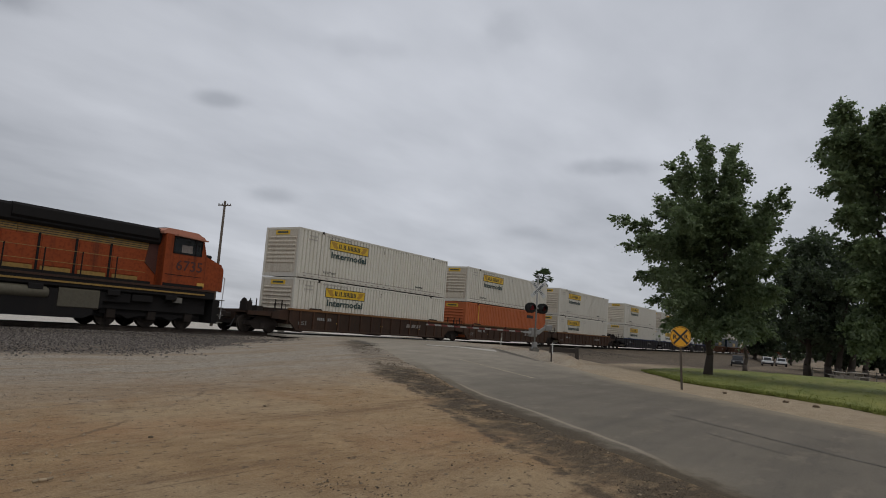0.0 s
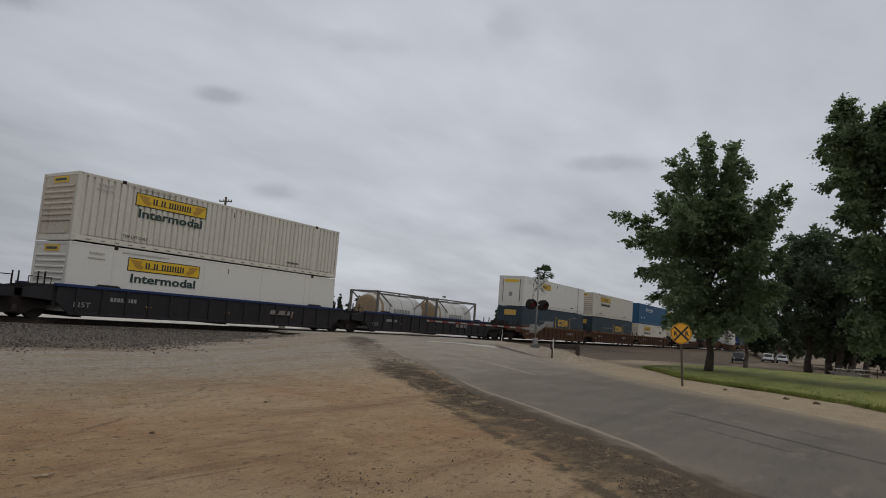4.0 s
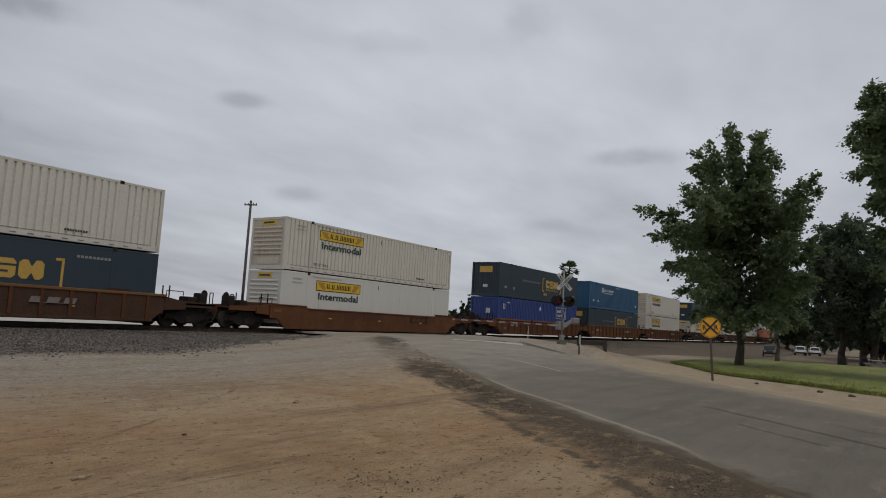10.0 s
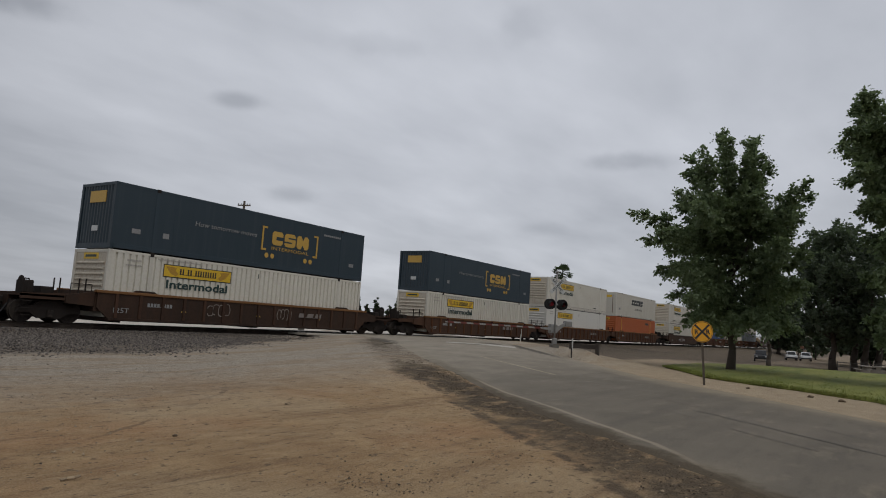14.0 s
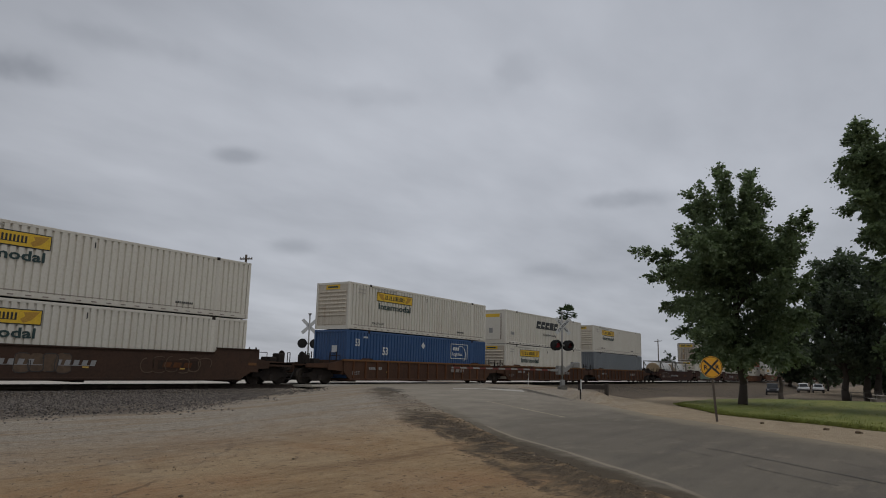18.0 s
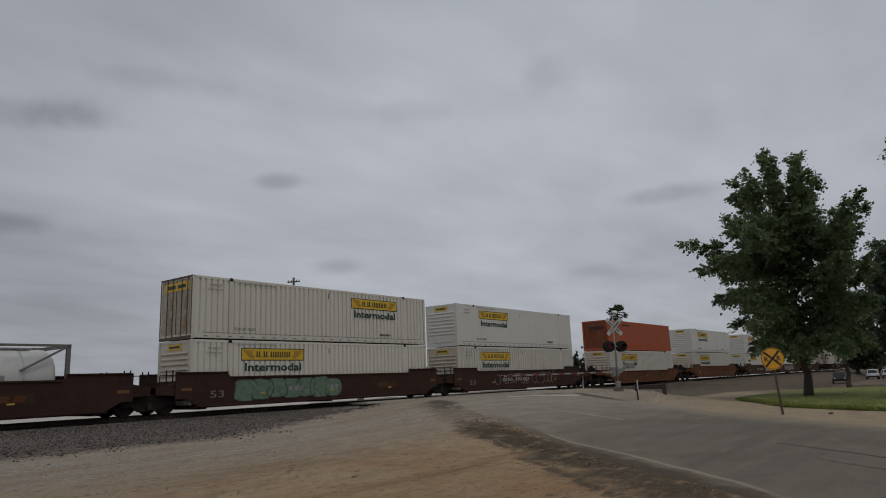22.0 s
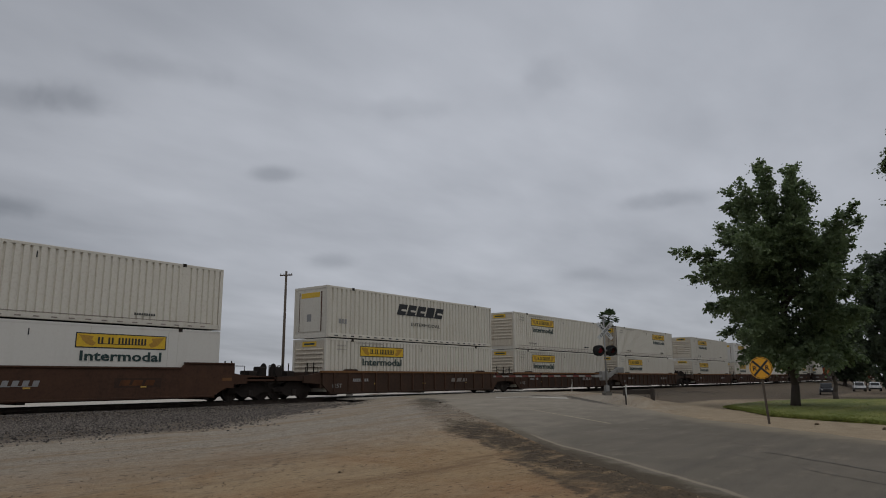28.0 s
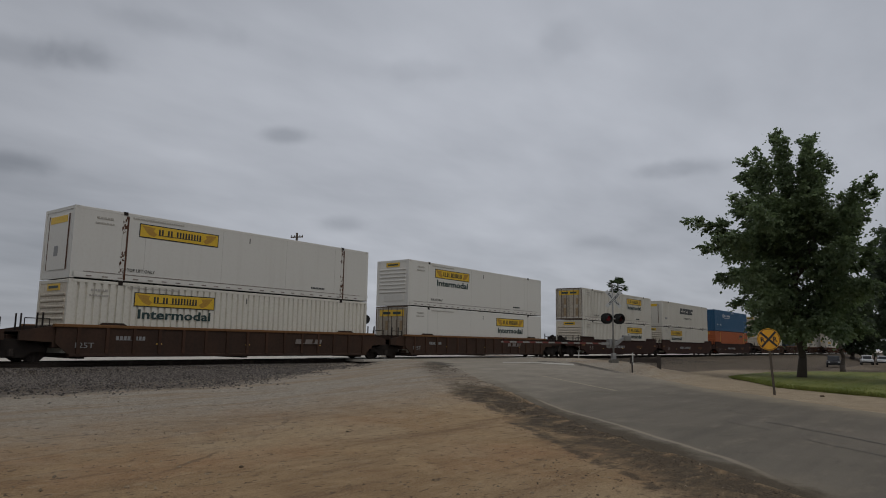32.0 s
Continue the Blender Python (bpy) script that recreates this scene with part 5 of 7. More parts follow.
def build_end(c, left, coupled, mat):
    """The deck over the trucks at one end of a well car."""
    e = 0.0 if left else CL
    d = -1 if left else 1

    def bx(sh, a, b, *r, **k):
        return sh.box(min(e + d * a, e + d * b), max(e + d * a, e + d * b), *r, **k)

    reach = 3.25 if coupled else 1.62
    part("end_sill", bx(Shape(), 0.1, reach, -0.42, 0.42, 0.62, 1.02, cut=0.03), mat, c)
    part("bulkhead", bx(Shape(), 0.12, 0.42, -1.42, 1.42, 0.55, 1.38, cut=0.03), mat, c)
    pts = [(e + d * 0.4, 0.75), (e + d * 1.55, 0.82), (e + d * 1.55, 1.15), (e + d * 0.4, 1.36)]
    for y in (-1.42, 1.30):
        part("end_web", Shape().prism(pts, y, y + 0.12), mat, c)
    part("end_deck", bx(Shape(), 0.4, 1.58, -1.3, 1.3, 1.12, 1.17), mat, c)
    for y in (-1.25, -0.75, 0.75, 1.25):
        part("guide_post", Shape().tube((e + d * 0.75, y, 1.17), (e + d * 0.75, y, 1.85), 0.035, n=6), "truck_steel", c, "thin dark upright")
    part("grab_rail", Shape().tube((e + d * 0.55, -1.36, 1.62), (e + d * 1.4, -1.36, 1.62), 0.02, n=6).tube((e + d * 0.55, -1.36, 1.2), (e + d * 0.55, -1.36, 1.62), 0.02, n=6).tube((e + d * 1.4, -1.36, 1.2), (e + d * 1.4, -1.36, 1.62), 0.02, n=6), "truck_steel", c)
    if coupled:
        part("platform", bx(Shape(), 1.6, 3.2, -1.35, 1.35, 1.02, 1.10), mat, c, "open end platform")
        for y in (-1.35, 1.27):
            part("platform_edge", Shape().prism([(e + d * q, z) for q, z in ((0.45, 0.8), (0.9, 0.92), (3.2, 0.92), (3.2, 1.12), (1.5, 1.2), (0.45, 1.3))], y, y + 0.08), mat, c)
        w = part("brake_stand", bx(Shape(), 2.6, 3.0, -0.95, -0.45, 1.1, 1.62, cut=0.06), "truck_steel", c, "brake wheel on its stand")
        part("brake_wheel", Shape().lathe([(0, 0.22), (0.03, 0.24), (0.06, 0.22)], (e + d * 2.98, -0.70, 1.55), (1, 0, 0), 16), "truck_steel", w)
        part("valve_box", bx(Shape(), 1.9, 2.35, -1.05, -0.35, 1.1, 1.42, cut=0.05), "truck_steel", c)
        part("end_rail", Shape().tube((e + d * 3.1, -1.25, 1.05), (e + d * 3.1, -1.25, 1.66), 0.025, n=6).tube((e + d * 3.1, -1.25, 1.66), (e + d * 2.92, -1.25, 1.66), 0.025, n=6).tube((e + d * 2.92, -1.25, 1.66), (e + d * 2.92, -1.25, 1.05), 0.025, n=6), "truck_steel", c, "bent handrail")
        part("coupler", bx(Shape(), 3.2, 3.66, -0.14, 0.14, 0.68, 0.98, cut=0.05), "truck_steel", c)
        for k in range(3):
            part("step", bx(Shape(), 2.8, 3.15, -1.42, -1.3, 0.28 + 0.27 * k, 0.31 + 0.27 * k), "truck_steel", c)
        part("air_hose", Shape().tube((e + d * 3.2, -0.4, 0.72), (e + d * 3.45, -0.42, 0.3), 0.03, n=6).tube((e + d * 3.45, -0.42, 0.3), (e + d * 3.66, -0.4, 0.24), 0.03, n=6), "rubber", c)


def scrawl(c, x0, x1, z0, z1, mat, seed, fill=False):
    """Spray paint on the car's side: fat overlapping letters-like bubbles, or loose loops."""
    rng = random.Random(seed)
    n = max(4, int((x1 - x0) / (0.85 if fill else 0.55)))
    lines, body = Shape(), Shape()
    for k in range(n):
        cx = x0 + (x1 - x0) * (k + 0.5) / n
        cz = (z0 + z1) / 2 + rng.uniform(-0.05, 0.05)
        rx, rz = (x1 - x0) / n * rng.uniform(0.52, 0.64) * (1.12 if fill else 1.0), (z1 - z0) / 2 * rng.uniform(0.82, 1.0)
        st, span, w = rng.uniform(0, 6.28), rng.uniform(3.6, 6.0), rng.uniform(0.03, 0.05)
        q1, q2 = rng.uniform(0.05, 0.16), rng.uniform(0, 6.28)

        def edge(a, inset=0.0, y=0.0):
            f = 1 + q1 * math.sin(3 * a + q2)
            sq = 1 / max(abs(math.cos(a)), abs(math.sin(a))) ** (0.8 if fill else 0.45)
            return (cx + (rx * sq - inset) * f * math.cos(a), SIDE_Y - 0.010 - y, cz + (rz * min(sq, 1.15) - inset) * math.sin(a))

        if fill:
            body.add([edge(2 * math.pi * i / 18, 0, 0.0015 * (k % 3)) for i in range(18)], [tuple(range(18))])
        for i in range(16):
            q = (st + span * i / 16, st + span * (i + 1) / 16)
            lines.add([edge(q[0], 0, 0.008), edge(q[1], 0, 0.008), edge(q[1], w, 0.008), edge(q[0], w, 0.008)], [(0, 1, 2, 3)])
    if fill:
        part("graffiti_fill", body, mat, c, "spray-painted bubble shapes", kind="stuff")
    part("graffiti_outline", lines, "graffiti_line" if fill else mat, c, "sprayed outlines", kind="stuff")


SIDE_Y = -1.52


def build_car(style, mat, chord, left_coupled, right_coupled):
    """One well unit: the well, its sides, end decks and trucks. x = 0 is the container's leading end."""
    names = {"brown_car": "brown", "dark_brown_car": "dark brown", "rust_car": "rusty orange", "maroon_car": "dark maroon", "black_car": "black"}
    label = names[mat] + (" ribbed well car on dark trucks" if style == "ribbed" else " smooth-sided well car on dark trucks")
    c = thing("well_car", label, "rail car", "well cars of the train")
    for s in (-1, 1):
        y0, y1 = (SIDE_Y, SIDE_Y + 0.07) if s < 0 else (-SIDE_Y - 0.07, -SIDE_Y)
        yo, yi = (SIDE_Y - 0.05, SIDE_Y + 0.12) if s < 0 else (-SIDE_Y - 0.12, -SIDE_Y + 0.05)
        mid, cor, foot = (1.20, 1.33, 0.14) if style == "low" else (1.50, 1.72, 0.30)
        if style == "ribbed":
            pts = [(0.15, 0.30), (CL - 0.15, 0.30), (CL + 0.35, 0.72), (CL + 0.35, 1.36), (-0.35, 1.36), (-0.35, 0.72)]
            p = part("side_sheet", Shape().prism(pts, y0, y1), mat, c)
            part("top_chord", Shape().box(-0.45, CL + 0.45, yo, yi, 1.32, 1.44, cut=0.02), chord, c, "lighter rusty top chord")
            part("bottom_sill", Shape().box(0.15, CL - 0.15, yo, yi, 0.22, 0.33, cut=0.015), mat, c)
            worn = "rust_car" if mat in ("brown_car", "maroon_car") else "brown_car" if mat == "dark_brown_car" else mat
            rib = Shape().box(-0.06, 0.06, -0.06, 0.045, 0.33, 1.32, cut=0.012).mesh("rib", worn)
            for k in range(15 if s < 0 else 0):
                x = 0.45 + k * (CL - 0.9) / 14
                part("rib", rib, worn, p, at=pose(x, SIDE_Y - 0.02 if s < 0 else -SIDE_Y + 0.02, 0))
            for x in (1.2, CL - 2.3):
                part("side_guide", Shape().prism([(x, 1.44), (x + 1.1, 1.44), (x + 0.95, 1.53), (x + 0.15, 1.53)], yo + 0.03, yi - 0.02), mat, c)
        else:
            pts = [(0.3, foot), (CL - 0.3, foot), (CL + 0.3, 0.62), (CL + 0.75, 0.62), (CL + 0.75, cor), (CL - 1.75, cor), (CL - 1.95, mid), (1.95, mid), (1.75, cor), (-0.75, cor), (-0.75, 0.62), (-0.3, 0.62)]
            p = part("side_plate", Shape().prism(pts, y0, y1), mat, c)
            part("top_chord", Shape().box(1.95, CL - 1.95, yo, yi, mid - 0.04, mid + 0.03, cut=0.01), mat, c)
            for x in (0.2, CL - 1.8):
                part("corner_chord", Shape().box(x - 0.9 if x < 1 else x, x + 1.6 if x < 1 else x + 2.5, yo, yi, cor - 0.03, cor + 0.03, cut=0.01), mat, c)
            part("bottom_sill", Shape().box(0.35, CL - 0.35, yo, yi, foot - 0.06, foot + 0.02, cut=0.01), mat, c)
            for x in (-0.5, CL + 0.1):
                part("reflector", Shape().box(x, x + 0.5, yo + 0.035, yo + 0.045, 0.95, 1.08), "chord_orange", p)
        # reflective strips along the side and a block of stencilled marks
        for k in range(3 if s < 0 else 0):
            plate(c, "reflector_strip", 3.6 + 4.4 * k, 3.85 + 4.4 * k, 0.70, 0.76, "decal_gold", y=(SIDE_Y - 0.012 if s < 0 else -SIDE_Y + 0.004), thick=0.008)
    if style == "ribbed":
        bars(c, 1.9, 3.1, 0.86, 1.02, 8, "decal_grey", y=SIDE_Y - 0.012, skip=(4,), name="stencil_bar")
        bars(c, 10.9, 12.6, 0.80, 1.03, 3, "decal_dim", y=SIDE_Y - 0.07, slant=0.3, gap=0.3, name="stencil_bar")
    else:
        bars(c, 4.9, 8.5, 0.78, 1.0, 11, "number_brown" if mat == "rust_car" else "decal_grey", y=SIDE_Y - 0.012, slant=0.25, gap=0.4, skip=(4,), name="stencil_bar")
        f = plate(c, "mark_panel", 11.3, 13.3, 0.70, 1.08, "dark_brown_car", "dark panel with a dim slanted mark", y=SIDE_Y - 0.008, thick=0.006)
        bars(f, 11.5, 12.95, 0.78, 1.0, 3, "rust_car", y=SIDE_Y - 0.016, slant=0.35, gap=0.25, name="mark_bar")
    if style == "ribbed":
        fit_letters(c, "125T", 0.35, 1.05, 0.55, 0.2, "decal_grey", y=SIDE_Y - 0.03)
    else:
        fit_letters(c, "53", 0.9, 1.6, 0.62, 0.30, "rust_stain" if style == "low" else "decal_dim", y=SIDE_Y - 0.012)
    part("well_floor", Shape().box(0.2, CL - 0.2, -1.45, 1.45, 0.2, 0.31), mat, c)
    for x in (0.6, 8.0, 15.5):
        part("cross_bearer", Shape().box(x - 0.15, x + 0.15, -1.5, 1.5, 0.14, 0.22), "truck_steel", c)
    build_end(c, True, left_coupled, mat)
    build_end(c, False, right_coupled, mat)
    build_truck(c, -1.95 if left_coupled else -1.68)
    if right_coupled:
        build_truck(c, CL + 1.95)
    return c


def once(key, make):
    """The first of its kind is built; the others are copies of it."""
    if key not in TEMPLATES:
        TEMPLATES[key] = make()
        return TEMPLATES[key]
    return copy_thing(TEMPLATES[key], Matrix())


RB, RD, LD, LF, SM, SO, SP, NV, ND, RY, SK, OG, RO, ST, GY, TK, CB = ("ribbed", "ribbed_doors", "lower_doors", "lower_far", "smooth", "smooth_old", "smooth_plain",
                                                                 "navy", "navy_dots", "royal", "sky", "orange", "rust_orange", "striped", "grey", "tank", "cobalt")
# sets of coupled units: style, paint, chord paint, then upper and lower load of each unit
SETS = [
    ("ribbed", "dark_brown_car", "chord_orange", ((RB, RB), (RB, OG), (RB, RB))),
    ("ribbed", "black_car", "chord_blue", ((RB, RB), (RB, SM), (None, TK))),
    ("ribbed", "brown_car", "chord_orange", ((SO, NV), (RB, NV), (SK, RB))),
    ("low", "maroon_car", "chord_orange", ((RB, RB),)),
    ("ribbed", "brown_car", "chord_orange", ((RB, NV),)),
    ("low", "rust_car", "chord_orange", ((RB, SM),)),
    ("ribbed", "rust_car", "chord_orange", ((ND, RY), (SK, NV), (RB, RB))),
    ("ribbed", "dark_brown_car", "chord_orange", ((ND, RB),)),
    ("ribbed", "brown_car", "chord_orange", ((ND, RB), (RB, SP), (ST, OG))),
    ("smooth", "dark_brown_car", "chord_orange", ((RB, RB),)),
    ("ribbed", "brown_car", "chord_orange", ((RB, CB), (ST, RB), (RB, GY))),
    ("smooth", "maroon_car", "chord_orange", ((None, TK), (RD, RB), (SM, RB))),
    ("low", "rust_car", "chord_orange", ((RO, RB),)),
    ("smooth", "rust_car", "chord_orange", ((SM, RB),)),
    ("smooth", "brown_car", "chord_orange", ((SM, SP), (RD, LD), (RB, LD))),
    ("ribbed", "dark_brown_car", "chord_orange", ((ST, RB), (RB, RB), (RD, RB))),
    ("ribbed", "dark_brown_car", "chord_orange", ((RB, RB), (SO, RB), (SM, LD))),
    ("smooth", "maroon_car", "chord_orange", ((RD, LF), (ST, RB), (SK, OG))),
    ("ribbed", "dark_brown_car", "chord_orange", ((RB, RB), (RB, NV), (RB, RB))),
    ("ribbed", "brown_car", "chord_orange", ((RB, RB), (ND, RB))),
]
# where each unit's leading container end stands at the start
UNIT_X = (27.72, 47.16, 66.76, 90.22, 109.79, 129.29, 152.7, 172.04, 191.56, 214.99, 238.42, 261.8, 285.31, 304.77, 324.23, 347.56, 370.97, 390.9, 410.45, 434.01, 457.62, 477.1, 496.62, 520.21, 539.71, 559.18, 582.88, 606.35, 629.9, 649.41, 668.83, 691.54, 710.9, 730.37, 753.81, 773.54, 793.25, 816.75, 836.25, 855.75, 879.21, 898.71, 918.21, 941.67, 961.17)
MOVING = []  # (thing, x at the start, y, z)


def build_train():
    n = 0
    for style, mat, chord, loads in SETS:
        for k, (upper, lower) in enumerate(loads):
            x = UNIT_X[n]
            n += 1
            lc, rc = k == 0, k == len(loads) - 1
            car = once((style, mat, lc, rc), lambda: build_car(style, mat, chord, lc, rc))
            if n in SPRAYED:
                SPRAYED_CARS.append((car, n))
            MOVING.append((car, x, TRACK_Y, RAIL_Z))
            if lower == TK:
                for dx in (1.2, 8.5):
                    MOVING.append((once(TK, build_tank), x + dx, TRACK_Y, RAIL_Z + 0.31))
            else:
                MOVING.append((once(lower, lambda: build_container(lower)), x, TRACK_Y, SPLIT_Z - 0.005 - CH))
                MOVING.append((once(upper, lambda: build_container(upper)), x, TRACK_Y, SPLIT_Z + 0.035))


# units with spray paint: where along the side, how high, its paint, filled or not
SPRAYED = {16: ((5.0, 6.3, 0.6, 1.2, "graffiti_dim", False), (9.4, 10.4, 0.55, 1.2, "graffiti_dim", False)), 25: ((2.3, 8.6, 0.36, 1.45, "graffiti_green", True),), 24: ((0.6, 4.6, 0.6, 1.35, "graffiti_dim", False),), 26: ((4.0, 8.4, 0.55, 1.3, "graffiti_dim", False), (9.0, 12.5, 0.5, 1.35, "graffiti_dim", False)),
           29: ((10.3, 14.0, 0.45, 1.45, "graffiti_pale", True),), 30: ((4.3, 11.5, 0.5, 1.4, "graffiti_dim", True),), 20: ((5.5, 7.5, 0.5, 1.3, "graffiti_rust", True), (10.5, 14.0, 0.5, 1.3, "graffiti_rust", False))}
SPRAYED_CARS = []
build_train()
for car, n in SPRAYED_CARS:
    for k, (x0, x1, z0, z1, mat, fill) in enumerate(SPRAYED[n]):
        scrawl(car, x0, x1, z0, z1, mat, n * 10 + k, fill)

# ---- the locomotive at the head of the visible train ----
def build_loco():
    c = thing("diesel_locomotive", "orange and black freight locomotive with yellow striping, cab trailing", "locomotive")
    part("frame_sill", Shape().box(0.5, 21.9, -1.5, 1.5, 1.48, 1.86, cut=0.04), "loco_black", c)
    part("walkway_edge", Shape().box(0.4, 21.9, -1.53, 1.53, 1.84, 1.93), "dark_brown_car", c)
    # long hood in three lengths, its black crown above the yellow band
    for x0, x1, w, top in ((0.9, 6.6, 1.05, 4.25), (6.6, 12.8, 0.95, 4.18), (12.8, 18.9, 0.95, 4.18)):
        part("hood_side", Shape().box(x0, x1 - 0.02, -w, w, 1.93, 3.55), "loco_orange", c, "orange hood side")
        part("hood_band", Shape().box(x0, x1 - 0.02, -w - 0.005, w + 0.005, 3.46, 3.78), "loco_band", c, "yellow and black band")
        part("hood_crown", Shape().box(x0, x1 - 0.02, -w - 0.2, w + 0.2, 3.78, 4.5, cut=0.1), "loco_black", c, "sooty black hood top")
        for k in range(3):
            z = 3.51 + 0.09 * k
            plate(c, "band_line", x0, x1 - 0.02, z, z + 0.03, "decal_black", y=-w - 0.012)
    for x0, x1, z0, z1 in ((0.9, 5.6, 3.75, 4.56), (6.8, 11.9, 3.85, 4.56)):
        part("radiator_wing", Shape().prism([(x0, z0 + 0.25), (x0 + 0.5, z0), (x1 - 0.5, z0), (x1, z0 + 0.25), (x1 - 0.3, z1), (x0 + 0.3, z1)], -1.42, 1.42), "loco_black", c, "black radiator wing")
    part("dynamic_brake_box", Shape().box(12.4, 18.7, -1.25, 1.25, 3.95, 4.52, cut=0.1), "loco_black", c)
    part("exhaust_stack", Shape().box(9.6, 10.5, -0.4, 0.4, 4.5, 4.66, cut=0.03), "loco_black", c)
    part("bell", Shape().lathe([(0, 0.05), (0.1, 0.1), (0.2, 0.14)], (16.6, -0.9, 3.95), (0, 0, -1), 10), "aluminium", c)
    for k in range(11):
        x = 1.6 + 1.5 * k
        w = 1.06 if x < 6.6 else 0.96
        part("door_post", Shape().box(x, x + 0.09, -w - 0.02, -w + 0.02, 2.0, 3.5), "loco_black", c, "dark door edge")
        part("hood_door", Shape().box(x + 0.16, x + 1.4, -w - 0.012, -w + 0.02, 2.25, 3.4, cut=0.01), "loco_orange", c)
        part("handrail_post", Shape().tube((x + 0.05, -1.5, 1.93), (x + 0.05, -1.5, 2.95), 0.03, n=6), "loco_black", c)
        part("handrail_post", Shape().tube((x + 0.05, 1.5, 1.93), (x + 0.05, 1.5, 2.95), 0.022, n=6), "decal_yellow", c)
    for y in (-1.5, 1.5):
        for z in (2.42, 2.92):
            part("handrail", Shape().tube((0.7, y, z), (18.0, y, z), 0.014, n=6), "loco_band", c)
    plate(c, "sooty_strip", 1.0, 18.6, 1.94, 2.06, "loco_black", "sooty lower edge", y=-1.10)
    for k in range(11):
        plate(c, "lower_band", 1.75 + 1.5 * k, 2.95 + 1.5 * k, 2.06, 2.22, "loco_band", "dirty yellow band", y=-1.09)
    # flat dark plate: soot plus painted shading between hood and cab
    part("cab_shade_plate", Shape().prism([(18.3, 2.9), (18.9, 2.4), (18.9, 3.9), (18.45, 3.9)], -0.98, -0.93), "number_brown", c, "dark plate for soot and shading behind the cab")
    part("sill_grime", Shape().box(1.2, 21.3, -1.536, -1.52, 1.64, 1.71), "loco_band", c, "dusty strip along the sill")
    for x0 in (2.2, 5.4, 9.8, 13.2, 16.4, 19.2):
        part("sill_box", Shape().box(x0, x0 + 0.55, -1.56, -1.48, 1.30, 1.52, cut=0.02), "loco_black", c)
    part("antenna_dome", Shape().lathe([(0, 0.16), (0.06, 0.15), (0.12, 0.06)], (20.6, 0.2, 4.56), (0, 0, 1), 12), "loco_grey", c)
    for x0, x1, z0, z1 in ((8.6, 9.5, 2.75, 2.95), (8.9, 9.5, 3.1, 3.28), (10.0, 11.9, 3.15, 3.28), (10.0, 11.6, 2.92, 3.02), (10.0, 10.5, 2.7, 2.85)):
        part("mark_block", Shape().prism([(x0, z0), (x1 - 0.15, z0), (x1, z1), (x0 + 0.15, z1)], -0.99, -0.95), "loco_black", c, "slanted dark mark")
    # cab and nose
    part("cab_wall", Shape().prism([(18.9, 1.93), (21.2, 1.93), (21.2, 3.5), (20.95, 4.32), (18.9, 4.32)], -1.5, 1.5), "loco_orange", c, "orange cab side")
    part("cab_roof", Shape().prism([(18.75, 4.30), (21.1, 4.30), (21.0, 4.40), (20.6, 4.56), (19.0, 4.58), (18.75, 4.42)], -1.45, 1.45), "loco_faded", c, "faded orange cab roof")
    part("roof_box", Shape().box(19.5, 20.4, -0.6, 0.6, 4.56, 4.70, cut=0.05), "loco_grey", c, "air conditioner")
    part("sun_visor", Shape().prism([(19.3, 4.32), (21.0, 4.26), (21.0, 4.20), (19.3, 4.26)], -1.78, -1.5), "loco_faded", c)
    w = part("cab_window", Shape().box(19.35, 20.85, -1.512, -1.49, 3.52, 4.2), "car_glass", c, "dark cab side window")
    part("window_frame", Shape().box(19.3, 19.36, -1.52, -1.49, 3.48, 4.24).box(20.84, 20.9, -1.52, -1.49, 3.48, 4.24).box(19.3, 20.9, -1.52, -1.49, 3.46, 3.52).box(19.3, 20.9, -1.52, -1.49, 4.2, 4.25).box(20.5, 20.55, -1.52, -1.49, 3.5, 4.22), "loco_black", w)
    part("seat_back", Shape().box(19.75, 20.35, -1.516, -1.511, 3.55, 3.9), "decal_dim", w)
    for y0, y1 in ((-1.3, -0.1), (0.1, 1.3)):
        part("windshield", Shape().add([(21.215, y0, 3.55), (21.215, y1, 3.55), (20.985, y1, 4.25), (20.985, y0, 4.25)], [(0, 1, 2, 3)]), "car_glass", c)
    part("nose", Shape().prism([(21.15, 1.93), (22.35, 1.93), (22.35, 3.0), (22.2, 3.22), (21.15, 3.55)], -1.42, 1.42), "loco_orange", c, "blunt orange nose")
    part("horn", Shape().tube((21.3, -0.9, 3.62), (21.9, -0.9, 3.55), 0.05, 0.11, n=8).tube((21.3, -0.7, 3.62), (21.8, -0.7, 3.55), 0.05, 0.1, n=8), "loco_black", c)
    fit_letters(c, "6735", 19.55, 21.0, 2.72, 0.46, "number_brown", y=-1.508, bold=0.01)
    plate(c, "cab_grime", 18.95, 21.15, 1.94, 2.08, "loco_black", "grime along the cab foot", y=-1.509)
    plate(c, "cab_seam", 19.0, 21.0, 2.46, 2.49, "loco_black", y=-1.508)
    plate(c, "step_light", 20.8, 21.2, 2.02, 2.22, "decal_gold", y=-1.508)
    part("nose_post", Shape().box(22.42, 22.55, -1.2, -1.05, 1.9, 2.9), "loco_black", c)
    part("nose_rail", Shape().tube((22.5, -1.35, 0.6), (22.55, -1.35, 2.6), 0.022, n=6).tube((22.55, -1.35, 2.6), (22.2, -1.4, 2.7), 0.022, n=6), "decal_white", c, "white grab rail")
    part("pilot_plate", Shape().box(21.9, 22.3, -1.45, 1.45, 0.35, 1.5, cut=0.05), "loco_black", c)
    for k in range(4):
        part("step", Shape().box(22.2, 22.55, -1.5, -1.0, 0.4 + 0.36 * k, 0.44 + 0.36 * k), "loco_grey", c)
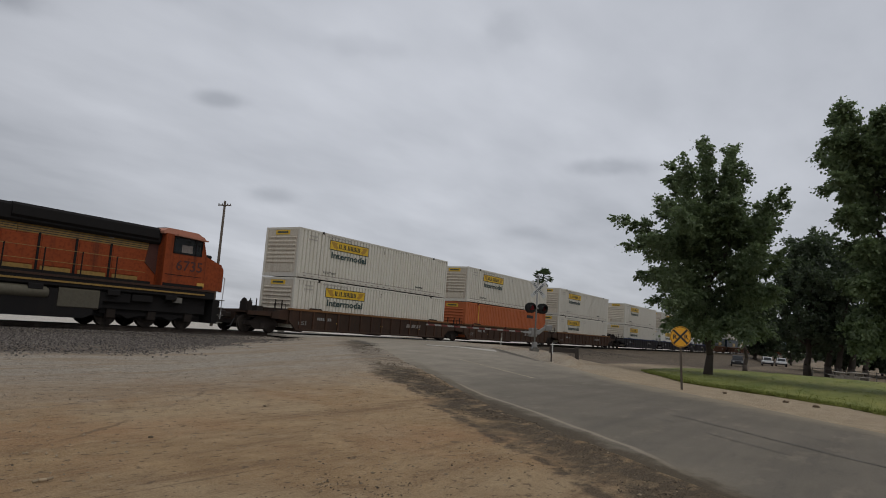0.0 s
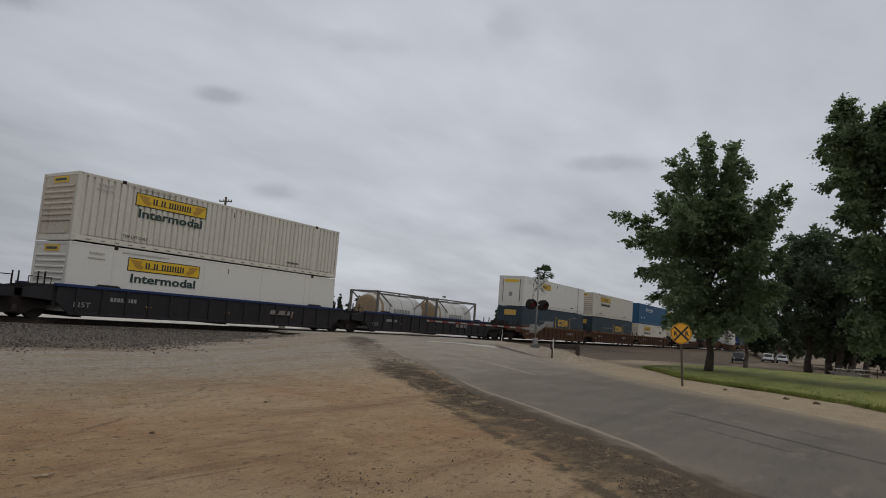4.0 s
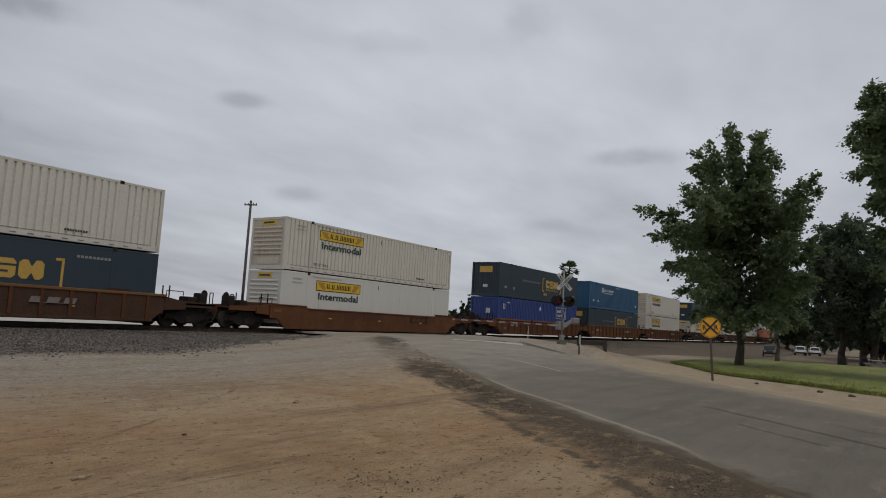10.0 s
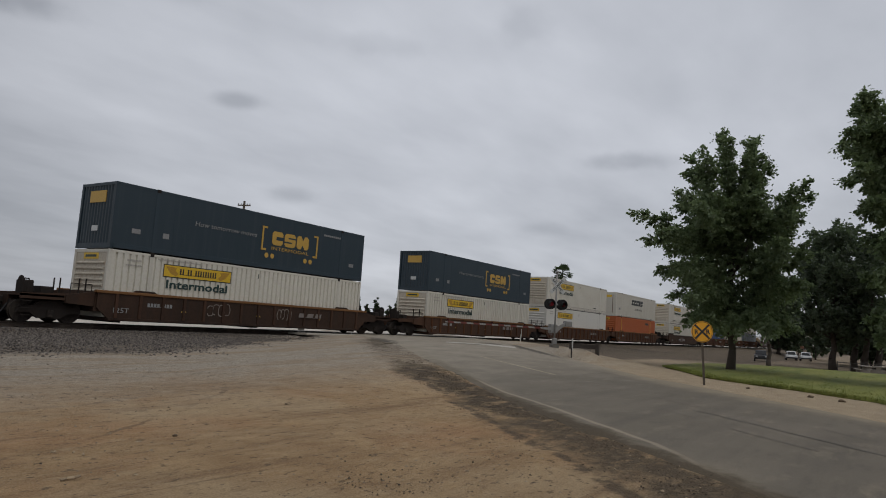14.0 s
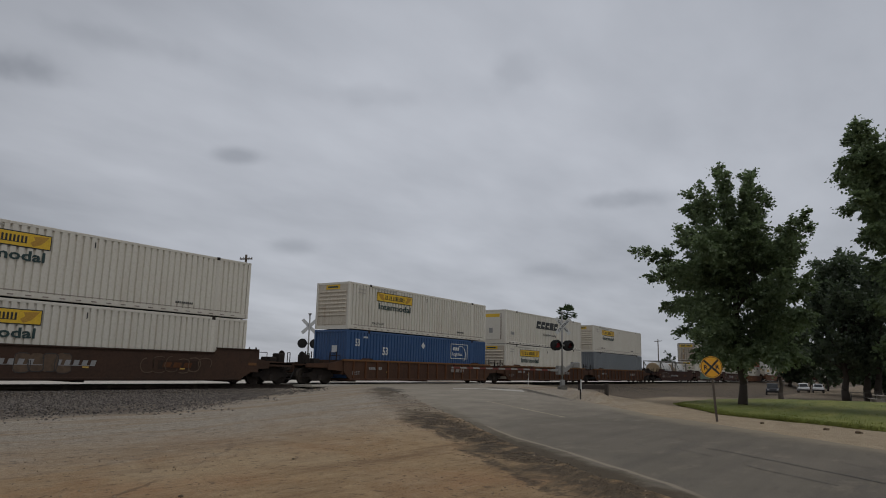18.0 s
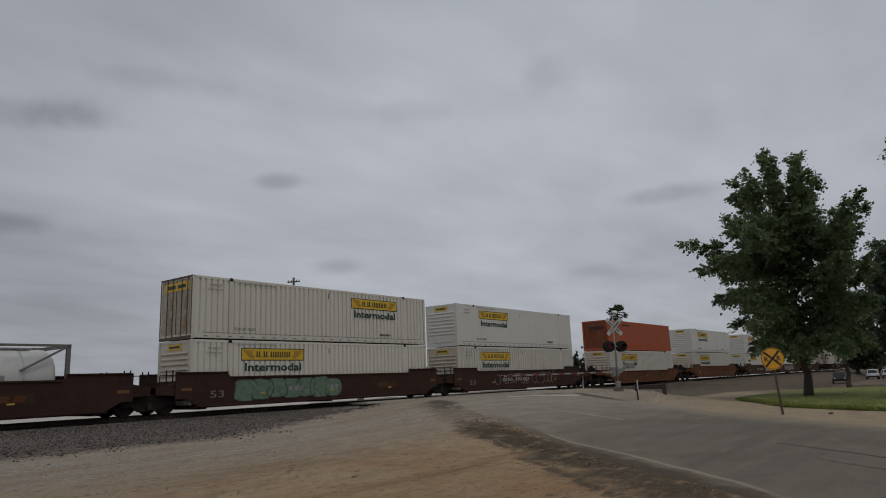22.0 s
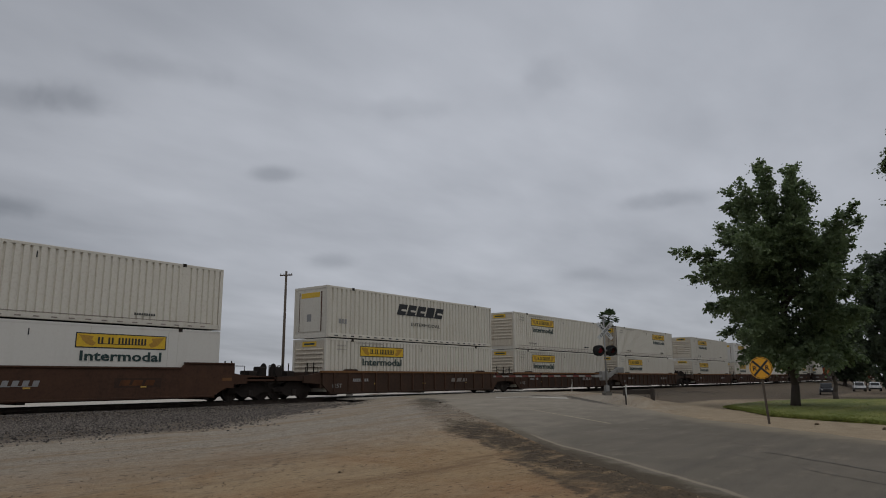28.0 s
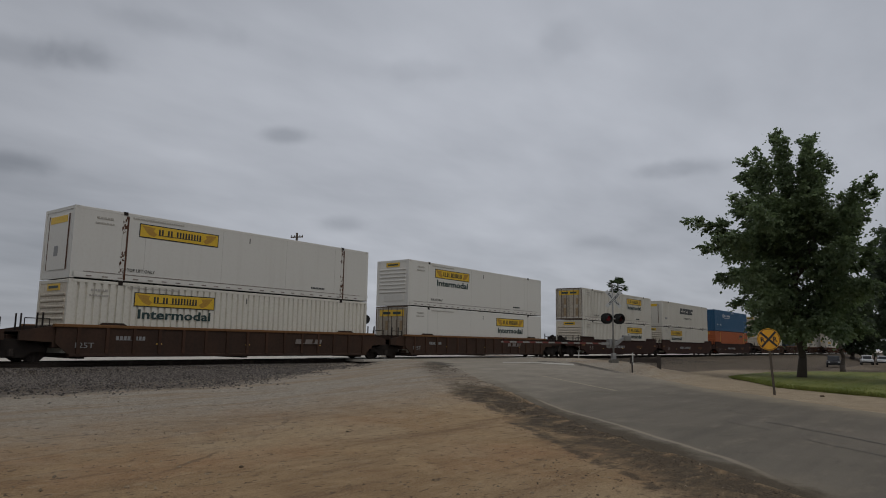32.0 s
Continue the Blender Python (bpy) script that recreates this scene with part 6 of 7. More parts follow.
    part("coupler", Shape().box(22.3, 23.85, -0.16, 0.16, 0.72, 1.05, cut=0.05), "truck_steel", c)
    part("fuel_tank", Shape().prism([(7.8, 0.45), (8.0, 0.28), (15.5, 0.28), (15.9, 0.45), (15.9, 1.4), (7.8, 1.4)], -1.45, 1.45), "loco_black", c, "low fuel tank")
    part("tank_box", Shape().box(14.4, 16.1, -1.48, -1.0, 0.66, 1.46, cut=0.06), "tank_tan", c, "grey battery box")
    part("air_reservoir", Shape().lathe([(0, 0.1), (0.06, 0.22), (0.18, 0.26), (2.4, 0.26), (2.52, 0.22), (2.58, 0.1)], (11.5, -1.3, 1.20), (1, 0, 0), 16), "tank_tan", c, "pale air reservoir", soft=True)
    part("equipment_box", Shape().box(16.3, 17.55, -1.4, -1.0, 1.0, 1.48, cut=0.05), "loco_black", c)
    part("equipment_box", Shape().box(17.6, 18.6, -1.45, -1.1, 1.12, 1.42, cut=0.03), "loco_black", c)
    part("junction_box", Shape().box(19.7, 20.1, -1.5, -1.3, 1.2, 1.45), "loco_grey", c)
    part("under_gear", Shape().box(1.6, 21.6, -1.25, 1.25, 0.75, 1.5), "loco_black", c)
    for mid in (4.4, 18.8):
        t = part("truck", Shape().box(mid - 2.2, mid + 2.2, -0.9, 0.9, 0.55, 0.95, cut=0.05), "loco_black", c, "three-axle truck")
        part("truck_shroud", Shape().box(mid - 2.75, mid + 2.75, -1.0, 1.0, 0.40, 0.95), "loco_black", t)
        for y in (-1.12, 1.0):
            part("side_frame", Shape().prism([(mid - 2.5, 0.55), (mid - 2.2, 0.95), (mid - 1.0, 1.1), (mid + 1.0, 1.1), (mid + 2.2, 0.95), (mid + 2.5, 0.55), (mid + 1.4, 0.5), (mid + 1.1, 0.35), (mid + 0.6, 0.5), (mid - 0.6, 0.5), (mid - 1.1, 0.35), (mid - 1.4, 0.5)], y, y + 0.14), "loco_black", t)
        for dx in (-1.95, 0, 1.95):
            part("axle_box", Shape().box(mid + dx - 0.2, mid + dx + 0.2, -1.22, -1.1, 0.33, 0.75, cut=0.04), "truck_steel", t)
            for s in (-1, 1):
                part("wheel", Shape().lathe([(0, 0.15), (0.0, 0.53), (0.12, 0.53), (0.13, 0.56), (0.15, 0.56), (0.15, 0.2)], (mid + dx, 0.84 * s, 0.535), (0, -s, 0), 22), "wheel_steel", t, "steel wheel")
        part("sand_box", Shape().box(mid - 2.9, mid - 2.5, -1.4, -0.9, 0.7, 1.45, cut=0.05), "loco_black", c)
    MOVING.append((c, 0.25, TRACK_Y, RAIL_Z))


build_loco()

# ---- the crossing: signals, gate, signs and posts ----
ROAD_YAW = -math.degrees(math.atan2(ROAD_DIR[0], ROAD_DIR[1]))


def build_signal(name, x, y, z, yaw, arm, label):
    """A crossing signal: x across the road to its right, -y toward the driver who comes."""
    c = thing(name, label, "railway signal", "crossing signals", at=pose(x, y, z, 0, 0, yaw))
    part("base", Shape().prism([(-0.24, -0.5), (0.24, -0.5), (0.22, 0.02), (0.15, 0.08), (-0.15, 0.08), (-0.22, 0.02)], -0.22, 0.22), "loco_grey", c)
    part("junction_base", Shape().box(-0.12, 0.12, -0.12, 0.12, 0.08, 0.45, cut=0.03), "galvanised", c)
    part("mast", Shape().tube((0, 0, 0.4), (0, 0, 4.55), 0.05, n=12), "galvanised", c, "pale metal mast", soft=True)
    part("mast_cap", Shape().lathe([(0, 0.08), (0.05, 0.07), (0.08, 0.02)], (0, 0, 4.55), (0, 0, 1), 12), "galvanised", c)
    for sgn, word in ((1, "CROSSING"), (-1, "RAILROAD")):
        b = part("crossbuck_blade", Shape().box(-0.68, 0.68, -0.012, 0.012, -0.115, 0.115), "decal_white", c, "white crossbuck blade", at=pose(0, -0.10 - 0.02 * (sgn + 1), 3.75, 0, -45 * sgn, 0))
        me = letter_mesh(word, 0.2, "decal_black", bold=0.004)
        w = max(v.co.x for v in me.vertices)
        part("lettering", me, "decal_black", b, at=pose(-w / 2, -0.016, -0.07))
    part("cross_arm", Shape().tube((-0.5, -0.08, 2.55), (0.5, -0.08, 2.55), 0.045, n=8), "galvanised", c)
    for k, dx in enumerate((-0.42, 0.42)):
        d = part("target", Shape().lathe([(0, 0.32), (0.03, 0.33), (0.05, 0.30)], (dx, -0.12, 2.55), (0, -1, 0), 24), "shadow_gap", c, "round black target")
        part("lamp_lens", Shape().lathe([(0, 0.16), (0.05, 0.15), (0.08, 0.08)], (dx, -0.17, 2.55), (0, -1, 0), 16), "red_lamp" if k == 0 else "red_lens_off", d, "dim red lens")
        hood = Shape()
        n = 12
        for i in range(n):
            a0, a1 = radians(-20 + 220 * i / n), radians(-20 + 220 * (i + 1) / n)
            hood.add([(dx + 0.18 * math.cos(a), y_, 2.55 + 0.18 * math.sin(a)) for a, y_ in ((a0, -0.16), (a1, -0.16), (a1, -0.42), (a0, -0.42))], [(0, 1, 2, 3)])
        part("hood", hood, "shadow_gap", d)
        part("rear_lamp", Shape().lathe([(0, 0.32), (0.03, 0.33), (0.05, 0.2)], (dx, 0.12, 2.55), (0, 1, 0), 20), "shadow_gap", d)
    part("bell", Shape().lathe([(0, 0.04), (0.03, 0.12), (0.09, 0.14)], (0, 0, 4.68), (0, 0, -1), 12), "galvanised", c)
    if arm:
        part("gate_machine", Shape().box(-0.2, 0.2, 0.08, 0.5, 0.75, 1.3, cut=0.05), "galvanised", c, "grey gate machine")
        part("arm_bracket", Shape().prism([(0.2, 1.12), (0.85, 1.5), (0.95, 1.42), (0.35, 0.92), (-0.7, 0.95), (-0.7, 1.08), (0.0, 1.12)], 0.12, 0.22), "galvanised", c, "bent white arm bracket")
        part("counterweight", Shape().box(0.8, 1.25, 0.05, 0.4, 1.2, 1.55, cut=0.04), "galvanised", c)
        g = part("gate_arm", Shape().box(-arm, -0.5, 0.15, 0.19, 0.98, 1.07), "arm_white", c, "lowered striped gate arm")
        k, q = 0, -0.9
        while q > -arm + 0.3:
            part("red_stripe", Shape().prism([(q, 0.976), (q - 0.4, 0.976), (q - 0.45, 1.074), (q - 0.05, 1.074)], 0.145, 0.195), "stripe_red", g)
            q -= 0.82
        for q in (-2.0, -4.2, -arm + 0.15):
            part("arm_lamp", Shape().tube((q, 0.17, 1.09), (q, 0.17, 1.22), 0.05, n=8), "red_lens_off", g)
    return c


build_signal("crossing_signal", 39.35, 17.42, 0.70, ROAD_YAW + 6, 7.2, "crossing signal with crossbuck and lowered striped gate arm")
build_signal("crossing_signal", 34.2, 34.2, 0.60, ROAD_YAW + 180, 0, "crossing signal beyond the rails, its back to the dirt lot")


def build_warning_sign():
    c = thing("warning_sign", "round yellow railroad advance sign on a leaning post", "road sign", at=pose(26.06, 5.59, 0.0, 0, -3.6, -62) )
    part("post", Shape().prism([(-0.035, -0.4), (0.035, -0.4), (0.035, 1.62), (-0.035, 1.62)], 0.0, 0.05), "pole_wood", c, "weathered brown post")
    d = part("disc", Shape().lathe([(0, 0.385), (0.012, 0.385)], (0, -0.012, 1.92), (0, 1, 0), 40), "sign_yellow", c, "yellow disc")
    ring = Shape()
    n = 40
    for i in range(n):
        a0, a1 = 2 * math.pi * i / n, 2 * math.pi * (i + 1) / n
        ring.add([(r * math.cos(a), -0.0145, 1.92 + r * math.sin(a)) for r, a in ((0.365, a0), (0.365, a1), (0.348, a1), (0.348, a0))], [(0, 1, 2, 3)])
    part("border", ring, "decal_black", d)
    for s in (-1, 1):
        part("cross_stroke", Shape().box(-0.36, 0.36, -0.004, 0.002, -0.035, 0.035), "decal_black", d, at=pose(0, -0.014 - 0.002 * s, 1.92, 0, 45 * s, 0))
    me = letter_mesh("R", 0.24, "decal_black", bold=0.006)
    for x in (-0.28, 0.13):
        part("lettering", me, "decal_black", d, at=pose(x, -0.016, 1.835))
    part("bolt", Shape().tube((0, -0.02, 2.1), (0, 0.05, 2.1), 0.014, n=6), "galvanised", c)


build_warning_sign()


def marker_post(x, y, h, label, dark, tilt=0.0):
    z = ground_z(x, y)
    c = thing("marker_post", label, "post", "posts at the crossing", at=pose(x, y, z, 0, tilt, 30))
    part("stake", Shape().box(-0.06, 0.06, -0.03, 0.03, -0.3, h * 0.55), "dark_timber" if dark else "post_white", c)
    part("blade", Shape().box(-0.15, 0.15, -0.045, -0.025, h * 0.4, h, cut=0.01), "post_white", c, "white reflector blade")


marker_post(31.5, 13.0, 0.98, "white marker post with a dark lower half", True, 6)
marker_post(48.2, 24.2, 0.95, "short white marker post beside the rails", False)


def build_barrier():
    c = thing("guard_barrier", "low dark timber barrier at the end of the shoulder", "barrier")
    a, b = Vector((32.9, 13.6, 0)), Vector((33.0, 12.25, 0))
    for p, h in ((a, 0.72), (b, 0.86)):
        z = ground_z(p.x, p.y)
        part("post", Shape().box(p.x - 0.08, p.x + 0.08, p.y - 0.08, p.y + 0.08, -0.3, z + h), "dark_timber", c)
    za = ground_z(a.x, a.y) + 0.46
    part("beam", Shape().add([(a.x, a.y, za), (b.x, b.y, za), (b.x, b.y, za + 0.22), (a.x, a.y, za + 0.22), (a.x + 0.08, a.y, za), (b.x + 0.08, b.y, za), (b.x + 0.08, b.y, za + 0.22), (a.x + 0.08, a.y, za + 0.22)],
                             [(0, 1, 2, 3), (4, 7, 6, 5), (0, 4, 5, 1), (3, 2, 6, 7), (1, 5, 6, 2), (0, 3, 7, 4)]), "dark_timber", c)


build_barrier()


def build_mound():
    """Sand banked against the shoulder at the barrier."""
    v, f = [], []
    n = 28
    for j in range(n + 1):
        for i in range(n + 1):
            u, w = i / n * 2 - 1, j / n * 2 - 1
            x, y = 33.1 + 1.3 * u * 0.72 + 2.9 * w * 0.69, 13.3 - 1.3 * u * 0.69 + 2.9 * w * 0.72
            r = min(1.0, math.hypot(u, w))
            h = 0.50 * (1 - r * r) ** 1.1 + (0.10 * noise.noise((x * 1.5, y * 1.5, 6)) + 0.07 * noise.noise((x * 4.0, y * 4.0, 2))) * (1 - r)
            v.append((x, y, ground_z(x, y) + h - 0.05))
    f = [(j * (n + 1) + i, j * (n + 1) + i + 1, (j + 1) * (n + 1) + i + 1, (j + 1) * (n + 1) + i) for j in range(n) for i in range(n)]
    solid("sand_mound", raw_mesh("sand_mound", v, f, "ground", True), "", "low bank of pale sand beside the road", "ground", kind="structure")


build_mound()


def utility_pole(az, dist, top, arm, label):
    x, y = dist * math.sin(radians(az)), dist * math.cos(radians(az))
    c = thing("utility_pole", label, "utility pole", "utility poles", at=pose(x, y, ground_z(x, y) - 0.3, 0, 0, -az))
    part("pole", Shape().tube((0, 0, 0), (0, 0, top + 0.3), 0.17, 0.12, n=12), "pole_wood", c, soft=True)
    part("crossarm", Shape().box(-arm / 2, arm / 2, -0.16, -0.06, top - 0.25, top - 0.12, m=Matrix.Translation((0, 0, top - 0.2)) @ pose(0, 0, 0, 0, -5, 0) @ Matrix.Translation((0, 0, 0.2 - top))), "pole_wood", c)
    for dx in (-arm / 2 + 0.08, -0.25, 0.3, arm / 2 - 0.08):
        part("insulator", Shape().lathe([(0, 0.045), (0.08, 0.06), (0.16, 0.03)], (dx, -0.11, top - 0.12 + dx * 0.087), (0, 0, 1), 8), "decal_grey", c)


utility_pole(39.55, 76, 13.5, 1.35, "tall dark wooden pole with a short crossarm")
utility_pole(73.73, 190, 10.9, 1.9, "distant wooden pole with a crossarm")


# ---- trees ----
def quad_mesh(V):
    """A mesh of loose four-cornered leaves."""
    n = len(V) // 4
    me = bpy.data.meshes.new("leaves")
    me.vertices.add(len(V))
    me.vertices.foreach_set("co", V.astype(np.float32).ravel())
    me.loops.add(4 * n)
    me.loops.foreach_set("vertex_index", np.arange(4 * n, dtype=np.int32))
    me.polygons.add(n)
    me.polygons.foreach_set("loop_start", np.arange(0, 4 * n, 4, dtype=np.int32))
    me.polygons.foreach_set("loop_total", np.full(n, 4, dtype=np.int32))
    me.update(calc_edges=True)
    return me


def blades(rng, p, way, size):
    """Leaf blades at the places p, hanging along way."""
    a = way + rng.normal(scale=0.45, size=p.shape)
    a /= np.linalg.norm(a, axis=1)[:, None]
    b = np.cross(a, np.array([0, 0, 1.0]) + rng.normal(scale=0.55, size=p.shape))
    b /= np.linalg.norm(b, axis=1)[:, None] + 1e-9
    s = size * rng.uniform(0.6, 1.3, (len(p), 1))
    return np.stack([p - a * s * 0.45, p + b * s * 0.45, p + a * s * 0.6, p - b * s * 0.45], 1).reshape(-1, 3)


def leaf_cloud(rng, centres, leaves, size, droop=0.0):
    """Leaves as small blades, gathered in clumps round each limb's end."""
    tot = sum(r ** 2 for _, _, _, r in centres)
    V = []
    for cx, cy, cz, r in centres:
        n = int(leaves * r ** 2 / tot)
        k = max(5, int(n / 30))
        d = rng.normal(size=(k, 3))
        d /= np.linalg.norm(d, axis=1)[:, None]
        rad = r * 0.92 * rng.uniform(0.2, 1.0, (k, 1)) ** 0.6
        sub = d * rad * np.array([1.05, 1.05, 0.95])
        p = sub[rng.randint(0, k, n)] + rng.normal(scale=0.15 * max(r, 0.6) ** 0.5, size=(n, 3))
        p[:, 2] -= droop * np.abs(rng.normal(size=n))
        V.append(blades(rng, p + np.array([cx, cy, cz]), rng.normal(size=(n, 3)) - np.array([0, 0, 0.3]), size))
    return quad_mesh(np.concatenate(V))


def shade_tree(x, y, az, boughs, sprays, size, mat, trunk_r, top, label, seed):
    """boughs: sideways and height where the foliage of a bough begins and where it ends, and its spread at both. Each carries sprays of leaves that lean outward and hang at the tip."""
    rng = np.random.RandomState(seed)
    z0 = ground_z(x, y)
    c = thing("tree", label, "tree", "park trees", at=pose(x, y, z0, 0, 0, -az))
    sh = Shape()
    p, rad = Vector((0, 0, -0.3)), trunk_r * 1.5
    for k in range(8):
        q = Vector((0.07 * rng.normal(), 0.07 * rng.normal(), top * 0.72 * (k + 1) / 8))
        r2 = trunk_r * (1.0 - 0.1 * k) if k < 6 else trunk_r * 0.3
        sh.tube(p, q, rad, r2, n=12, caps=k == 0)
        p, rad = q, r2
    part("trunk", sh, "bark", c, "grey-brown trunk", soft=True)
    lines = []
    for w0, h0, w1, h1, r0, r1 in boughs:
        out = 0.45 * abs(w1 - w0) + 0.5
        lines.append((Vector((w0, rng.uniform(-0.6, 0.6), h0 - z0)), Vector((w1, rng.uniform(-1, 1) * out, h1 - z0)), r0, r1, True))
        # two more of its kind toward and away from the road
        if r0 > 0.45:
            for s in (-1, 1):
                turn = rng.uniform(0.15, 0.75)
                e = Vector((w0 + (w1 - w0) * turn, s * (0.9 + abs(w1 - w0) * (1 - 0.4 * turn) + r0), h1 - z0 - 0.10 * abs(h1 - h0) - 0.2))
                lines.append((Vector((w0 * 0.8, s * 0.4 * r0, h0 - z0)), e, r0, max(r1, 0.25), False))
    area = sum((e - a).length * (r0 + r1) + 2 * r0 * r0 for a, e, r0, r1, _ in lines)
    V = []
    for a, e, r0, r1, own in lines:
        if own:
            st = Vector((0, 0, max(1.9, min(a.z * 0.72, top * 0.66))))
            part("limb", Shape().tube(st, a, trunk_r * 0.42, trunk_r * 0.26, n=7, caps=False).tube(a, e, trunk_r * 0.26, 0.012, n=6, caps=False), "bark", c, soft=True)
        n = max(6, int(sprays * ((e - a).length * (r0 + r1) + 2 * r0 * r0) / area))
        run = np.array((e - a).normalized())
        f = rng.uniform(-0.15, 1.0, n)
        d = rng.normal(size=(n, 3))
        d /= np.linalg.norm(d, axis=1)[:, None]
        mid = np.array(a) + f[:, None] * np.array(e - a) + d * ((r0 + (r1 - r0) * np.clip(f, 0, 1)) * rng.uniform(0.25, 1.0, n) ** 0.5)[:, None]
        out = d * 0.8 + run * 0.7 + np.array([0, 0, -0.15])
        out /= np.linalg.norm(out, axis=1)[:, None]
        m = 24
        along_s = np.abs(rng.normal(scale=0.20, size=(n, m))) - 0.10
        side = np.cross(out, np.array([0, 0, 1.0]) + 0.3 * rng.normal(size=(n, 3)))
        side /= np.linalg.norm(side, axis=1)[:, None]
        q = mid[:, None] + out[:, None] * along_s[..., None] + side[:, None] * rng.normal(scale=0.12, size=(n, m))[..., None] + rng.normal(scale=0.04, size=(n, m, 3))
        q[..., 2] -= 0.5 * np.clip(along_s, 0, 1) ** 1.5
        V.append(blades(rng, q.reshape(-1, 3), np.repeat(out, m, 0) + np.array([0, 0, -0.35]), size))
    me = quad_mesh(np.concatenate(V))
    me.materials.append(MATS[mat])
    part("crown", me, mat, c, "uneven crown of many small leaves", kind="stuff")
    return c


def broadleaf(x, y, az, limbs, leaves, size, mat, trunk_r, label, seed, fork=2.2, name="tree", group="park trees", trunks=((0, 0),)):
    """limbs: sideways from the trunk, height of the limb's end, spread of its leaves. az: the way its sideways axis faces."""
    rng = np.random.RandomState(seed)
    z0 = ground_z(x, y)
    c = thing(name, label, "tree", group, at=pose(x, y, z0, 0, 0, -az))
    cent = []
    top = max(h for _, h, _ in limbs)
    for w, h, r in limbs:
        wide = 0.5 * max(abs(w), r) + 0.9 * (1 - h / top) + 0.4
        cent.append((w, rng.uniform(-1, 1) * wide, h - z0, r))
    depth = []
    for w, h, r in limbs:
        if r > 0.8 * np.mean([q for _, _, q in limbs]):
            for s in (-1, 1):
                depth.append((w * 0.6 + rng.uniform(-0.5, 0.5), s * (1.0 + 0.9 * r), h - z0 - 0.2, r * 0.85))
    cent += depth
    for tx, ty in trunks:
        sh = Shape()
        p, rad = Vector((tx, ty, -0.3)), trunk_r * 1.35
        steps = 7
        reach = top * 0.62
        for k in range(steps):
            q = Vector((tx * (1 + 0.25 * k / steps) + 0.12 * rng.normal(), ty + 0.12 * rng.normal(), reach * (k + 1) / steps))
            r2 = trunk_r * (1 - 0.75 * (k + 1) / steps)
            sh.tube(p, q, rad, r2 if k else trunk_r, n=12, caps=k == 0)
            p, rad = q, r2 if k else trunk_r
        part("trunk", sh, "bark", c, "grey-brown trunk", soft=True)
    for w, dy, h, r in cent[:len(limbs)]:
        st = min(h * 0.75, fork + 0.35 * max(0, h - fork) + rng.uniform(-0.2, 0.2))
        a = Vector((trunks[0][0], trunks[0][1], st))
        m = Vector((w * 0.5, dy * 0.5, (st + h) / 2 + 0.15 * abs(w)))
        part("limb", Shape().tube(a, m, trunk_r * 0.34, trunk_r * 0.2, n=7, caps=False).tube(m, (w, dy, h), trunk_r * 0.2, 0.015, n=6, caps=False), "bark", c, soft=True)
    me = leaf_cloud(rng, cent, leaves, size, 0.05)
    me.materials.append(MATS[mat])
    part("crown", me, mat, c, "uneven crown of many small leaves", kind="stuff")
    return c


def at_azimuth(az, d):
    return d * math.sin(radians(az)), d * math.cos(radians(az))


FRONT_TREE = ((-0.03, 8.45, -0.61, 13.2, 0.71, 0.24), (-0.87, 8.44, -2.34, 12.0, 0.78, 0.36), (-1.31, 10.92, -2.8, 11.24, 0.4, 0.12), (-1.1, 8.0, -2.95, 9.75, 0.85, 0.35), (0.77, 8.46, 1.04, 13.2, 0.64, 0.2), (1.06, 8.79, 1.86, 12.0, 0.58, 0.24),
              (1.79, 8.32, 4.2, 9.95, 0.69, 0.12), (2.38, 7.53, 3.4, 8.7, 0.74, 0.31), (-0.84, 7.46, -5.0, 8.45, 0.9, 0.25), (-1.43, 7.12, -4.8, 7.36, 0.79, 0.2), (-0.79, 5.84, -4.0, 5.38, 0.9, 0.2),
              (-0.52, 4.73, -3.15, 4.11, 0.83, 0.2), (-0.45, 4.26, -2.3, 2.7, 0.77, 0.24), (-0.22, 6.83, -1.35, 9.42, 1.0, 0.7), (0.95, 7.18, 0.74, 10.08, 1.05, 0.64), (1.56, 5.62, 3.6, 6.79, 1.09, 0.5),
              (1.58, 4.68, 3.8, 4.8, 0.97, 0.26), (1.32, 3.57, 3.0, 2.67, 0.86, 0.4), (0.46, 3.36, -0.75, 2.5, 0.75, 0.4))
SIDE_TREE = ((-1.57, 9.51, -3.05, 13.15, 0.83, 0.27), (-2.35, 10.37, -3.75, 11.5, 0.54, 0.2), (-2.24, 9.42, -3.6, 9.64, 0.49, 0.2), (-0.91, 11.06, -1.28, 12.7, 0.73, 0.28), (-1.9, 8.07, -2.8, 8.1, 0.57, 0.2),
             (-1.46, 6.36, -2.55, 6.63, 0.65, 0.28), (-1.46, 4.94, -2.6, 4.99, 0.69, 0.25), (-1.35, 3.55, -2.4, 3.1, 0.64, 0.25), (-1.46, 2.53, -2.2, 2.17, 0.47, 0.18), (-0.28, 9.7, 0.9, 11.2, 0.95, 0.6),
             (0.2, 7.12, 1.9, 7.8, 1.1, 0.7), (0.2, 4.85, 1.9, 4.51, 1.1, 0.7))
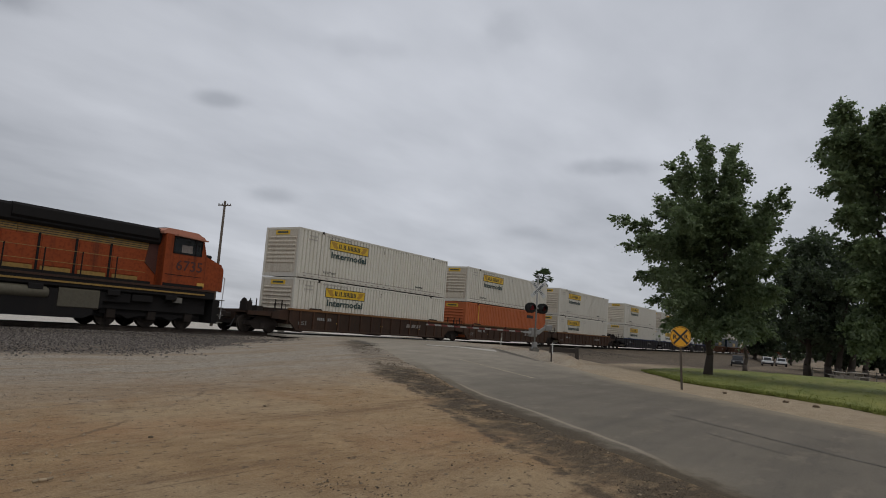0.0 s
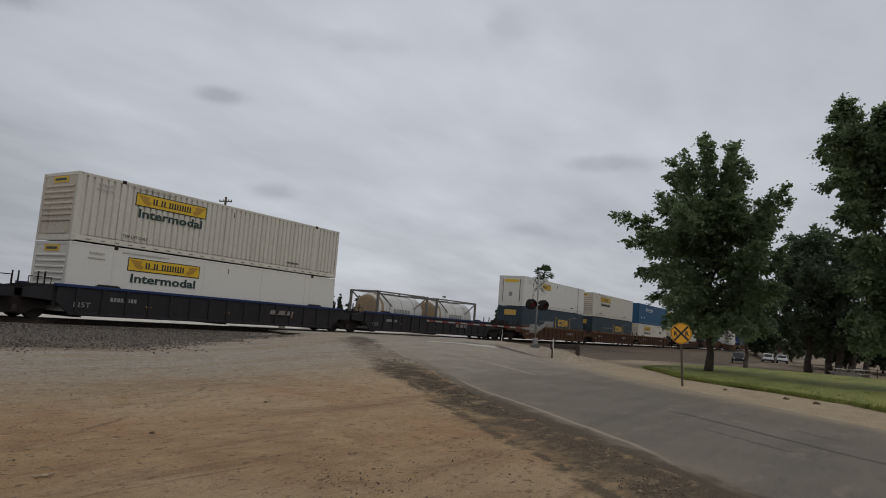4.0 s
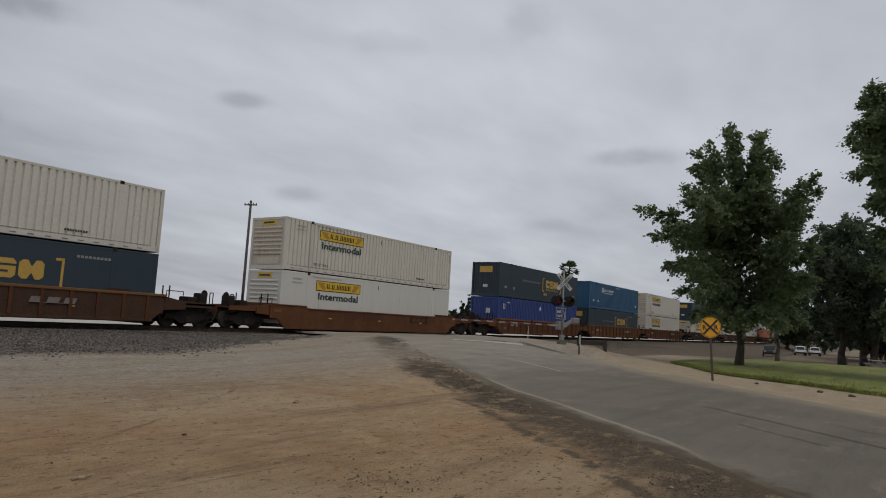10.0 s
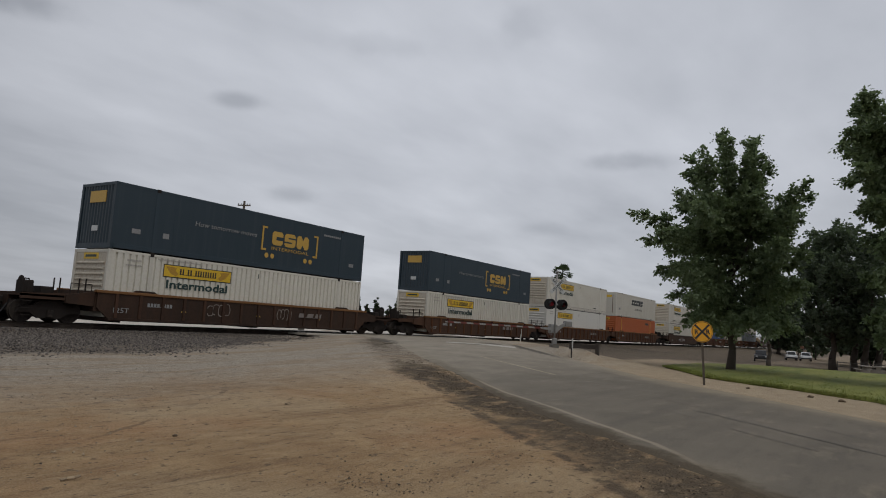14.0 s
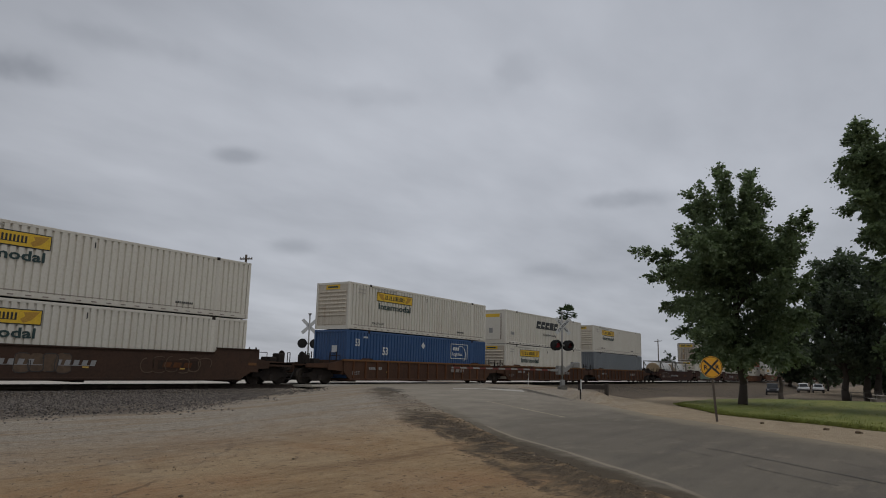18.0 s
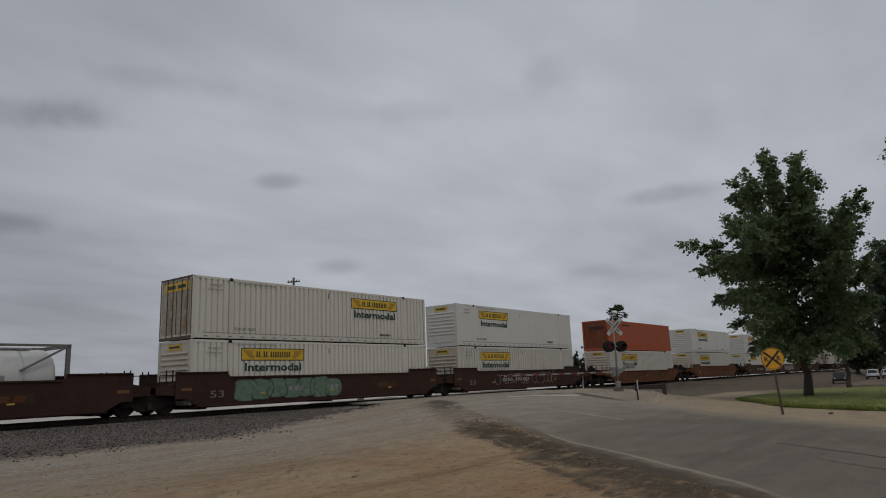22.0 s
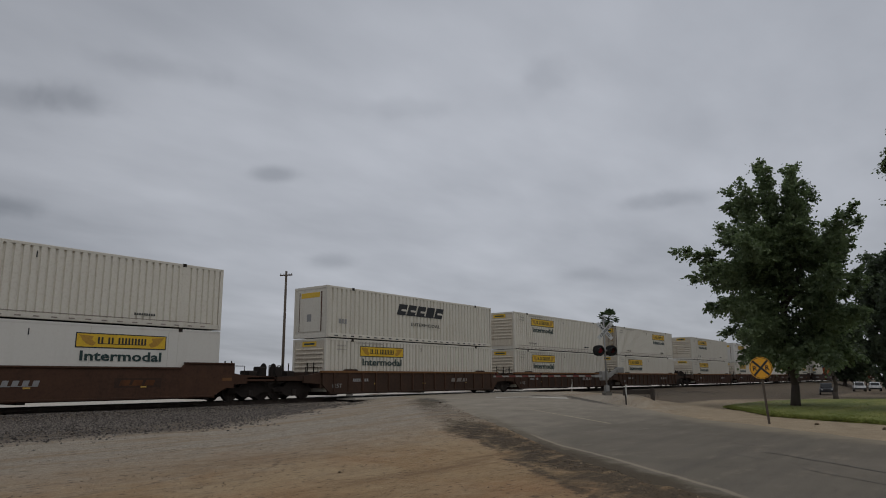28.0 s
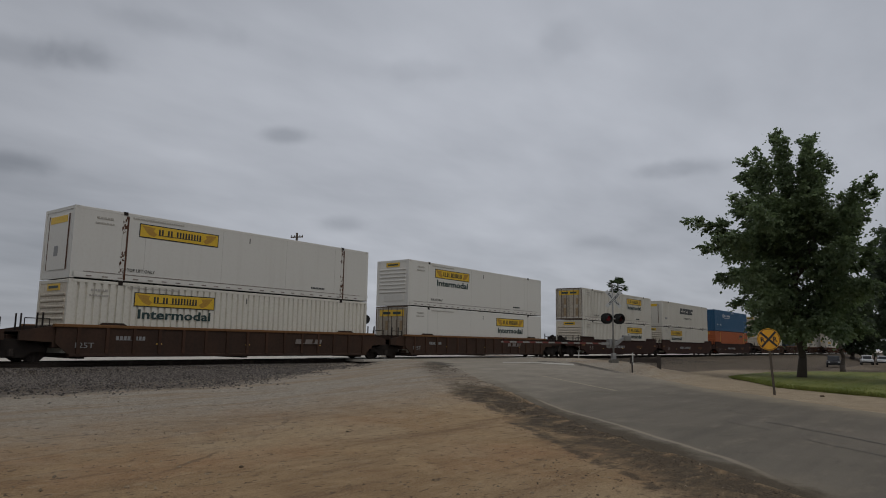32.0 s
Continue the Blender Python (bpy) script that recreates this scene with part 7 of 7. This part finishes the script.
DARK_TREE = ((-1.27, 14.82, 1.8), (1.04, 14.5, 2.5), (-1.8, 10.49, 2.34), (1.35, 10.58, 3.86), (-0.02, 5.99, 3.43), (3.58, 10.01, 3.03), (-1.84, 4.26, 1.78), (2.23, 4.22, 2.75), (3.87, 5.59, 2.47),
             (6.5, 10.5, 3.0), (6.8, 6.0, 2.8), (6.0, 13.2, 2.2), (-3.2, 3.9, 1.5), (0.2, 3.4, 1.6), (4.6, 3.6, 1.6), (-3.4, 8.4, 2.2), (-2.8, 11.8, 1.9), (-3.6, 5.8, 1.8), (-1.0, 13.2, 2.0))
x, y = at_azimuth(79.7, 40.6)
shade_tree(x, y, 79.7, FRONT_TREE, 5200, 0.155, "leaf_bright", 0.19, 13.3, "tall leafy shade tree standing alone on the lawn", 11)
x, y = at_azimuth(93.0, 36.0)
shade_tree(x, y, 93.0, SIDE_TREE, 4200, 0.155, "leaf_bright", 0.30, 13.5, "large leafy shade tree with low hanging boughs", 12)
x, y = at_azimuth(86.6, 92.0)
broadleaf(x, y, 86.6, DARK_TREE, 52000, 0.34, "leaf_dark", 0.38, "dense dark evergreen tree with several trunks", 13, 3.0, trunks=((0, 0), (2.2, 0.5), (3.2, -0.6), (4.4, 0.3)))
x, y = at_azimuth(82.4, 59.0)
SMALL = ((0, 6.4, 1.2), (-1.2, 5.4, 1.1), (1.2, 5.2, 1.2), (0.2, 4.2, 1.4), (-1.3, 3.7, 0.8), (1.6, 3.6, 0.9))
broadleaf(x, y, 82.4, SMALL, 7000, 0.24, "leaf_dark", 0.17, "slender young tree in the shade behind the lawn", 14, 2.0)
for az, d, k, seed in ((90.3, 108, 1.0, 21), (94.0, 84, 0.9, 22), (78.5, 150, 0.7, 23), (83.0, 170, 0.8, 24), (88.5, 150, 0.95, 25), (97.5, 70, 0.9, 26)):
    x, y = at_azimuth(az, d)
    rr = random.Random(seed)
    limbs = tuple((rr.uniform(-5, 5) * k, rr.uniform(4.5, 13) * k, rr.uniform(1.8, 3.0) * k) for _ in range(14))
    broadleaf(x, y, az, limbs, 9000, 0.5, "leaf_dark" if seed % 2 else "leaf_far", 0.35, "dark shade tree at the back of the park", seed, 2.6)


def conifer(az, d, h, r, seed, name="cypress_tree", label="small dark cypress beyond the railway"):
    x, y = at_azimuth(az, d)
    rng = np.random.RandomState(seed)
    c = thing(name, label, "tree", "trees beyond the railway", at=pose(x, y, ground_z(x, y)))
    part("trunk", Shape().tube((0, 0, -0.3), (0, 0, h * 0.9), 0.16, 0.03, n=7), "bark", c)
    cent = [(rng.uniform(-0.3, 0.3) * r, rng.uniform(-0.3, 0.3) * r, h * f, r * (1.05 - f) ** 0.85) for f in np.linspace(0.12, 0.97, 9)]
    me = leaf_cloud(rng, cent, 7500, 0.34)
    me.materials.append(MATS["leaf_far"])
    part("crown", me, "leaf_far", c, kind="stuff")


for k, (az, d, h, r) in enumerate(((51.05, 150, 6.4, 1.0), (52.75, 150, 6.6, 0.9), (52.2, 158, 5.0, 1.2), (54.4, 150, 7.4, 1.0), (50.3, 170, 5.2, 1.1), (58.22, 160, 8.2, 1.35), (57.72, 160, 6.5, 1.3), (48.85, 150, 6.5, 1.0), (49.55, 150, 6.2, 0.9), (48.1, 155, 5.2, 0.9))):
    conifer(az, d, h, r, 40 + k)
for k, (az, d, h, r) in enumerate(((57.15, 170, 4.6, 2.6), (56.5, 170, 4.2, 2.4), (63.8, 175, 8.8, 2.6), (62.9, 160, 7.2, 1.5), (74.4, 230, 9.0, 4.5), (69.5, 260, 7.5, 4.0))):
    conifer(az, d, h, r, 60 + k, "round_tree", "dark rounded tree beyond the railway")


def palm(az, d, h):
    x, y = at_azimuth(az, d)
    rng = random.Random(8)
    c = thing("palm_tree", "tall fan palm with a round crown", "tree", "trees beyond the railway", at=pose(x, y, ground_z(x, y), 0, 0, -az))
    sh = Shape()
    for k in range(6):
        sh.tube((0.03 * k, 0, h * k / 6 - 0.2), (0.03 * (k + 1), 0, h * (k + 1) / 6 - 0.2), 0.26 - 0.012 * k, 0.26 - 0.012 * (k + 1), n=9, caps=False)
    part("trunk", sh, "bark", c, soft=True)
    for k in range(38):
        a, el = 2.4 * k, radians(-58 + 140 * ((k * 7) % 38) / 38)
        dvec = Vector((math.cos(a) * math.cos(el), math.sin(a) * math.cos(el), math.sin(el)))
        L = rng.uniform(1.9, 2.4)
        base = Vector((0.18, 0, h - 0.1))
        side = dvec.cross(Vector((0.2, 0.1, 1))).normalized()
        up = side.cross(dvec)
        sh = Shape()
        hub = base + dvec * L * 0.5
        sh.tube(base, hub, 0.03, 0.02, n=4, caps=False)
        for i in range(9):
            q = radians(-70 + 140 * i / 8)
            dd = (dvec * math.cos(q) + side * math.sin(q)).normalized()
            e = hub + dd * L * 0.5 * rng.uniform(0.85, 1.1) - Vector((0, 0, 0.12))
            w = up.cross(dd).normalized() * 0.14
            sh.add([hub, hub + dd * L * 0.28 + w, e, hub + dd * L * 0.28 - w], [(0, 1, 2, 3)])
        part("frond", sh, "palm_leaf", c)


palm(66.45, 130, 12.6)


# ---- park lawn and what stands beyond it ----
NEAR_EDGE = ((37.4, 10.0), (34.2, 8.3), (30.8, 6.5), (29.2, 4.6), (28.2, 3.2), (26.4, 1.2), (24.0, -0.7), (16.0, -8.0), (2.0, -21.0))
FAR_EDGE = ((37.6, 10.1), (41.0, 10.6), (47.0, 10.4), (55.5, 8.3), (60.0, 5.8), (64.0, 3.4), (69.5, -1.8), (76.0, -10.0), (80.0, -28.0))


def edge_at(edge, u):
    k = min(int(u * (len(edge) - 1)), len(edge) - 2)
    f = u * (len(edge) - 1) - k
    return edge[k][0] + (edge[k + 1][0] - edge[k][0]) * f, edge[k][1] + (edge[k + 1][1] - edge[k][1]) * f


def build_lawn():
    n, m = 120, 40
    v = []
    for i in range(n + 1):
        a, b = edge_at(NEAR_EDGE, i / n), edge_at(FAR_EDGE, i / n)
        for j in range(m + 1):
            f = (j / m) ** 1.6
            x, y = a[0] + (b[0] - a[0]) * f, a[1] + (b[1] - a[1]) * f
            if j == 0:
                x += 0.18 * noise.noise((i * 0.9, 0, 0))
                y += 0.18 * noise.noise((i * 0.9, 5, 0))
            lift = -0.05 if j in (0, m) else 0.13 + 0.03 * noise.noise((x * 0.6, y * 0.6, 1))
            if j == 1:
                lift = 0.10
            v.append((x, y, ground_z(x, y) + lift))
    w = m + 1
    f = [(i * w + j, (i + 1) * w + j, (i + 1) * w + j + 1, i * w + j + 1) for i in range(n) for j in range(m)]
    solid("lawn", raw_mesh("lawn", v, f, "lawn", True), "", "mown green lawn with a ragged edge", "lawn", kind="structure")


build_lawn()


def tufts(name, mat, count, place, height, label, category, seed, lean=0.5):
    rng = np.random.RandomState(seed)
    V, F = [], []
    k = 0
    while k < count:
        p = place(rng)
        if p is None:
            continue
        k += 1
        for _ in range(5):
            a, h = rng.uniform(0, 6.28), height * rng.uniform(0.4, 1.3)
            dx, dy = math.cos(a), math.sin(a)
            bx, by = p[0] + rng.normal() * 0.03, p[1] + rng.normal() * 0.03
            w = 0.012 + 0.06 * height
            e = rng.uniform(0.1, lean) * h
            n = len(V)
            V += [(bx - dy * w, by + dx * w, p[2]), (bx + dy * w, by - dx * w, p[2]), (bx + dx * e, by + dy * e, p[2] + h)]
            F.append((n, n + 1, n + 2))
    solid(name, raw_mesh(name, V, F, mat), "", label, category, kind="stuff")


def lawn_place(rng):
    u = rng.uniform(0.0, 0.75)
    a, b = edge_at(NEAR_EDGE, u), edge_at(FAR_EDGE, u)
    f = rng.uniform(0, 1) ** 3 * 0.8
    x, y = a[0] + (b[0] - a[0]) * f, a[1] + (b[1] - a[1]) * f
    return x + rng.normal() * 0.06, y + rng.normal() * 0.06, ground_z(x, y) + 0.06


def weed_place(rng):
    s = rng.uniform(-15.5, 8.5)
    a = -4.75 + 0.65 * rng.normal() + 0.45 * noise.noise((s * 0.5, 0, 0))
    if noise.noise((s * 0.9, a * 1.1, 4)) < -0.08 or a > -3.55:
        return None
    x, y = along(s, a)
    return x, y, ground_z(x, y) - 0.01


tufts("grass_blades", "grass_blade", 5200, lawn_place, 0.10, "short green grass blades along the lawn", "grass", 31)
tufts("dead_weeds", "dead_weed", 700, weed_place, 0.02, "flattened dead weeds and dark litter beside the road", "weeds", 32, 1.6)


def build_car_parked(az, d, yaw, paint_name, label, tall=1.5):
    x, y = at_azimuth(az, d)
    c = thing("parked_car", label, "car", "parked cars", at=pose(x, y, ground_z(x, y), 0, 0, yaw))
    body = [(-2.2, 0.35), (2.2, 0.35), (2.28, 0.62), (2.2, 0.86), (1.1, 0.97), (-2.2, 0.97), (-2.3, 0.55)]
    part("body", Shape().prism(body, -0.88, 0.88), paint_name, c)
    part("cabin", Shape().prism([(1.1, 0.96), (0.55, tall - 0.06), (0.2, tall), (-1.6, tall), (-2.0, tall - 0.15), (-2.2, 0.96)], -0.72, 0.72), paint_name, c)
    part("side_window", Shape().prism([(0.85, 1.0), (0.42, tall - 0.14), (-1.55, tall - 0.12), (-1.9, 1.0)], -0.735, -0.71), "car_glass", c)
    part("side_window", Shape().prism([(0.85, 1.0), (0.42, tall - 0.14), (-1.55, tall - 0.12), (-1.9, 1.0)], 0.71, 0.735), "car_glass", c)
    part("windshield", Shape().add([(1.09, -0.66, 0.99), (1.09, 0.66, 0.99), (0.59, 0.62, tall - 0.1), (0.59, -0.62, tall - 0.1)], [(0, 1, 2, 3)]), "car_glass", c, at=pose(0.015, 0, 0.01))
    part("rear_window", Shape().add([(-2.27, -0.7, 1.0), (-2.27, 0.7, 1.0), (-2.04, 0.62, tall - 0.16), (-2.04, -0.62, tall - 0.16)], [(0, 1, 2, 3)]), "car_glass", c, at=pose(-0.01, 0, 0))
    for dx in (-1.4, 1.4):
        for dy in (-0.82, 0.82):
            w = part("wheel", Shape().lathe([(0, 0.2), (0.0, 0.32), (0.2, 0.32), (0.2, 0.2)], (dx, dy - 0.1, 0.32), (0, 1, 0), 16), "rubber", c)
            part("rim", Shape().lathe([(0, 0.19), (0.21, 0.19)], (dx, dy - 0.105, 0.32), (0, 1, 0), 12), "aluminium", w)
    for dy in (-0.7, 0.5):
        part("headlight", Shape().box(2.18, 2.27, dy, dy + 0.25, 0.68, 0.82), "decal_white", c)
        part("tail_light", Shape().box(-2.3, -2.24, dy, dy + 0.2, 0.85, 1.05), "red_lens_off", c)
    part("bumper", Shape().box(-2.36, -2.2, -0.88, 0.88, 0.38, 0.6, cut=0.04), "rubber", c)
    part("bumper", Shape().box(2.2, 2.34, -0.88, 0.88, 0.36, 0.58, cut=0.04), "rubber", c)


build_car_parked(81.85, 112, 189, "car_dark", "dark parked car with its front toward the lawn", 1.62)
build_car_parked(83.9, 138, 190, "car_white", "white parked car under the trees", 1.6)
build_car_parked(84.85, 141, 188, "car_white", "white parked car close beside another", 1.55)


def build_bench(az, d, yaw):
    x, y = at_azimuth(az, d)
    c = thing("picnic_bench", "pale concrete picnic table with benches", "bench", "park benches", at=pose(x, y, ground_z(x, y), 0, 0, yaw))
    part("tabletop", Shape().box(-0.9, 0.9, -0.4, 0.4, 0.7, 0.78, cut=0.02), "concrete", c)
    for s in (-1, 1):
        part("seat", Shape().box(-0.9, 0.9, 0.65 * s - 0.14, 0.65 * s + 0.14, 0.4, 0.46), "concrete", c)
        part("leg", Shape().box(0.6 * s - 0.06, 0.6 * s + 0.06, -0.7, 0.7, 0, 0.4), "concrete", c)
        part("pillar", Shape().box(0.6 * s - 0.05, 0.6 * s + 0.05, -0.2, 0.2, 0.4, 0.7), "concrete", c)


build_bench(88.7, 74, 20), build_bench(89.7, 70, -35)


def build_fence():
    c = thing("park_fence", "low pipe fence under the trees", "fence")
    pts = [at_azimuth(86.9 + 0.8 * k, 90) for k in range(9)]
    for k, (x, y) in enumerate(pts):
        z = ground_z(x, y)
        part("post", Shape().tube((x, y, z - 0.2), (x, y, z + 1.1), 0.05, n=8), "loco_grey", c)
        if k:
            px, py = pts[k - 1]
            for h in (0.55, 1.02):
                part("rail", Shape().tube((px, py, ground_z(px, py) + h), (x, y, z + h), 0.035, n=6), "loco_grey", c)


build_fence()
for k in range(15):
    x, y = at_azimuth(83.2 + 1.15 * k, (172 if k < 3 else 122) + 9 * math.sin(k * 2.1))
    rr = random.Random(300 + k)
    limbs = tuple((rr.uniform(-4.2, 4.2), rr.uniform(1.2, 6.8), rr.uniform(1.7, 2.7)) for _ in range(7))
    broadleaf(x, y, 86, limbs, 4200, 0.6, "leaf_dark", 0.16, "dense dark shrub at the back of the park", 300 + k, 0.8, "shrub", "shrubs behind the park")


def stone_at(x, y, r, seed, label, mat="pebble"):
    rng = np.random.RandomState(seed)
    bm = bmesh.new()
    bmesh.ops.create_icosphere(bm, subdivisions=2, radius=r)
    for v in bm.verts:
        v.co *= 0.8 + 0.4 * rng.uniform()
        v.co.z *= 0.6
    me = bpy.data.meshes.new("stone")
    bm.to_mesh(me)
    bm.free()
    me.materials.append(MATS[mat])
    solid("stone", me, "", label, "stone", "loose stones", at=pose(x, y, ground_z(x, y) + r * 0.25))


for k, (x, y, r) in enumerate(((25.0, 2.1, 0.10), (24.2, 1.2, 0.11), (3.4, 4.2, 0.022), (5.4, 7.4, 0.03), (8.6, 8.8, 0.03), (6.4, 5.1, 0.02), (26.5, 4.2, 0.07))):
    stone_at(x, y, r, 70 + k, "dark lump of soil on the sandy verge", "dead_weed")


def build_stick():
    sh = Shape()
    pts = [(-0.08, 0.0, 0.012), (-0.03, 0.012, 0.02), (0.03, 0.004, 0.022), (0.08, 0.02, 0.03)]
    for a, b, r in zip(pts, pts[1:], (0.012, 0.015, 0.013)):
        sh.tube(a, b, r, r * 0.95, n=7)
    solid("stick", sh, "pebble", "short pale stick lying on the dirt", "stick", at=pose(3.41, 6.08, ground_z(3.41, 6.08), 0, 0, -15), soft=True)


build_stick()


def build_bird():
    """A small dark bird, nose along x."""
    c = thing("bird", "small dark bird in flight over the crossing", "bird")
    part("body", Shape().lathe([(0, 0.005), (0.05, 0.032), (0.11, 0.04), (0.17, 0.034), (0.2, 0.022), (0.24, 0.026), (0.265, 0.018), (0.29, 0.004)], (-0.16, 0, 0), (1, 0, 0), 10), "shadow_gap", c, soft=True)
    part("tail", Shape().prism([(-0.28, -0.008), (-0.12, -0.012), (-0.12, 0.004), (-0.28, 0.0)], -0.03, 0.03), "shadow_gap", c)
    for s in (-1, 1):
        part("wing", Shape().add([(0.06, 0.02 * s, 0.02), (-0.05, 0.02 * s, 0.015), (-0.07, 0.13 * s, 0.05), (-0.09, 0.25 * s, 0.03), (-0.02, 0.19 * s, 0.055), (0.05, 0.1 * s, 0.05),
                                   (0.06, 0.02 * s, 0.012), (-0.05, 0.02 * s, 0.007), (-0.07, 0.13 * s, 0.042), (-0.09, 0.25 * s, 0.028), (-0.02, 0.19 * s, 0.047), (0.05, 0.1 * s, 0.042)],
                                  [(0, 1, 2, 3, 4, 5), (11, 10, 9, 8, 7, 6)] + [(k, (k + 1) % 6, 6 + (k + 1) % 6, 6 + k) for k in range(6)]), "shadow_gap", c)
    return c


BIRD = build_bird()

# ---- what moves ----
RUN = ((0, 0.0), (1, 23.78), (2, 47.5), (3, 71.22), (5.5, 130.39), (7, 165.89), (9, 213.3), (11, 260.81), (13, 308.22), (14.5, 343.88), (16.5, 391.65),
       (18, 427.49), (20, 475.34), (22, 523.09), (24, 570.77), (26, 618.53), (28.5, 678.34), (30, 714.23), (32, 762.14))


# the bird leaves the tree, rises over the crossing and flies off over the lot
FLIGHT = ((0, 41.0, 8.6, 6.2, 150), (3.6, 41.0, 8.6, 6.2, 150), (4.6, 41.2, 13.0, 9.6, 130), (5.5, 39.72, 16.95, 14.24, 130), (5.8, 38.74, 17.91, 15.85, 160), (6.0, 38.3, 17.92, 16.99, 215),
          (6.2, 38.19, 17.06, 18.19, 255), (6.5, 38.18, 15.55, 19.65, 268), (6.8, 38.15, 13.67, 21.17, 270), (7.0, 38.18, 12.19, 22.06, 270), (9.0, 38.0, -4.0, 29.0, 265), (32.0, 20.0, -160.0, 60.0, 262))


def motions():
    walk(BIRD, [(t, pose(x, y, z, 0, -12, yaw)) for t, x, y, z, yaw in FLIGHT])
    for ob, x, y, z in MOVING:
        walk(ob, [(t, pose(x - s, y, z)) for t, s in RUN])


motions()
